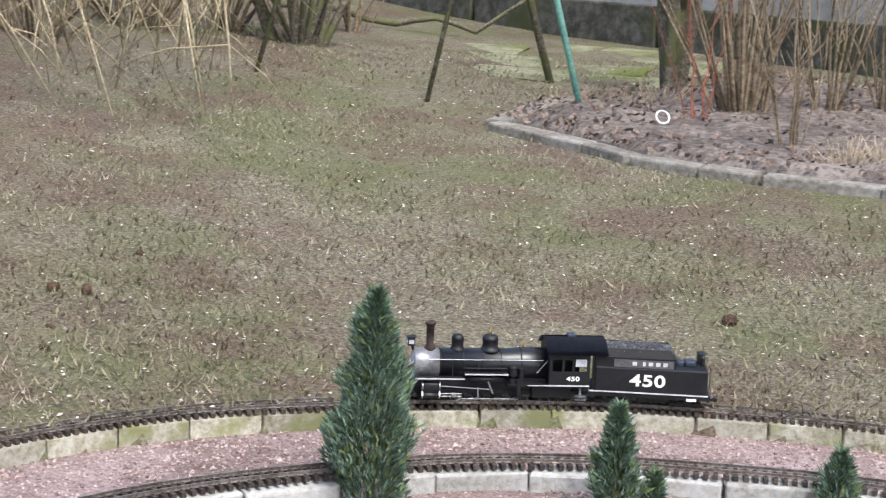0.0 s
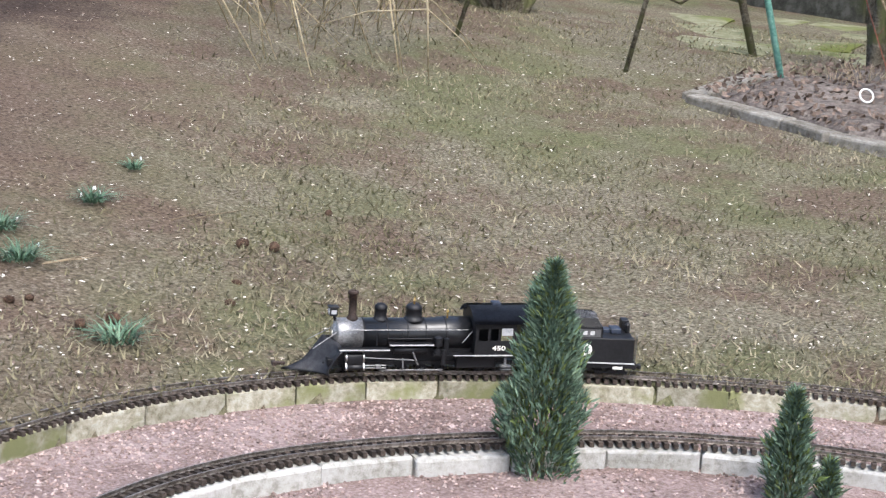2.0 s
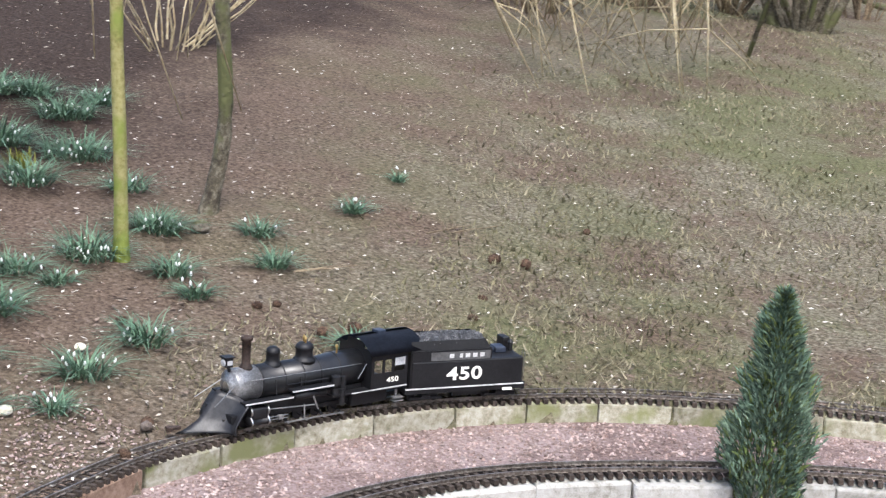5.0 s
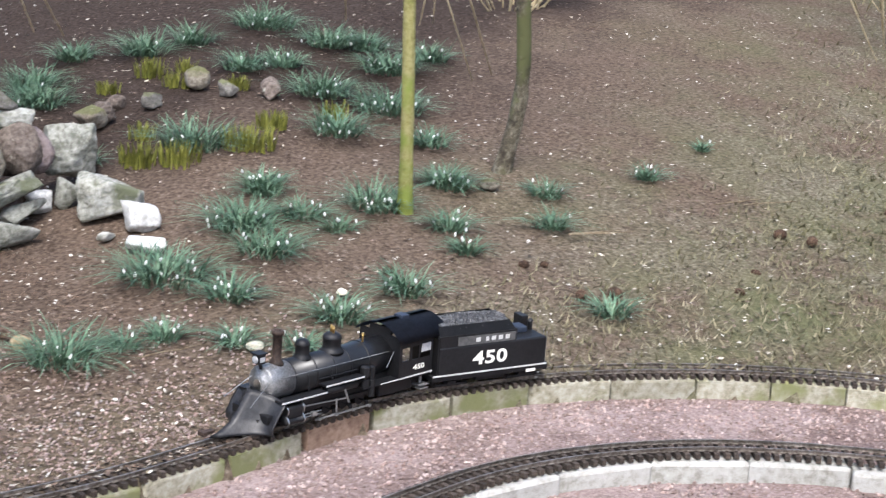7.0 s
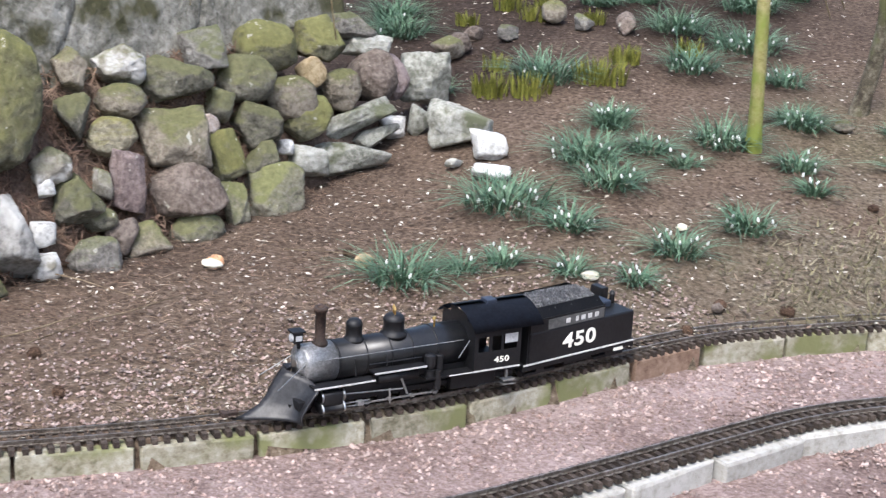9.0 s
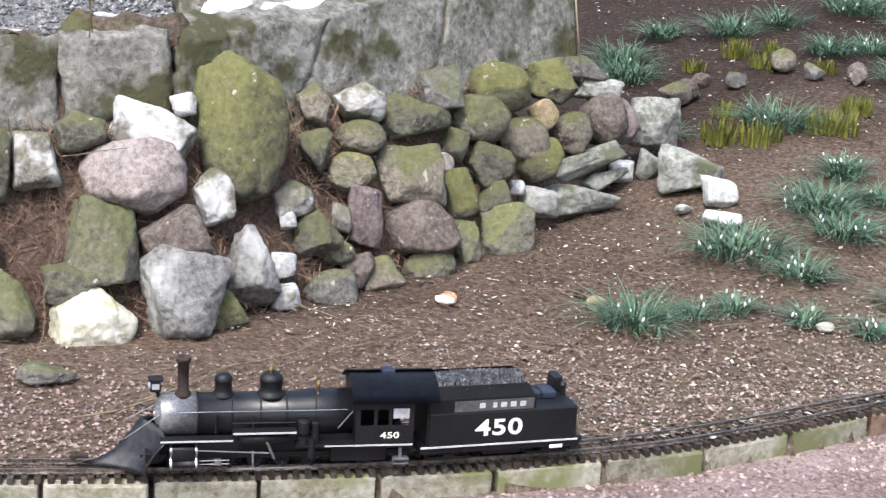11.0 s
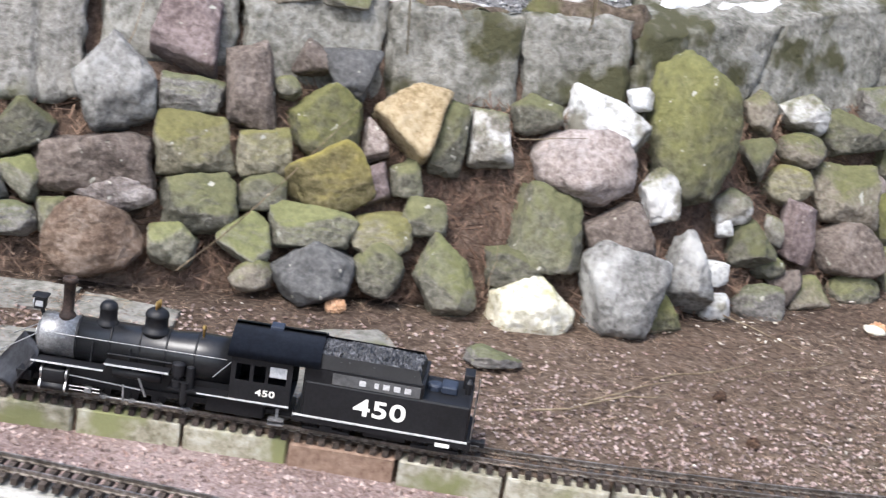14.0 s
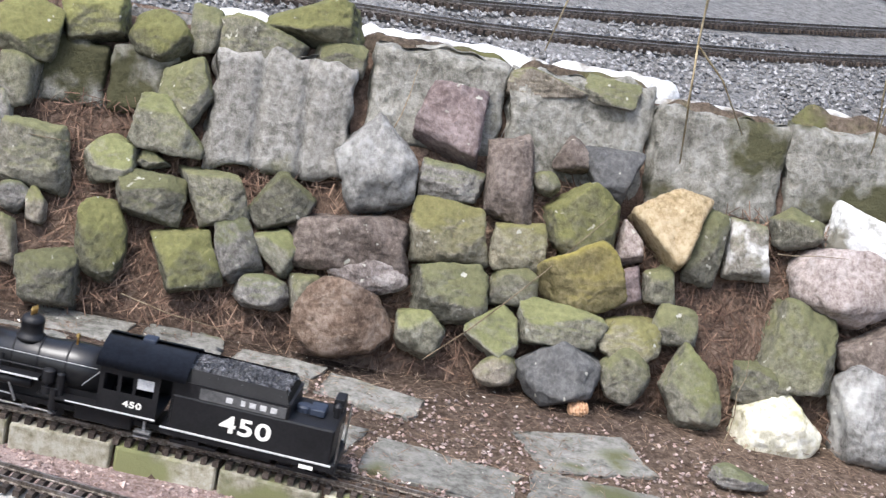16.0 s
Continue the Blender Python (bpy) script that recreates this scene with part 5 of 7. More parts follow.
    def roof(bm):
        k = 12
        rows = []
        for x in (-0.294, -0.125):
            rows.append([bm.verts.new((x, -0.08 + 0.16 * j / k, 0.167 + 0.043 * math.sin(math.pi * (j + 0.4) / (k + 0.8)) ** 0.8)) for j in range(k + 1)])
        for j in range(k):
            bm.faces.new((rows[0][j], rows[1][j], rows[1][j + 1], rows[0][j + 1]))
        bmesh.ops.solidify(bm, geom=bm.faces[:], thickness=0.003)

    one("cab_roof", roof, M["roofsheen"], loco, "black curved cab roof with a blue sheen in its colour", True)
    one("roof_hatch", lambda bm: box(bm, -0.215, -0.19, -0.014, 0.014, 0.208, 0.217, 0.002), M["roofsheen"], loco)
    one("cab_front_wall", lambda bm: (box(bm, -0.135, -0.132, -0.066, 0.066, 0.15, 0.185), box(bm, -0.135, -0.132, -0.035, 0.035, 0.185, 0.2)), M["black"], loco)
    one("step", lambda bm: (box(bm, -0.24, -0.21, 0.05, 0.068, 0.045, 0.049), box(bm, -0.24, -0.21, 0.05, 0.068, 0.028, 0.032), box(bm, -0.228, -0.222, 0.05, 0.054, 0.03, 0.08)), M["smokebox"], loco)
    one("ash_pan", lambda bm: box(bm, -0.2, -0.09, -0.05, 0.05, 0.03, 0.08, 0.004), M["black"], loco)
    return loco


def build_tender():
    tender = thing("locomotive_tender", "black model tender loaded with coal behind the locomotive", "model tender", "garden train")
    one("tank", lambda bm: box(bm, -0.16, 0.148, -0.064, 0.064, 0.07, 0.143, 0.004), M["black"], tender, "black riveted water tank")
    one("frame", lambda bm: (box(bm, -0.163, 0.163, -0.062, 0.062, 0.058, 0.0715), box(bm, -0.17, -0.16, -0.06, 0.06, 0.05, 0.075, 0.002), box(bm, -0.05, 0.03, -0.05, 0.05, 0.03, 0.06, 0.003)), M["black"], tender)
    for sgn in (1, -1):
        one("lining", lambda bm: box(bm, -0.163, 0.163, sgn * 0.0648 - 0.0014, sgn * 0.0648 + 0.0014, 0.0715, 0.0748), M["stripe"], tender, "white lining along the tank foot")

    def flare(bm, vs):
        f = bm.faces.new([bm.verts.new(v) for v in vs])
        bmesh.ops.solidify(bm, geom=[f], thickness=0.002)

    for sgn in (1, -1):
        one("side_board", lambda bm: box(bm, -0.068, 0.148, sgn * 0.061 - 0.0015, sgn * 0.061 + 0.0015, 0.14, 0.17), M["black"], tender)
        one("flared_board", lambda bm: flare(bm, [(-0.068, sgn * 0.061, 0.168), (0.148, sgn * 0.061, 0.168), (0.148, sgn * 0.048, 0.192), (-0.056, sgn * 0.048, 0.192)]), M["black"], tender)
    one("end_board", lambda bm: box(bm, -0.071, -0.066, -0.06, 0.06, 0.14, 0.172), M["black"], tender)
    one("flared_board", lambda bm: flare(bm, [(-0.068, -0.06, 0.168), (-0.068, 0.06, 0.168), (-0.056, 0.048, 0.192), (-0.056, -0.048, 0.192)]), M["black"], tender)
    one("front_plate", lambda bm: box(bm, 0.1485, 0.151, -0.06, 0.06, 0.07, 0.165), M["black"], tender)
    board = one("name_board", lambda bm: box(bm, -0.065, 0.098, 0.0628, 0.0645, 0.144, 0.1655), M["dull"], tender, "grey lettered board")
    for x in (0.042, 0.018, -0.002, -0.022, -0.042):
        one("lettering", lambda bm: box(bm, x - 0.006, x + 0.006 - (0.004 if x == 0.018 else 0), 0.0646, 0.0652, 0.15, 0.1605), M["stripe"], board, "white bar of lettering")
    engine_text("450", 0.004, 0.0645, 0.1065, 0.056, tender, "tender_number")
    rng = random.Random(3)
    verts, faces = [], []
    for i in range(1500):
        x, y = rng.uniform(-0.058, 0.14), rng.uniform(-0.048, 0.048)
        h = 0.179 + 0.02 * (1 - (y / 0.055) ** 2) * (1 - 0.3 * abs(x - 0.04) / 0.1)
        grain(verts, faces, rng, x, y, h, rng.uniform(0.0025, 0.006))
    raw("coal_load", verts, faces, M["coal"], tender, "heap of glinting coal lumps")
    one("coal_bed", lambda bm: box(bm, -0.06, 0.146, -0.05, 0.05, 0.14, 0.174, 0.004), M["coal"], tender)
    one("water_hatch", lambda bm: (box(bm, -0.13, -0.1, -0.02, 0.02, 0.143, 0.158, 0.003), lathe(bm, [(0.016, 0.143), (0.016, 0.152), (0.012, 0.155)], 16, Matrix.Translation((-0.088, 0, 0)))), M["roofsheen"], tender)
    one("tool_box", lambda bm: box(bm, -0.158, -0.138, -0.058, -0.02, 0.143, 0.172, 0.002), M["black"], tender)
    one("rear_lamp", lambda bm: (rod(bm, (-0.15, 0, 0.143), (-0.15, 0, 0.165), 0.006, 12), rod(bm, (-0.15, 0, 0.165), (-0.15, 0, 0.172), 0.008, 12, 0.003)), M["black"], tender)
    for y in (0.05, -0.05):
        one("ladder", lambda bm: (rod(bm, (-0.168, y, 0.07), (-0.168, y, 0.15), 0.0013, 6), rod(bm, (-0.168, y - 0.014, 0.07), (-0.168, y - 0.014, 0.15), 0.0013, 6)), M["steel"], tender)
    one("number_plate", lambda bm: box(bm, -0.132, -0.105, 0.0625, 0.0645, 0.053, 0.0635), M["cream_paint"], tender, "small white plate")
    one("coupler", lambda bm: (box(bm, -0.19, -0.168, -0.006, 0.006, 0.03, 0.046, 0.002), box(bm, -0.196, -0.186, -0.01, 0.01, 0.026, 0.05, 0.003)), M["black"], tender)
    one("drawbar", lambda bm: box(bm, 0.15, 0.2, -0.01, 0.01, 0.05, 0.056), M["black"], tender)
    for cx in (0.1, -0.105):
        truck = one("bogie", lambda bm: box(bm, cx - 0.01, cx + 0.01, -0.043, 0.043, 0.024, 0.06, 0.002), M["black"], tender)
        for sgn in (1, -1):
            one("side_frame", lambda bm: (box(bm, cx - 0.045, cx + 0.045, sgn * 0.046 - 0.003, sgn * 0.046 + 0.003, 0.018, 0.032, 0.002), box(bm, cx - 0.012, cx + 0.012, sgn * 0.046 - 0.004, sgn * 0.046 + 0.004, 0.02, 0.045, 0.002)), M["black"], truck)
        for x in (cx - 0.032, cx + 0.032):
            axle = one("bogie_wheel", lambda bm: (wheel(bm, 0, 0.0225, 0, 0.0205), wheel(bm, 0, -0.0225, 0, 0.0205), rod(bm, (0, -0.045, 0), (0, 0.045, 0), 0.003, 8)), M["black"], truck)
            axle.matrix_basis = pose(x, 0, 0.0205)
            AXLES.append(axle)
    return tender


def settle(train):
    """Sets the bodywork low over small wheels: what lies below the footplate is pressed together, the rest comes down with it."""
    for ob in train.children_recursive:
        if ob.type != "MESH":
            continue
        if ob in AXLES or ob in RODS:
            for v in ob.data.vertices:
                v.co.x, v.co.z = (v.co.x * LOW, v.co.z * LOW) if ob in AXLES else (v.co.x, v.co.z * LOW)
            ob.matrix_basis = Matrix.Translation((ob.matrix_basis.translation.x, 0, ob.matrix_basis.translation.z * LOW))
        elif ob.name.startswith(("cab_number", "tender_number")):
            ob.matrix_basis = Matrix.Translation((0, 0, -0.06 * (1 - LOW))) @ ob.matrix_basis
        else:
            for v in ob.data.vertices:
                v.co.z = v.co.z * LOW if v.co.z < 0.06 else v.co.z - 0.06 * (1 - LOW)


AXLES, RODS, LOW = [], [], 0.5
LOCO = build_locomotive()
TENDER = build_tender()
settle(LOCO)
settle(TENDER)


# ---- plants ----
def conifer(x, y, z, height, width, seed, label):
    rng = random.Random(seed)
    tree = thing("dwarf_conifer", label, "conifer", "young conifers by the track")
    tree.location = (x, y, z)
    one("trunk", lambda bm: lathe(bm, [(0.012, 0), (0.009, height * 0.5), (0.003, height * 0.95)], 8), M["bark"], tree)
    sets = {"needle": ([], []), "needley": ([], [])}
    lumps = [(rng.uniform(0, 6.3), rng.uniform(0.02, 0.95), rng.uniform(0.15, 0.5)) for i in range(44)]
    n = int(16000 * (height / 0.5) ** 1.5 * 0.6)
    for i in range(n):
        u = rng.random() ** 0.85
        a = rng.uniform(0, 2 * math.pi)
        bulge = sum(k * math.exp(-((a - p + math.pi) % (2 * math.pi) - math.pi) ** 2 / 0.12 - (u - q) ** 2 / 0.004) for p, q, k in lumps)
        shape = (1 - u) ** 0.8 * (0.55 + 0.45 * smooth(0, 0.25, u) + 0.1) if u > 0.25 else 0.84 * (0.75 + u)
        edge = width / 2 * max(0.05, shape) * (0.7 + bulge)
        r = edge * (0.4 + 0.66 * rng.random() ** 0.6)
        inner = r < edge * 0.7
        p = Vector((r * math.cos(a), r * math.sin(a), height * u * 0.97))
        out = Vector((math.cos(a), math.sin(a), 0))
        up = (out * rng.uniform(0.15, 0.8) + Vector((rng.gauss(0, 0.25), rng.gauss(0, 0.25), rng.uniform(0.5, 1.2)))).normalized()
        across = up.cross(Vector((rng.gauss(0, 1), rng.gauss(0, 1), rng.gauss(0, 1)))).normalized()
        L, w = rng.uniform(0.012, 0.034), rng.uniform(0.0016, 0.0034)
        verts, faces = sets["needley" if rng.random() < (0.65 if inner else 0.16) else "needle"]
        b = len(verts)
        bend = out * L * 0.2
        verts += [p - across * w * 0.6, p + across * w * 0.6, p + up * L * 0.5 + across * w - bend * 0.2, p + up * L + bend * 0.5, p + up * L * 0.5 - across * w - bend * 0.2]
        faces += [(b, b + 1, b + 2, b + 4), (b + 4, b + 2, b + 3)]
    for key, name in (("needle", "crown"), ("needley", "inner_foliage")):
        raw(name, *sets[key], M[key], tree, "blue-green scaly crown" if key == "needle" else "yellow-green inner foliage")


def clump(x, y, size, flowers=6, kind="leaf", n=105):
    """A tuft of strap leaves with nodding white flowers."""
    rng = random.Random(int(abs(x * 7919 + y * 104729) * 10))
    z = ground_height(x, y) - 0.02
    tuft = thing("snowdrop_clump" if kind == "leaf" else "bulb_shoots", "tuft of grey-green snowdrop leaves with small white flowers in the soil" if kind == "leaf" else "yellow-green daffodil shoots coming out of the soil", "flowers", "spring bulbs on the bank")
    tuft.matrix_basis = pose(x, y, z)
    verts, faces = [], []
    for i in range(int(n * 1.7 * min(1.6, size / 0.13))):
        a, rr = rng.uniform(0, 2 * math.pi), size * 0.52 * rng.random() ** 0.7
        p = Vector((rr * math.cos(a), rr * math.sin(a), 0))
        a += rng.gauss(0, 0.7)
        out = Vector((math.cos(a), math.sin(a), 0))
        L = rng.uniform(0.055, 0.12) * (0.7 if kind == "shoot" else 1) * min(1.2, size / 0.17 + 0.3)
        lean = rng.uniform(0.4, 1.6) * (0.22 if kind == "shoot" else 1)
        w = rng.uniform(0.0015, 0.0028) * (1.5 if kind == "shoot" else 1)
        sidew = Vector((-out.y, out.x, 0)) * w
        b = len(verts)
        for k in range(4):
            u = k / 3
            c = p + out * (L * lean * u * (0.4 + 0.6 * u)) + Vector((0, 0, L * (u * 0.95 - 0.45 * lean * u * u)))
            ww = sidew * (1 - 0.75 * u * u)
            verts += [c - ww, c + ww]
        for k in range(3):
            faces.append((b + 2 * k, b + 2 * k + 1, b + 2 * k + 3, b + 2 * k + 2))
    raw("leaves", verts, faces, M[kind], tuft)
    if flowers:
        for i in range(int(flowers * 0.7 + 0.5)):
            a, rr = rng.uniform(0, 2 * math.pi), size * rng.uniform(0.2, 0.75)
            fx, fy, h = rr * math.cos(a), rr * math.sin(a), rng.uniform(0.02, 0.055)
            fl = new("flower", FLOWER)
            fl.parent = tuft
            fl.matrix_basis = pose(fx, fy, h, rng.uniform(-25, 25), rng.uniform(-25, 25), rng.uniform(0, 360))


def flower_mesh():
    bm = bmesh.new()
    lathe(bm, [(0.001, 0.003), (0.0026, 0.0), (0.0036, -0.005), (0.002, -0.01)], 6)
    me = bpy.data.meshes.new("flower")
    bm.to_mesh(me)
    bm.free()
    me.materials.append(M["petal"])
    return me


FLOWER = flower_mesh()


def trunk(x, y, r, h, lean, mat, label, seed, wig=0.02):
    rng = random.Random(seed)
    tree = thing("tree", label, "tree", "trees on the bank")
    z = ground_height(x, y) - 0.05
    tree.matrix_basis = pose(x, y, z)
    verts, faces, pts, radii = [], [], [], []
    for i in range(26):
        u = i / 25
        pts.append(Vector((lean[0] * u * h + wig * (noise.noise((u * 4, seed, 0)) - noise.noise((0, seed, 0))), lean[1] * u * h + wig * (noise.noise((u * 4, seed, 9)) - noise.noise((0, seed, 9))), u * h)))
        radii.append(r * (1 + 0.45 * math.exp(-u * h / 0.06)) * (1 - 0.35 * u) * (1 + 0.06 * noise.noise((u * 14, seed, 3))))
    tube(verts, faces, pts, radii, 14)
    raw("trunk", verts, faces, mat, tree, "", True)
    verts, faces = [], []
    for i in range(14):
        k = rng.randint(15, 25)
        a, L = rng.uniform(0, 6.28), rng.uniform(0.5, 1.1)
        p0 = pts[k]
        path = [p0 + Vector((math.cos(a), math.sin(a), 0.5)) * L * u + Vector((0, 0, -0.25 * u * u * L)) for u in (0, 0.3, 0.6, 0.85, 1)]
        tube(verts, faces, path, [r * 0.35, r * 0.25, r * 0.16, r * 0.08, r * 0.03], 5)
    raw("crown", verts, faces, mat, tree, "bare branches", True)


def shrub(x, y, n, height, spread, mat, label, seed, thick=0.012, side_twigs=2, category="shrub"):
    rng = random.Random(seed)
    z = ground_height(x, y) - 0.05
    bush = thing("shrub", label, category, "bare shrubs in the garden")
    bush.matrix_basis = pose(x, y, z)
    verts, faces, v2, f2 = [], [], [], []
    for i in range(n):
        a, lean = rng.uniform(0, 2 * math.pi), rng.uniform(0.08, 1.0) * spread
        L, r0 = height * rng.uniform(0.6, 1.1), thick * rng.uniform(0.45, 1.2)
        base = Vector((0.1 * spread * math.cos(a), 0.1 * spread * math.sin(a), 0)) * rng.uniform(0.2, 1.6)
        bend = rng.uniform(-0.2, 0.35)
        pts = []
        for k in range(7):
            u = k / 6
            pts.append(base + Vector((math.cos(a), math.sin(a), 0)) * lean * (u + bend * u * u) + Vector((0.03 * noise.noise((u * 5, i, seed)), 0.03 * noise.noise((u * 5, i, seed + 4)), L * u)))
        tube(verts, faces, pts, [r0 * (1 - 0.75 * k / 6) for k in range(7)], 6)
        for q in range(side_twigs):
            k = rng.randint(2, 5)
            b = rng.uniform(0, 6.28)
            l2 = rng.uniform(0.15, 0.5) * height * 0.6
            tw = [pts[k] + Vector((math.cos(b) * 0.5, math.sin(b) * 0.5, 0.8)) * l2 * u for u in (0, 0.5, 1)]
            tube(v2, f2, tw, [r0 * 0.4, r0 * 0.28, r0 * 0.12], 4)
    tagged(raw("stems", verts, faces, mat, bush, "", True), kind="stuff")
    if v2:
        tagged(raw("twigs", v2, f2, mat, bush, "", True), kind="stuff")


def willow(seed):
    """Yellow twigs of a weeping willow that hang into view over the lawn."""
    rng = random.Random(seed)
    tree = thing("weeping_willow", "weeping willow with bare yellow hanging twigs over the lawn", "tree")
    tree.matrix_basis = pose(-6.7, 15.6, ground_height(-6.7, 15.6) - 0.05)
    verts, faces = [], []
    tube(verts, faces, [Vector((0, 0, 0)), Vector((0.05, 0.05, 1.2)), Vector((0.2, -0.1, 2.2)), Vector((0.4, -0.5, 3.0))], [0.16, 0.12, 0.1, 0.06], 10)
    raw("trunk", verts, faces, M["bark"], tree, "", True)
    verts, faces = [], []
    heads = [Vector((rng.uniform(0.5, 3.0), rng.uniform(-8.0, -4.0), rng.uniform(2.4, 3.4))) for i in range(12)]
    for h in heads:
        tube(verts, faces, [Vector((0.2, -0.1, 2.2)), h * 0.5 + Vector((0.1, 0, 1.6)), h], [0.05, 0.03, 0.012], 6)
    raw("limbs", verts, faces, M["bark"], tree, "", True)
    return tree


def hanging(tree, x, y, z_low, length, dx, dy, seed, fine=1.0):
    """One spray of twigs hanging from a limb, ending a little above the ground."""
    rng = random.Random(seed)
    verts, faces = [], []
    base = tree.location
    low = Vector((x, y, z_low)) - base
    for i in range(3):
        top = low + Vector((dx + rng.gauss(0, 0.35), dy + rng.gauss(0, 0.3), length * rng.uniform(0.8, 1.1)))
        end = low + Vector((rng.gauss(0, 0.12) * i, rng.gauss(0, 0.12) * i, 0.3 * i * rng.random()))
        pts = [top.lerp(end, u) + Vector((0.14 * math.sin(u * 3 + seed), 0.08 * math.cos(u * 4 + seed), 0.3 * u * (1 - u) * length)) for u in (0, 0.25, 0.5, 0.75, 1)]
        tube(verts, faces, pts, [0.0075 * fine, 0.0068 * fine, 0.006 * fine, 0.0045 * fine, 0.0028 * fine], 4)
        for q in range(3):
            p = pts[rng.randint(1, 3)]
            e = p + Vector((rng.gauss(0, 0.24), rng.gauss(0, 0.2), -rng.uniform(0.1, 0.4)))
            tube(verts, faces, [p, p.lerp(e, 0.5) + Vector((0, 0, 0.03)), e], [0.004 * fine, 0.003 * fine, 0.002 * fine], 3)
    raw("twig", verts, faces, M["withy"], tree, "", True)


def pine_cone(x, y, size=0.04, mat="cone", label="brown pine cone lying on the lawn"):
    rng = random.Random(int(abs(x * 331 + y * 717) * 100))
    bm = bmesh.new()
    prof = [(0.1, -1.0), (0.55, -0.8), (0.8, -0.3), (0.75, 0.2), (0.5, 0.7), (0.1, 1.0)]
    lathe(bm, [(r * size * 0.45, h * size * 0.55) for r, h in prof], 8)
    for ring in range(6):
        u = -0.8 + 0.3 * ring
        rr = size * 0.45 * (0.85 - 0.5 * abs(u + 0.1))
        for k in range(7):
            a = 2 * math.pi * (k + 0.5 * (ring % 2)) / 7
            box(bm, -size * 0.09, size * 0.09, -size * 0.06, size * 0.1, -size * 0.03, size * 0.03, 0, Matrix.Rotation(a, 4, "Z") @ Matrix.Translation((0, rr, u * size * 0.55)) @ Matrix.Rotation(0.6, 4, "X"))
    ob = part("pine_cone", bm, M[mat])
    ob.matrix_basis = pose(x, y, ground_height(x, y) + size * 0.3 - 0.02, 90 + rng.uniform(-20, 20), rng.uniform(-20, 20), rng.uniform(0, 360))
    tagged(ob, label, "pine cone", "fallen pine cones")


def dry_stem(a, b, r=0.003):
    r *= 0.6
    rng = random.Random(int(abs(a[0] * 313 + a[1] * 719) * 100))
    a, b = Vector(a), Vector(b)
    verts, faces = [], []
    pts = [a.lerp(b, u) + 0.03 * (b - a).length * Vector((rng.uniform(-1, 1), rng.uniform(-1, 1), rng.uniform(0, 0.3))) for u in (0, 0.2, 0.4, 0.6, 0.8, 1)]
    tube(verts, faces, pts, [r, r, r * 0.9, r * 0.8, r * 0.65, r * 0.4], 5)
    tagged(raw("fallen_twig", verts, faces, M["stem"], None, "", True), "pale dry twig fallen on the ground by the wall", "twig", "fallen twigs")



def pole(name, a, b, r, mat, label, category):
    ob = one(name, lambda bm: rod(bm, a, b, r, 12), mat, None, "", True)
    tagged(ob, label, category, "garden poles and stakes")


def fallen_branch(*pts):
    pts = [Vector(p) for p in pts]
    verts, faces = [], []
    path = [pts[0].lerp(pts[1], u / 4) for u in range(4)] + [pts[1].lerp(pts[2], u / 4) for u in range(5)] + [pts[2] + Vector((0.5, 0.3, 0.4)), pts[2] + Vector((0.7, 0.4, 1.1))]
    for i, p in enumerate(path):
        p.z += 0.04 * math.sin(i * 1.3)
    tube(verts, faces, path, [0.028 - 0.0015 * i for i in range(len(path))], 8)
    tagged(raw("fallen_branch", verts, faces, M["bark"], None, "", True), "long bare branch lying at the end of the lawn", "branch")


def kerb_stones(pts, name, label, width=0.13, height=0.055, length=0.6, mat="bedkerb"):
    kerb = thing(name, label, "kerb", kind="structure")
    n = 0
    for (x0, y0), (x1, y1) in zip(pts, pts[1:]):
        L = math.hypot(x1 - x0, y1 - y0)
        k = max(1, round(L / length))
        for i in range(k):
            u = (i + 0.5) / k
            x, y = x0 + (x1 - x0) * u, y0 + (y1 - y0) * u
            bm = bmesh.new()
            box(bm, -L / k / 2 + 0.006, L / k / 2 - 0.006, -width / 2, width / 2, -0.12, height, 0.012)
            ob = part("kerb_stone", bm, M[mat], kerb)
            dz = ground_height(x1, y1) - ground_height(x0, y0)
            ob.matrix_basis = pose(x, y, ground_height(x, y) - 0.03, 0, -math.degrees(math.atan2(dz, L)), math.degrees(math.atan2(y1 - y0, x1 - x0))) @ pose(0, 0, 0, (n % 3 - 1) * 1.5, 0, (n % 4 - 1.5) * 0.8)
            n += 1


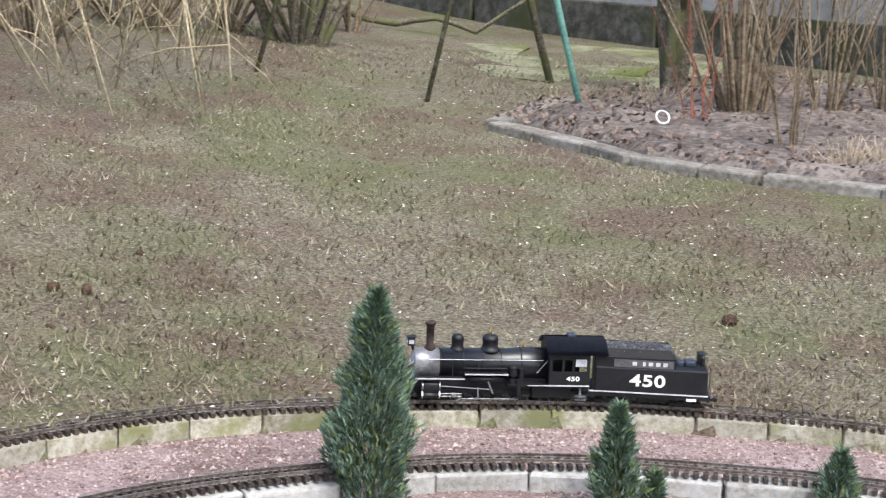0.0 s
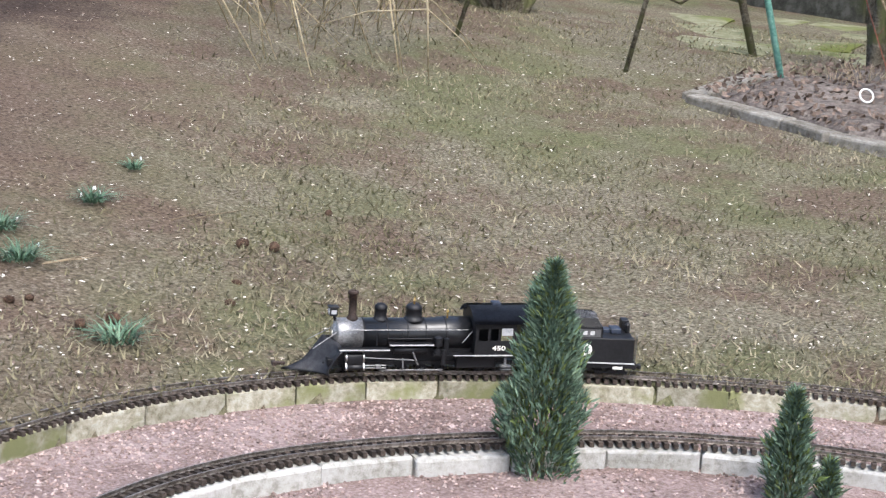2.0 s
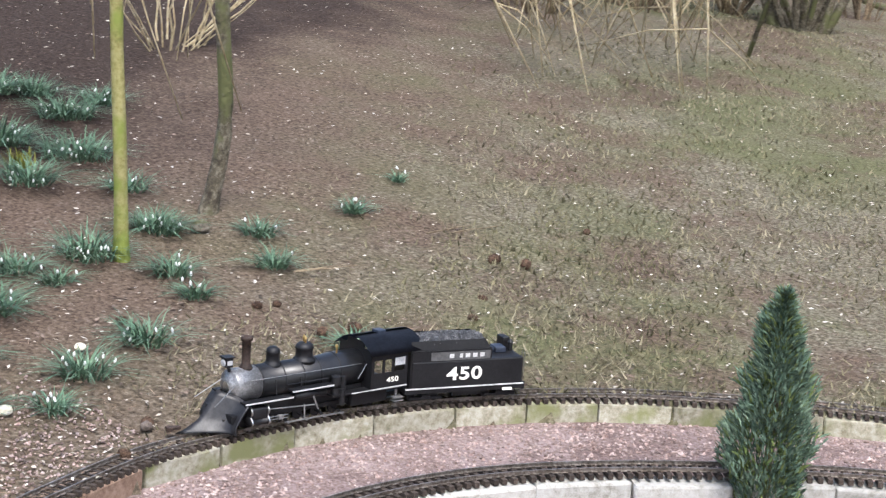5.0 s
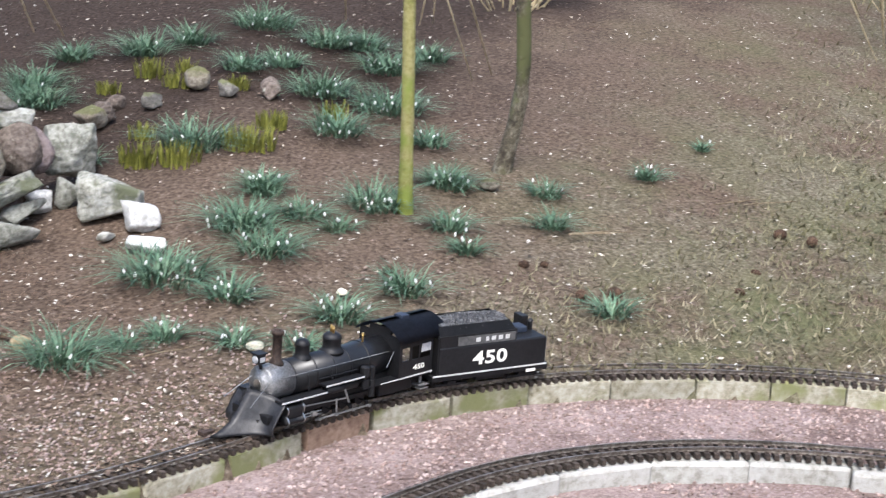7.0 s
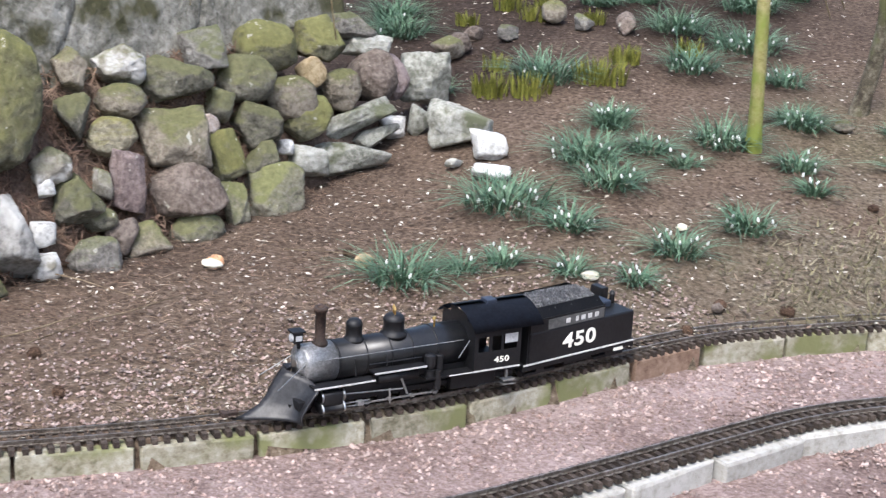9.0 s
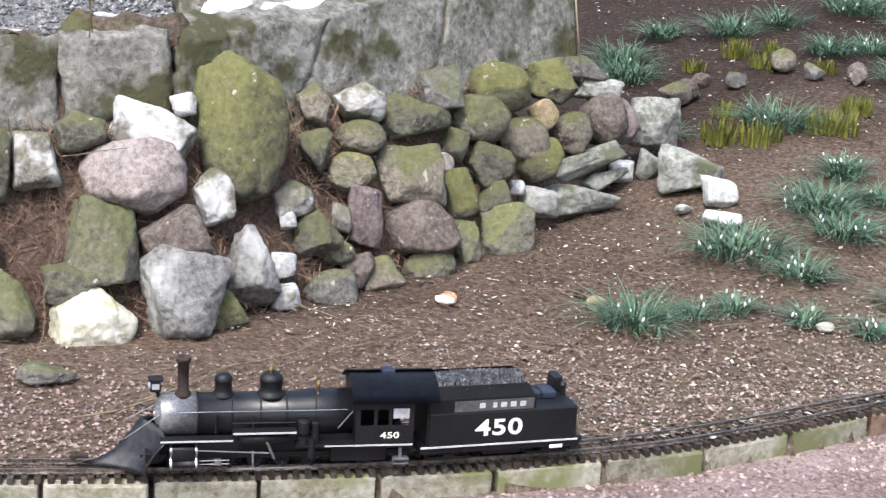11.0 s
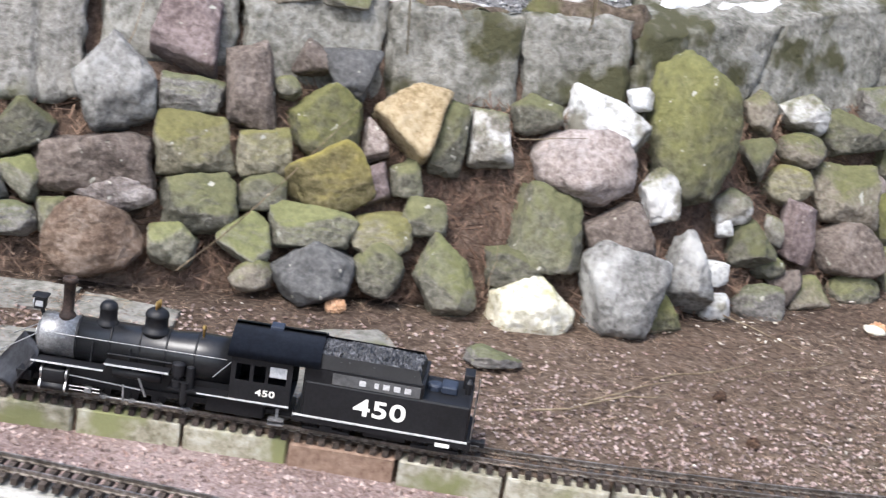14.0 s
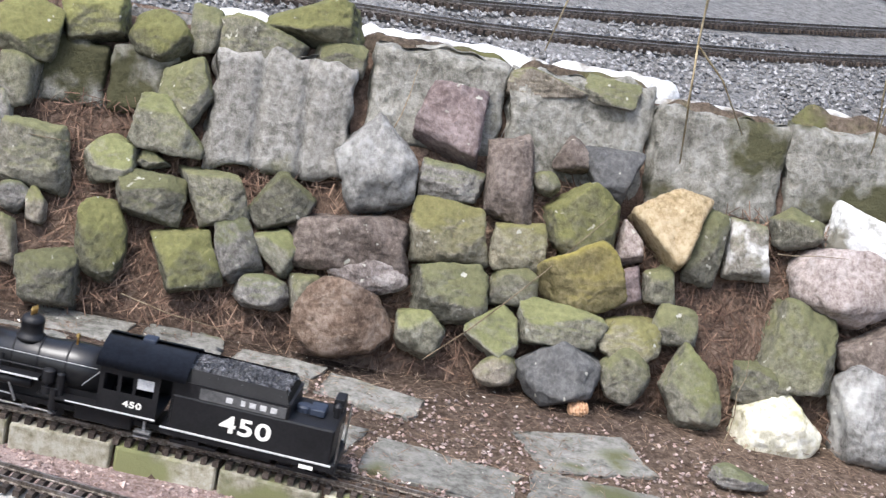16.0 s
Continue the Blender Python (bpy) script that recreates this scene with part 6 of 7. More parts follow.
def bed_kerb(pts):
    kerb_stones(pts, "bed_kerb", "low weathered concrete kerb round the planting bed")
    verts, faces = [], []
    ring = pts[1:] + [(1.4, 8.6), (0.4, 10.3), (-1.4, 10.8)]
    cx, cy = sum(p[0] for p in ring) / len(ring), sum(p[1] for p in ring) / len(ring)
    dense = []
    for (x0, y0), (x1, y1) in zip(ring, ring[1:] + ring[:1]):
        dense += [(x0 + (x1 - x0) * k / 10, y0 + (y1 - y0) * k / 10) for k in range(10)]
    m = 14
    for x, y in dense:
        for j in range(m):
            u = j / (m - 1)
            px, py = x + (cx - x) * u, y + (cy - y) * u
            verts.append((px, py, ground_height(px, py) - 0.03 + 0.08 * min(1, u * 7) + 0.02 * u + 0.025 * noise.noise((px * 5, py * 5, 1)) * min(1, u * 7)))
    for i in range(len(dense)):
        for j in range(m - 1):
            a, b = i * m + j, ((i + 1) % len(dense)) * m + j
            faces.append((a, b, b + 1, a + 1))
    tagged(raw("planting_bed", verts, faces, M["bedsoil"], None, "", True), "planting bed of dark soil with dead leaves", "flower bed", kind="structure")
    rng = random.Random(77)
    verts, faces = [], []
    for i in range(5000):
        x, y = rng.uniform(-2.7, 0.2), rng.uniform(7.2, 10.6)
        w = Vector((rng.gauss(0, 1), rng.gauss(0, 1), rng.gauss(0, 0.5))).normalized()
        v = w.orthogonal().normalized() * rng.uniform(0.007, 0.016)
        c, w = Vector((x, y, ground_height(x, y) + rng.uniform(0.04, 0.075))), w * rng.uniform(0.01, 0.028)
        if not bed_inside(x, y, ring):
            continue
        b = len(verts)
        verts += [c - w, c - v, c + w, c + v]
        faces.append((b, b + 1, b + 2, b + 3))
    tagged(raw("bed_leaves", verts, faces, M["litterb"]), "dead brown leaves in the planting bed", "leaf litter", kind="stuff")


def bed_inside(x, y, ring):
    ok = False
    for (x0, y0), (x1, y1) in zip(ring, ring[1:] + ring[:1]):
        if (y0 > y) != (y1 > y) and x < (x1 - x0) * (y - y0) / (y1 - y0) + x0:
            ok = not ok
    return ok


def back_kerb(pts):
    kerb_stones(pts, "back_kerb", "pale kerb along the path behind the bed", 0.1, 0.08, 0.5)


def far_wall(a, b):
    """Concrete garden wall with a dark plinth, standing behind the garden."""
    wall = thing("wall_north", "grey rendered concrete garden wall with a mossy plinth", "wall", kind="structure")
    d = Vector((b[0] - a[0], b[1] - a[1], 0)).normalized()
    mid = Vector((a[0], a[1], 0)) - d * 9
    length = 40.0
    turn = math.degrees(math.atan2(d.y, d.x))
    bm = bmesh.new()
    box(bm, 0, length, 0, 0.25, -0.6, 3.2, 0.01)
    w = part("wall_panel", bm, M["farwall"], wall)
    w.matrix_basis = pose(mid.x, mid.y, 0.45, 0, 0, turn)
    for k in range(20):
        bm = bmesh.new()
        box(bm, k * 2.0 + 0.02, k * 2.0 + 1.98, -0.07, -0.002, -0.6, 0.3, 0.015)
        w = part("plinth_block", bm, M["plinth"], wall)
        w.matrix_basis = pose(mid.x, mid.y, 0.45, 0, 0, turn)


def paving(ring):
    """Irregular mossy paving stones behind the lawn."""
    pave = thing("paving", "old green mossy stone paving at the end of the lawn", "pavement", kind="structure")
    rng = random.Random(9)
    x0, x1 = min(p[0] for p in ring), max(p[0] for p in ring)
    y0, y1 = min(p[1] for p in ring), max(p[1] for p in ring)
    y = y0
    row = 0
    while y < y1:
        x = x0 + (row % 2) * 0.35
        while x < x1:
            if bed_inside(x, y, ring):
                bm = bmesh.new()
                box(bm, -0.34, 0.34, -0.28, 0.28, -0.08, 0.0, 0.02)
                for v in bm.verts:
                    v.co += Vector((rng.uniform(-0.02, 0.02), rng.uniform(-0.02, 0.02), 0))
                ob = part("paving_stone", bm, M["pave"], pave)
                ob.matrix_basis = pose(x, y, ground_height(x, y) - 0.02 + rng.uniform(-0.008, 0.008), rng.gauss(0, 0.8) + 3.2, rng.gauss(0, 0.8), rng.gauss(0, 4))
            x += 0.71
        y += 0.59
        row += 1


def hose_ring(x, y):
    bm = bmesh.new()
    n, k, R, r = 24, 6, 0.035, 0.005
    vs = [[bm.verts.new(((R + r * math.cos(6.2832 * j / k)) * math.cos(6.2832 * i / n), (R + r * math.cos(6.2832 * j / k)) * math.sin(6.2832 * i / n), r * math.sin(6.2832 * j / k))) for j in range(k)] for i in range(n)]
    for i in range(n):
        for j in range(k):
            bm.faces.new((vs[i][j], vs[(i + 1) % n][j], vs[(i + 1) % n][(j + 1) % k], vs[i][(j + 1) % k]))
    ob = part("plastic_ring", bm, M["rope"], None, "", True)
    ob.matrix_basis = pose(x, y, ground_height(x, y) + 0.105, 60, 15, 30)
    tagged(ob, "white plastic ring lying in the bed", "plastic ring")


def strand(x, y, z, length, dx, seed):
    """A single hanging twig of the tree that overhangs the bank."""
    rng = random.Random(seed)
    verts, faces = [], []
    low = Vector((x, y, z))
    top = low + Vector((dx * 0.3, dx, length))
    pts = [top.lerp(low, u) + Vector((0.02 * math.sin(u * 5), 0.03 * math.sin(u * 4 + seed), -0.16 * abs(dx) * math.sin(math.pi * u) * -1)) for u in (0, 0.2, 0.4, 0.6, 0.8, 1)]
    tube(verts, faces, pts, [0.005, 0.0045, 0.004, 0.0033, 0.0026, 0.0015], 5)
    for q in range(2):
        p = pts[rng.randint(2, 4)]
        e = p + Vector((rng.gauss(0, 0.06), rng.gauss(0, 0.08), -rng.uniform(0.08, 0.25)))
        tube(verts, faces, [p, p.lerp(e, 0.5) + Vector((0, 0, 0.02)), e], [0.0025, 0.002, 0.001], 4)
    raw("twig", verts, faces, M["withy"], STRANDS, "", True)


def limb_mesh():
    verts, faces = [], []
    tube(verts, faces, [Vector((-7.5, 3.4, 0.3)), Vector((-7.0, 3.0, 2.0)), Vector((-5.5, 2.2, 2.9)), Vector((-3.6, 1.0, 2.7)), Vector((-3.2, -0.6, 2.5))], [0.14, 0.12, 0.08, 0.04, 0.015], 10)
    return verts, faces


STRANDS = thing("overhanging_tree", "bare pale twigs hanging from a tree beyond view", "tree")
raw("limb", *limb_mesh(), M["bark"], STRANDS, "", True)


clump(-3.09, 2.76, 0.18, 10)
clump(-2.89, 2.72, 0.14, 10)
clump(-3.29, 2.95, 0.10, 6)
clump(-3.08, 2.96, 0.10, 6)
clump(-3.06, 3.21, 0.15, 14)
clump(-3.15, 3.54, 0.11, 10)
clump(-2.52, 2.94, 0.12, 8)
clump(-2.44, 2.67, 0.11, 12)
clump(-2.68, 3.27, 0.07, 6)
clump(-2.95, 3.80, 0.09, 6)
clump(-2.90, 2.40, 0.21, 14)
clump(-2.68, 2.48, 0.10, 10)
clump(-2.56, 1.95, 0.15, 6)
clump(-3.78, 2.99, 0.20, 4)
clump(-4.05, 3.66, 0.18, 8)
clump(-4.20, 4.07, 0.19, 14)
clump(-3.81, 3.79, 0.22, 16)
clump(-3.67, 3.48, 0.15, 10)
clump(-4.83, 3.36, 0.17, 2)
clump(-4.87, 3.92, 0.23, 4)
clump(-4.64, 2.84, 0.18, 2)
clump(-4.85, 2.92, 0.17, 2)
clump(-4.41, 3.54, 0.13, 3)
clump(-4.82, 3.56, 0.13, 3)
clump(-4.57, 4.03, 0.16, 6)
clump(-3.47, 3.72, 0.11, 8)
clump(-2.84, 3.33, 0.10, 9)
clump(-2.95, 3.00, 0.07, 5)
clump(-4.39, 3.71, 0.11, 4)
clump(-3.93, 2.67, 0.09, 2)
clump(-5.03, 3.16, 0.13, 1)
clump(-2.19, 3.40, 0.09, 0)
clump(-2.74, 3.64, 0.09, 2)
clump(-4.28, 4.31, 0.13, 8)
clump(-4.48, 4.15, 0.13, 6)
clump(-3.76, 2.78, 0.14, 0, "shoot", 60)
clump(-3.66, 2.87, 0.14, 0, "shoot", 60)
clump(-3.66, 3.12, 0.17, 0, "shoot", 60)
clump(-3.80, 3.29, 0.11, 0, "shoot", 60)
clump(-3.98, 2.90, 0.09, 0, "shoot", 60)
clump(-4.56, 3.24, 0.12, 0, "shoot", 60)
clump(-4.38, 3.25, 0.10, 0, "shoot", 60)
clump(-4.52, 3.05, 0.08, 0, "shoot", 60)
clump(-4.22, 3.41, 0.08, 0, "shoot", 60)
clump(-3.82, 3.56, 0.10, 0, "shoot", 60)
clump(-4.51, 3.36, 0.08, 0, "shoot", 60)
clump(-2.55, 2.22, 0.07, 5)
clump(-2.43, 2.35, 0.07, 6)
clump(-2.33, 2.48, 0.07, 6)
clump(-2.56, 2.11, 0.06, 3)
clump(-3.34, 2.98, 0.09, 6)
clump(-3.12, 3.54, 0.11, 6)
clump(-2.95, 4.24, 0.07, 6)
clump(-3.10, 4.65, 0.04, 3)
pine_cone(-2.42, 4.32, 0.04)
pine_cone(-2.34, 4.38, 0.04)
pine_cone(-0.49, 5.28, 0.05)
pine_cone(-2.31, 3.39, 0.035)
pine_cone(-2.15, 2.61, 0.035)
pine_cone(-2.65, 2.97, 0.03)
pine_cone(-2.52, 3.43, 0.025)
pine_cone(-2.15, 3.86, 0.03)
pine_cone(-2.80, 1.90, 0.03)
pine_cone(-2.08, 2.76, 0.035)
pine_cone(-2.06, 2.46, 0.03)
pine_cone(-2.34, 0.99, 0.03)
pine_cone(-2.28, 3.49, 0.04)
pine_cone(-2.54, 3.37, 0.03)
pine_cone(-2.43, 4.86, 0.03)
pine_cone(-2.11, 0.99, 0.03)
pine_cone(-2.23, 4.01, 0.03)
pine_cone(-2.68, 0.19, 0.045, "orange", "pale orange-brown open pine cone on the soil")
pine_cone(-2.83, 1.55, 0.045, "orange", "pale orange-brown open pine cone on the soil")
trunk(-3.19, 3.80, 0.026, 2.4, (0.060, 0.020), M["bark"], "slender young tree with grey-brown mossy bark on the bank", 3, 0.05)
trunk(-3.00, 3.278, 0.021, 2.4, (-0.040, -0.020), M["ybark"], "slender yellow-green barked young tree on the bank", 5, 0.02)
conifer(-0.977, 3.447, -0.085, 0.523, 0.276, 1, "tall narrow blue-green dwarf conifer beside the inner track")
conifer(-0.431, 3.635, -0.085, 0.266, 0.147, 2, "small blue-green conifer beside the inner track")
conifer(0.061, 3.863, -0.085, 0.166, 0.129, 3, "tiny blue-green conifer beside the inner track")
conifer(-0.349, 3.692, -0.085, 0.096, 0.067, 4, "low conifer seedling beside the inner track")
shrub(-1.21, 9.07, 34, 1.6, 0.75, M["stem"], "bare multi-stemmed brown shrub in the kerbed bed", 31, 0.013, 3)
shrub(-1.74, 9.67, 9, 1.8, 0.22, M["bark"], "thick-stemmed bare shrub in the bed", 32, 0.05, 2)
shrub(-1.36, 8.70, 6, 0.8, 0.35, M["redstem"], "thin red-stemmed shoots in the bed", 33, 0.006, 1)
shrub(-0.77, 8.09, 8, 1.1, 0.3, M["stem"], "thin bare sapling in the bed", 34, 0.008, 3)
shrub(-0.50, 9.47, 20, 0.9, 0.35, M["stem"], "twiggy bare shrub by the kerb", 35, 0.007, 3)
shrub(-4.20, 9.87, 20, 1.6, 1.0, M["bark"], "old multi-stemmed bare shrub behind the lawn", 36, 0.04, 2)
shrub(-4.84, 9.00, 40, 1.2, 1.4, M["stem"], "tangle of bare brown shrub stems", 37, 0.012, 3)
shrub(-4.88, 7.92, 30, 1.2, 1.2, M["stem"], "tangle of bare brown shrub stems", 38, 0.012, 3)
shrub(-0.47, 7.87, 70, 0.22, 0.16, M["straw"], "tuft of dry straw-coloured grass in the bed", 39, 0.004, 0)
shrub(-0.34, 8.01, 60, 0.2, 0.15, M["straw"], "tuft of dry straw-coloured grass in the bed", 40, 0.004, 0)
shrub(-1.66, 9.12, 50, 0.2, 0.16, M["straw"], "tuft of dry pale grass in the bed", 41, 0.004, 0)
shrub(-1.82, 9.02, 30, 0.15, 0.14, M["straw"], "tuft of dry pale grass in the bed", 42, 0.004, 0)
shrub(-4.41, 11.16, 16, 1.3, 0.8, M["stem"], "tangle of bare brown shrub stems", 44, 0.012, 3)
shrub(-4.71, 9.84, 18, 1.2, 0.9, M["stem"], "tangle of bare brown shrub stems", 45, 0.012, 3)
shrub(-4.43, 13.98, 14, 1.1, 0.7, M["stem"], "thin bare shrub before the garden wall", 46, 0.01, 3)
shrub(-0.79, 9.30, 14, 1.3, 0.5, M["stem"], "bare multi-stemmed brown shrub in the kerbed bed", 47, 0.01, 3)
shrub(-4.87, 5.19, 22, 0.9, 0.9, M["withy"], "arching yellow bare twigs on the bank", 43, 0.006, 3)
pole("green_pole", (-2.067, 8.984, 0.273), (-2.774, 9.168, 2.496), 0.018, M["green_paint"], "green painted metal pole of a garden swing", "pole")
pole("wooden_stake", (-2.538, 9.926, 0.341), (-3.295, 10.089, 2.549), 0.024, M["bark"], "dark leaning wooden pole behind the lawn", "stake")
pole("wooden_stake", (-2.876, 8.698, 0.292), (-2.602, 9.247, 2.550), 0.014, M["bark"], "leaning pale wooden stake in the lawn", "stake")
pole("wooden_stake", (-3.811, 8.472, 0.402), (-3.445, 9.051, 2.639), 0.013, M["bark"], "leaning brown wooden stake in the lawn", "stake")
fallen_branch((-5.04, 11.35, 0.65), (-4.31, 11.77, 0.57), (-3.75, 11.95, 0.53))
bed_kerb([(-2.08, 9.24), (-2.28, 8.93), (-2.31, 8.22), (-1.72, 7.93), (-1.45, 7.73), (-1.11, 7.65), (-0.81, 7.60), (-0.26, 7.56), (0.94, 7.01)])
back_kerb([(-1.61, 9.75), (-1.11, 9.70), (-0.66, 9.54)])
far_wall((-3.36, 12.96), (-0.74, 11.60))
paving([(-3.90, 10.45), (-3.75, 12.20), (-2.40, 12.10), (-1.60, 11.4), (-0.5, 11.0), (-0.5, 10.1), (-1.9, 10.0), (-2.15, 9.6), (-2.77, 9.80)])
hose_ring(-1.47, 8.36)
tree = willow(50)
hanging(tree, -3.41, 6.24, 0.40, 1.3, -0.3, -0.02, 60, 1.05)
hanging(tree, -3.73, 6.27, 0.46, 1.0, 0.35, -0.14, 61, 1.05)
hanging(tree, -3.68, 7.54, 0.47, 1.0, -0.1, 0.01, 62, 1.05)
hanging(tree, -3.24, 6.88, 0.39, 1.2, -0.4, -0.02, 63, 1.05)
hanging(tree, -3.83, 6.61, 0.48, 1.0, 0.1, -0.02, 64, 1.05)
hanging(tree, -3.64, 6.70, 0.45, 0.9, 0, -0.05, 65, 1.05)
hanging(tree, -4.17, 6.85, 0.55, 0.9, 0.1, -0.09, 66, 1.05)
hanging(tree, -4.06, 7.89, 0.54, 0.8, 0, 0.04, 67, 1.05)
hanging(tree, -4.13, 6.61, 0.54, 1.0, -0.3, -0.06, 68, 1.05)
hanging(tree, -3.81, 7.34, 0.49, 0.9, 0.0, -0.07, 69, 1.05)
hanging(tree, -4.00, 7.45, 0.52, 0.8, 0.1, 0.04, 70, 1.05)
hanging(tree, -4.16, 7.29, 0.55, 0.8, -0.1, 0.01, 71, 1.05)
hanging(tree, -4.37, 7.36, 0.59, 0.8, 0.2, -0.11, 72, 1.05)
hanging(tree, -4.34, 8.58, 0.60, 0.7, -0.1, 0.00, 73, 1.05)
hanging(tree, -4.61, 7.27, 0.63, 0.7, 0, -0.09, 74, 1.05)
hanging(tree, -4.47, 7.95, 0.61, 0.8, 0.1, 0.09, 75, 1.05)
hanging(tree, -3.26, 6.95, 0.39, 1.1, -0.3, 0.11, 76, 1.05)
hanging(tree, -3.77, 7.70, 0.49, 0.8, 0.1, -0.00, 77, 1.05)
strand(-2.10, 2.84, 0.73, 1.0, -0.35, 78)
strand(-2.12, 1.71, 0.85, 1.0, -0.6, 79)
strand(-2.17, 2.44, 0.86, 0.8, -0.1, 80)
strand(-2.04, 2.62, 0.87, 0.8, -0.1, 81)
strand(-2.36, 1.70, 0.64, 1.0, -0.25, 82)
strand(-2.32, 1.35, 0.73, 1.2, 0.05, 83)
strand(-2.48, 0.24, 0.62, 1.2, 0, 84)
strand(-2.45, 0.58, 0.73, 1.0, 0, 85)
strand(-2.43, 0.57, 0.72, 1.2, 0.05, 86)
strand(-2.77, -0.04, 0.74, 0.9, 0.1, 87)
strand(-2.43, 1.84, 0.81, 0.8, -0.5, 88)
strand(-2.98, 3.53, 0.54, 1.2, -0.6, 89)
dry_stem((-2.89, 1.10, -0.001), (-2.55, 1.33, -0.002), 0.003)
dry_stem((-2.39, 0.85, -0.005), (-2.52, 1.14, -0.004), 0.004)
dry_stem((-2.65, 3.64, 0.129), (-2.61, 3.82, 0.132), 0.004)
dry_stem((-2.67, 4.28, 0.159), (-2.65, 4.48, 0.164), 0.005)
dry_stem((-2.38, 0.97, -0.003), (-2.60, 1.41, -0.002), 0.003)
dry_stem((-2.45, 2.09, 0.017), (-2.44, 2.27, 0.033), 0.003)
dry_stem((-2.17, 0.54, -0.002), (-2.32, 0.89, -0.001), 0.004)
dry_stem((-2.87, 1.75, 0.002), (-2.74, 1.91, 0.010), 0.0025)
dry_stem((-2.63, 4.37, 0.158), (-2.60, 4.62, 0.161), 0.004)
dry_stem((-2.65, 3.63, 0.129), (-2.58, 3.85, 0.128), 0.004)
dry_stem((-2.25, 0.67, -0.004), (-2.39, 0.90, -0.003), 0.004)
dry_stem((-2.33, -0.29, -0.000), (-2.44, -0.20, -0.001), 0.002)
dry_stem((-2.67, -0.16, 0.045), (-2.86, 0.22, 0.403), 0.0025)
dry_stem((-2.68, -0.84, 0.071), (-2.64, -0.54, 0.034), 0.0025)
dry_stem((-2.84, -1.16, 0.345), (-2.82, -0.98, 0.344), 0.0025)
dry_stem((-2.63, 0.51, -0.030), (-2.72, 0.55, 0.167), 0.0025)
dry_stem((-2.86, 0.59, 0.371), (-2.85, 0.74, 0.394), 0.0025)
dry_stem((-2.92, -0.31, 0.484), (-2.98, -0.28, 0.624), 0.0025)


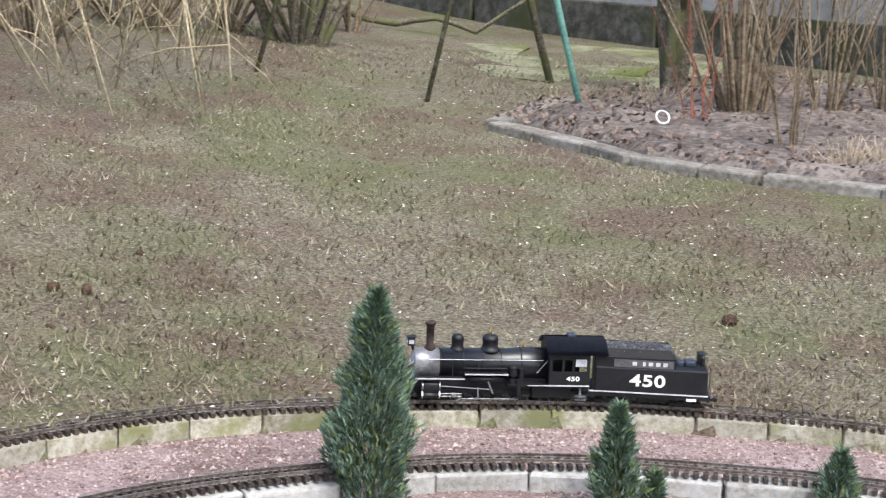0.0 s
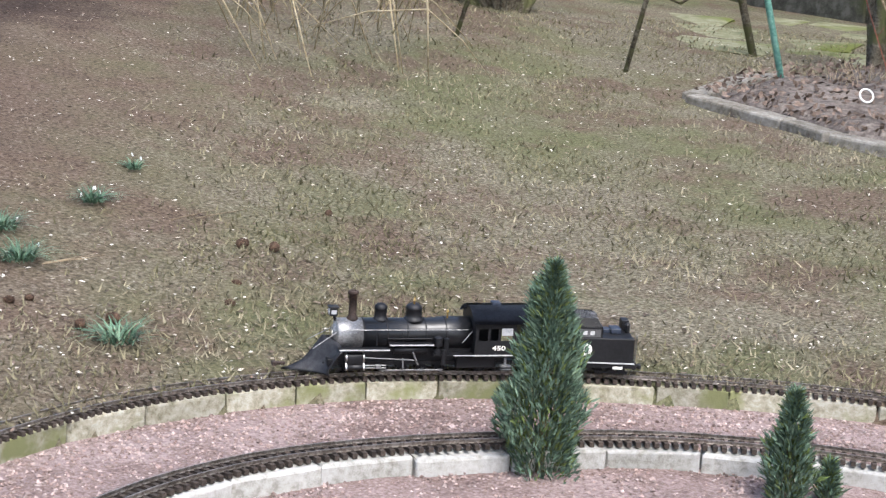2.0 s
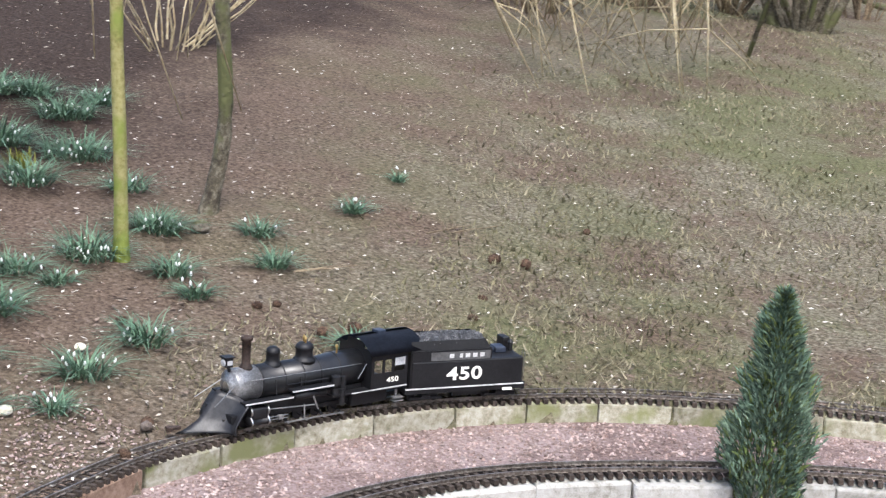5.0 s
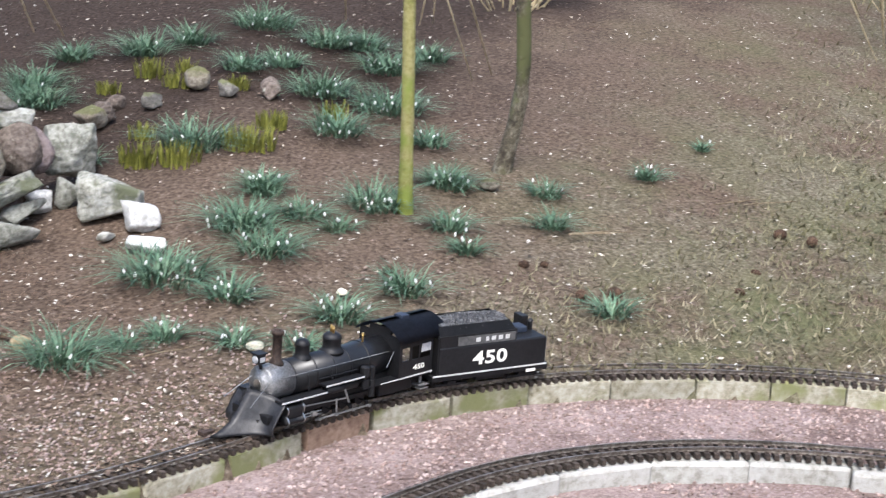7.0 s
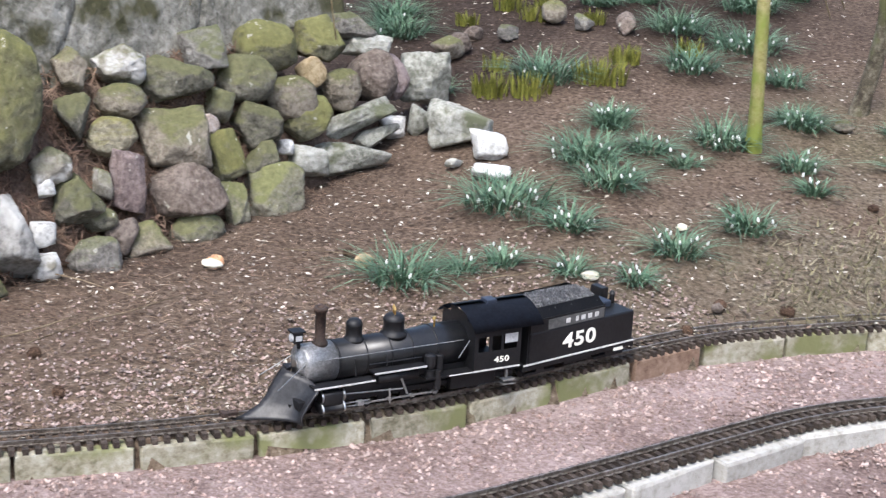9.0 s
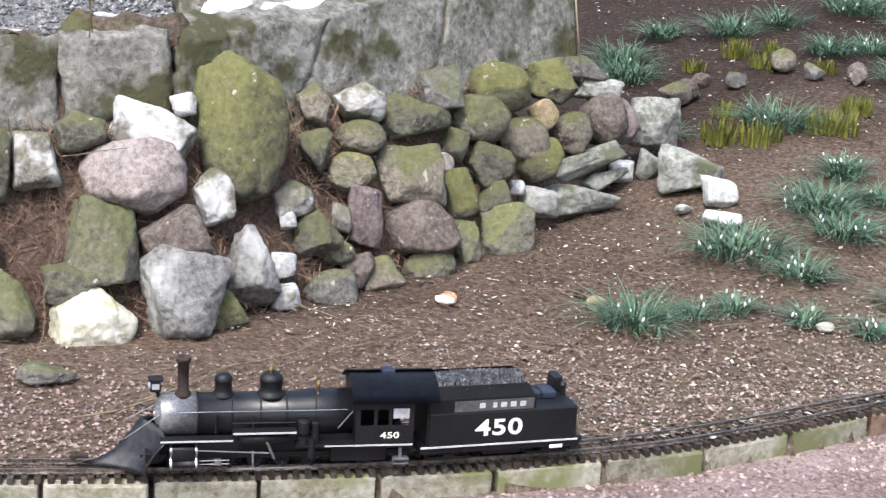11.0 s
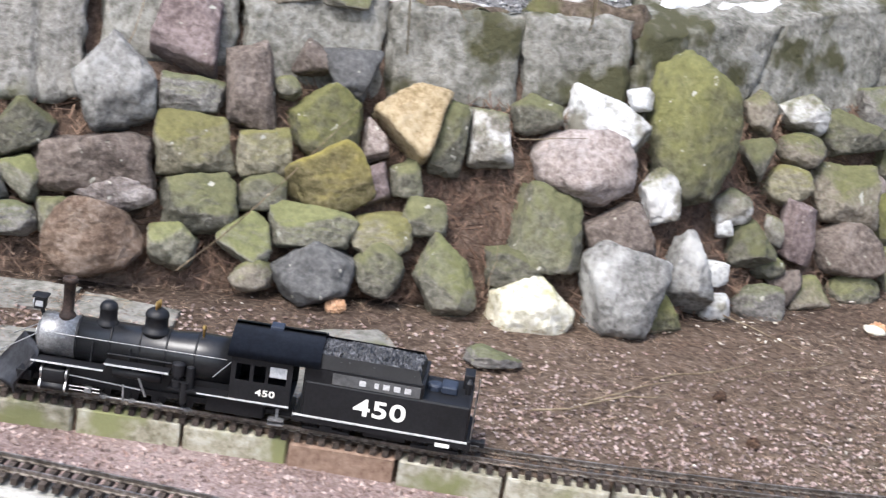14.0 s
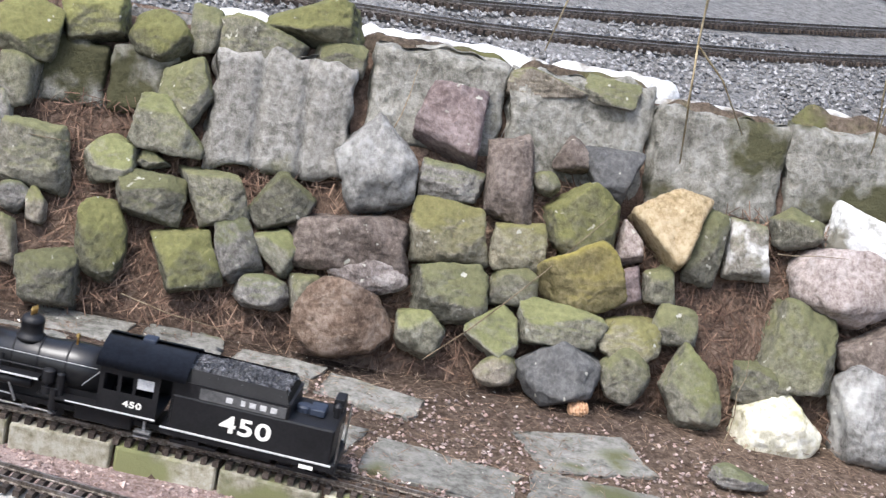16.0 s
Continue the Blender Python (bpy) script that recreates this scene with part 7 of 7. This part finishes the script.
# ---- loose litter on lawn and soil ----
def scatter():
    rng = random.Random(21)
    sets = {"litter": ([], []), "litterb": ([], []), "twig": ([], []), "blade": ([], [])}

    def spot():
        """A place on the ground in view, denser near the track."""
        while True:
            a = radians(rng.uniform(66, 190))
            r = 1.6 + 8.5 * rng.random() ** 1.5
            x, y = -0.3 + r * math.cos(a), 1.5 + r * math.sin(a)
            if y < 1.7 and x < wall_base(y) - 0.02:
                continue
            if not inside(x, y):
                return x, y, ground_height(x, y) - 0.016, r

    def strip():
        """Soil between the outer track and the stone wall."""
        while True:
            y = rng.uniform(-1.4, 2.2)
            s = rng.uniform(-3.6, -1.9)
            if s > wall_base(y) - 0.05 and not inside(s - 0.09, y) and not inside(s, y):
                return s, y, ground_height(s, y) - 0.016, 2.4

    def flake(key, x, y, z, L, w, lift=0.3):
        verts, faces = sets[key]
        a = rng.uniform(0, 6.28)
        u = Vector((math.cos(a), math.sin(a), rng.uniform(-lift, lift)))
        v = Vector((-math.sin(a), math.cos(a), rng.uniform(-lift, lift)))
        c = Vector((x, y, z + 0.35 * lift * L + 0.002))
        b = len(verts)
        verts += [c - u * L / 2, c - v * w / 2 + Vector((0, 0, w * 0.2)), c + u * L / 2, c + v * w / 2]
        faces.append((b, b + 1, b + 2, b + 3))

    for i in range(8500):
        x, y, z, r = spot()
        k = 0.75 + r * 0.05
        flake("litter", x, y, z, rng.uniform(0.007, 0.024) * k, rng.uniform(0.004, 0.011) * k)
    for i in range(14000):
        x, y, z, r = spot()
        flake("litterb", x, y, z, rng.uniform(0.008, 0.026), rng.uniform(0.004, 0.012))
    for i in range(2500):
        x, y, z, r = strip()
        flake("litterb", x, y, z, rng.uniform(0.005, 0.016), rng.uniform(0.003, 0.008))
    for i in range(600):
        x, y, z, r = strip()
        flake("litter", x, y, z, rng.uniform(0.004, 0.011), rng.uniform(0.002, 0.006))
    for i in range(17000):
        x, y, z, r = strip() if i % 2 else spot()
        flake("twig", x, y, z, rng.uniform(0.02, 0.065), rng.uniform(0.0008, 0.0018), 0.12)
    verts, faces = sets["blade"]
    for i in range(130000):
        x, y, z, r = spot()
        soil = -x - 0.55 * y
        if rng.random() < smooth(-0.3, 0.9, soil + 0.5 * noise.noise((x * 1.5, y * 1.5, 5))):
            continue
        if noise.noise((x * 1.1, y * 1.1, 2)) + rng.gauss(0, 0.25) < -0.2:
            continue
        a = rng.uniform(0, 6.28)
        h, w = rng.uniform(0.008, 0.03), rng.uniform(0.0012, 0.003) * (1 + 0.12 * r)
        lx, ly = rng.gauss(0, 0.015), rng.gauss(0, 0.015)
        b = len(verts)
        verts += [(x - w * math.cos(a), y - w * math.sin(a), z), (x + w * math.cos(a), y + w * math.sin(a), z), (x + lx, y + ly, z + h)]
        faces.append((b, b + 1, b + 2))
    names = {"litter": ("pale_litter", "pale wood chips and leaf scraps on the ground"), "litterb": ("brown_litter", "brown dead leaves on the ground"), "twig": ("fallen_needles", "fallen pine needles and thin twigs"), "blade": ("grass", "short sparse winter grass")}
    for key, (name, label) in names.items():
        tagged(raw(name, *sets[key], M[key]), label, "grass" if key == "blade" else "leaf litter", kind="stuff")


scatter()


# ---- everything that moves ----
def on_track(s, half):
    a, _ = OUTER.at(s - half)
    b, _ = OUTER.at(s + half)
    d = (b - a).normalized()
    mid = (a + b) / 2
    return Matrix.Translation((mid.x, mid.y, RAIL_TOP)) @ Matrix.Rotation(math.atan2(d.y, d.x), 4, "Z")


def run_distance(t):
    ts = [k for k, _ in RUN]
    i = max(0, min(len(RUN) - 2, next((j for j in range(len(ts) - 1) if ts[j + 1] >= t), len(RUN) - 2)))

    def speed(j):
        a, b = RUN[max(j - 1, 0)], RUN[min(j + 1, len(RUN) - 1)]
        return (b[1] - a[1]) / (b[0] - a[0])

    (t0, s0), (t1, s1) = RUN[i], RUN[i + 1]
    h, u = t1 - t0, (t - t0) / (t1 - t0)
    return s0 * (1 + 2 * u) * (1 - u) ** 2 + h * speed(i) * u * (1 - u) ** 2 + s1 * u * u * (3 - 2 * u) + h * speed(i + 1) * u * u * (u - 1)


RUN = [(0, 2.875), (3.5, 4.095), (6, 4.85), (7, 5.175), (9.5, 6.11), (10.2, 6.37), (12.5, 7.245), (13, 7.43), (14, 7.785), (15, 8.15), (16, 8.515)]


def motions():
    ticks = [i * 0.1 for i in range(161)]
    walk(TENDER, [(t, on_track(run_distance(t), 0.1)) for t in ticks])
    walk(LOCO, [(t, on_track(run_distance(t) + 0.42, 0.13)) for t in ticks])
    start = run_distance(0)
    for ob in AXLES:
        home = ob.matrix_basis.copy()
        r = LOW * (0.0205 if ob.name.startswith("bogie") else 0.025)
        walk(ob, [(t, home @ Matrix.Rotation((run_distance(t) - start) / r, 4, "Y")) for t in ticks])
    for ob in RODS:
        rows = []
        for t in ticks:
            a = (run_distance(t) - start) / (0.025 * LOW)
            rows.append((t, pose(0.008 * math.cos(a), 0, 0.025 * LOW - 0.008 * math.sin(a))))
        walk(ob, rows)


motions()
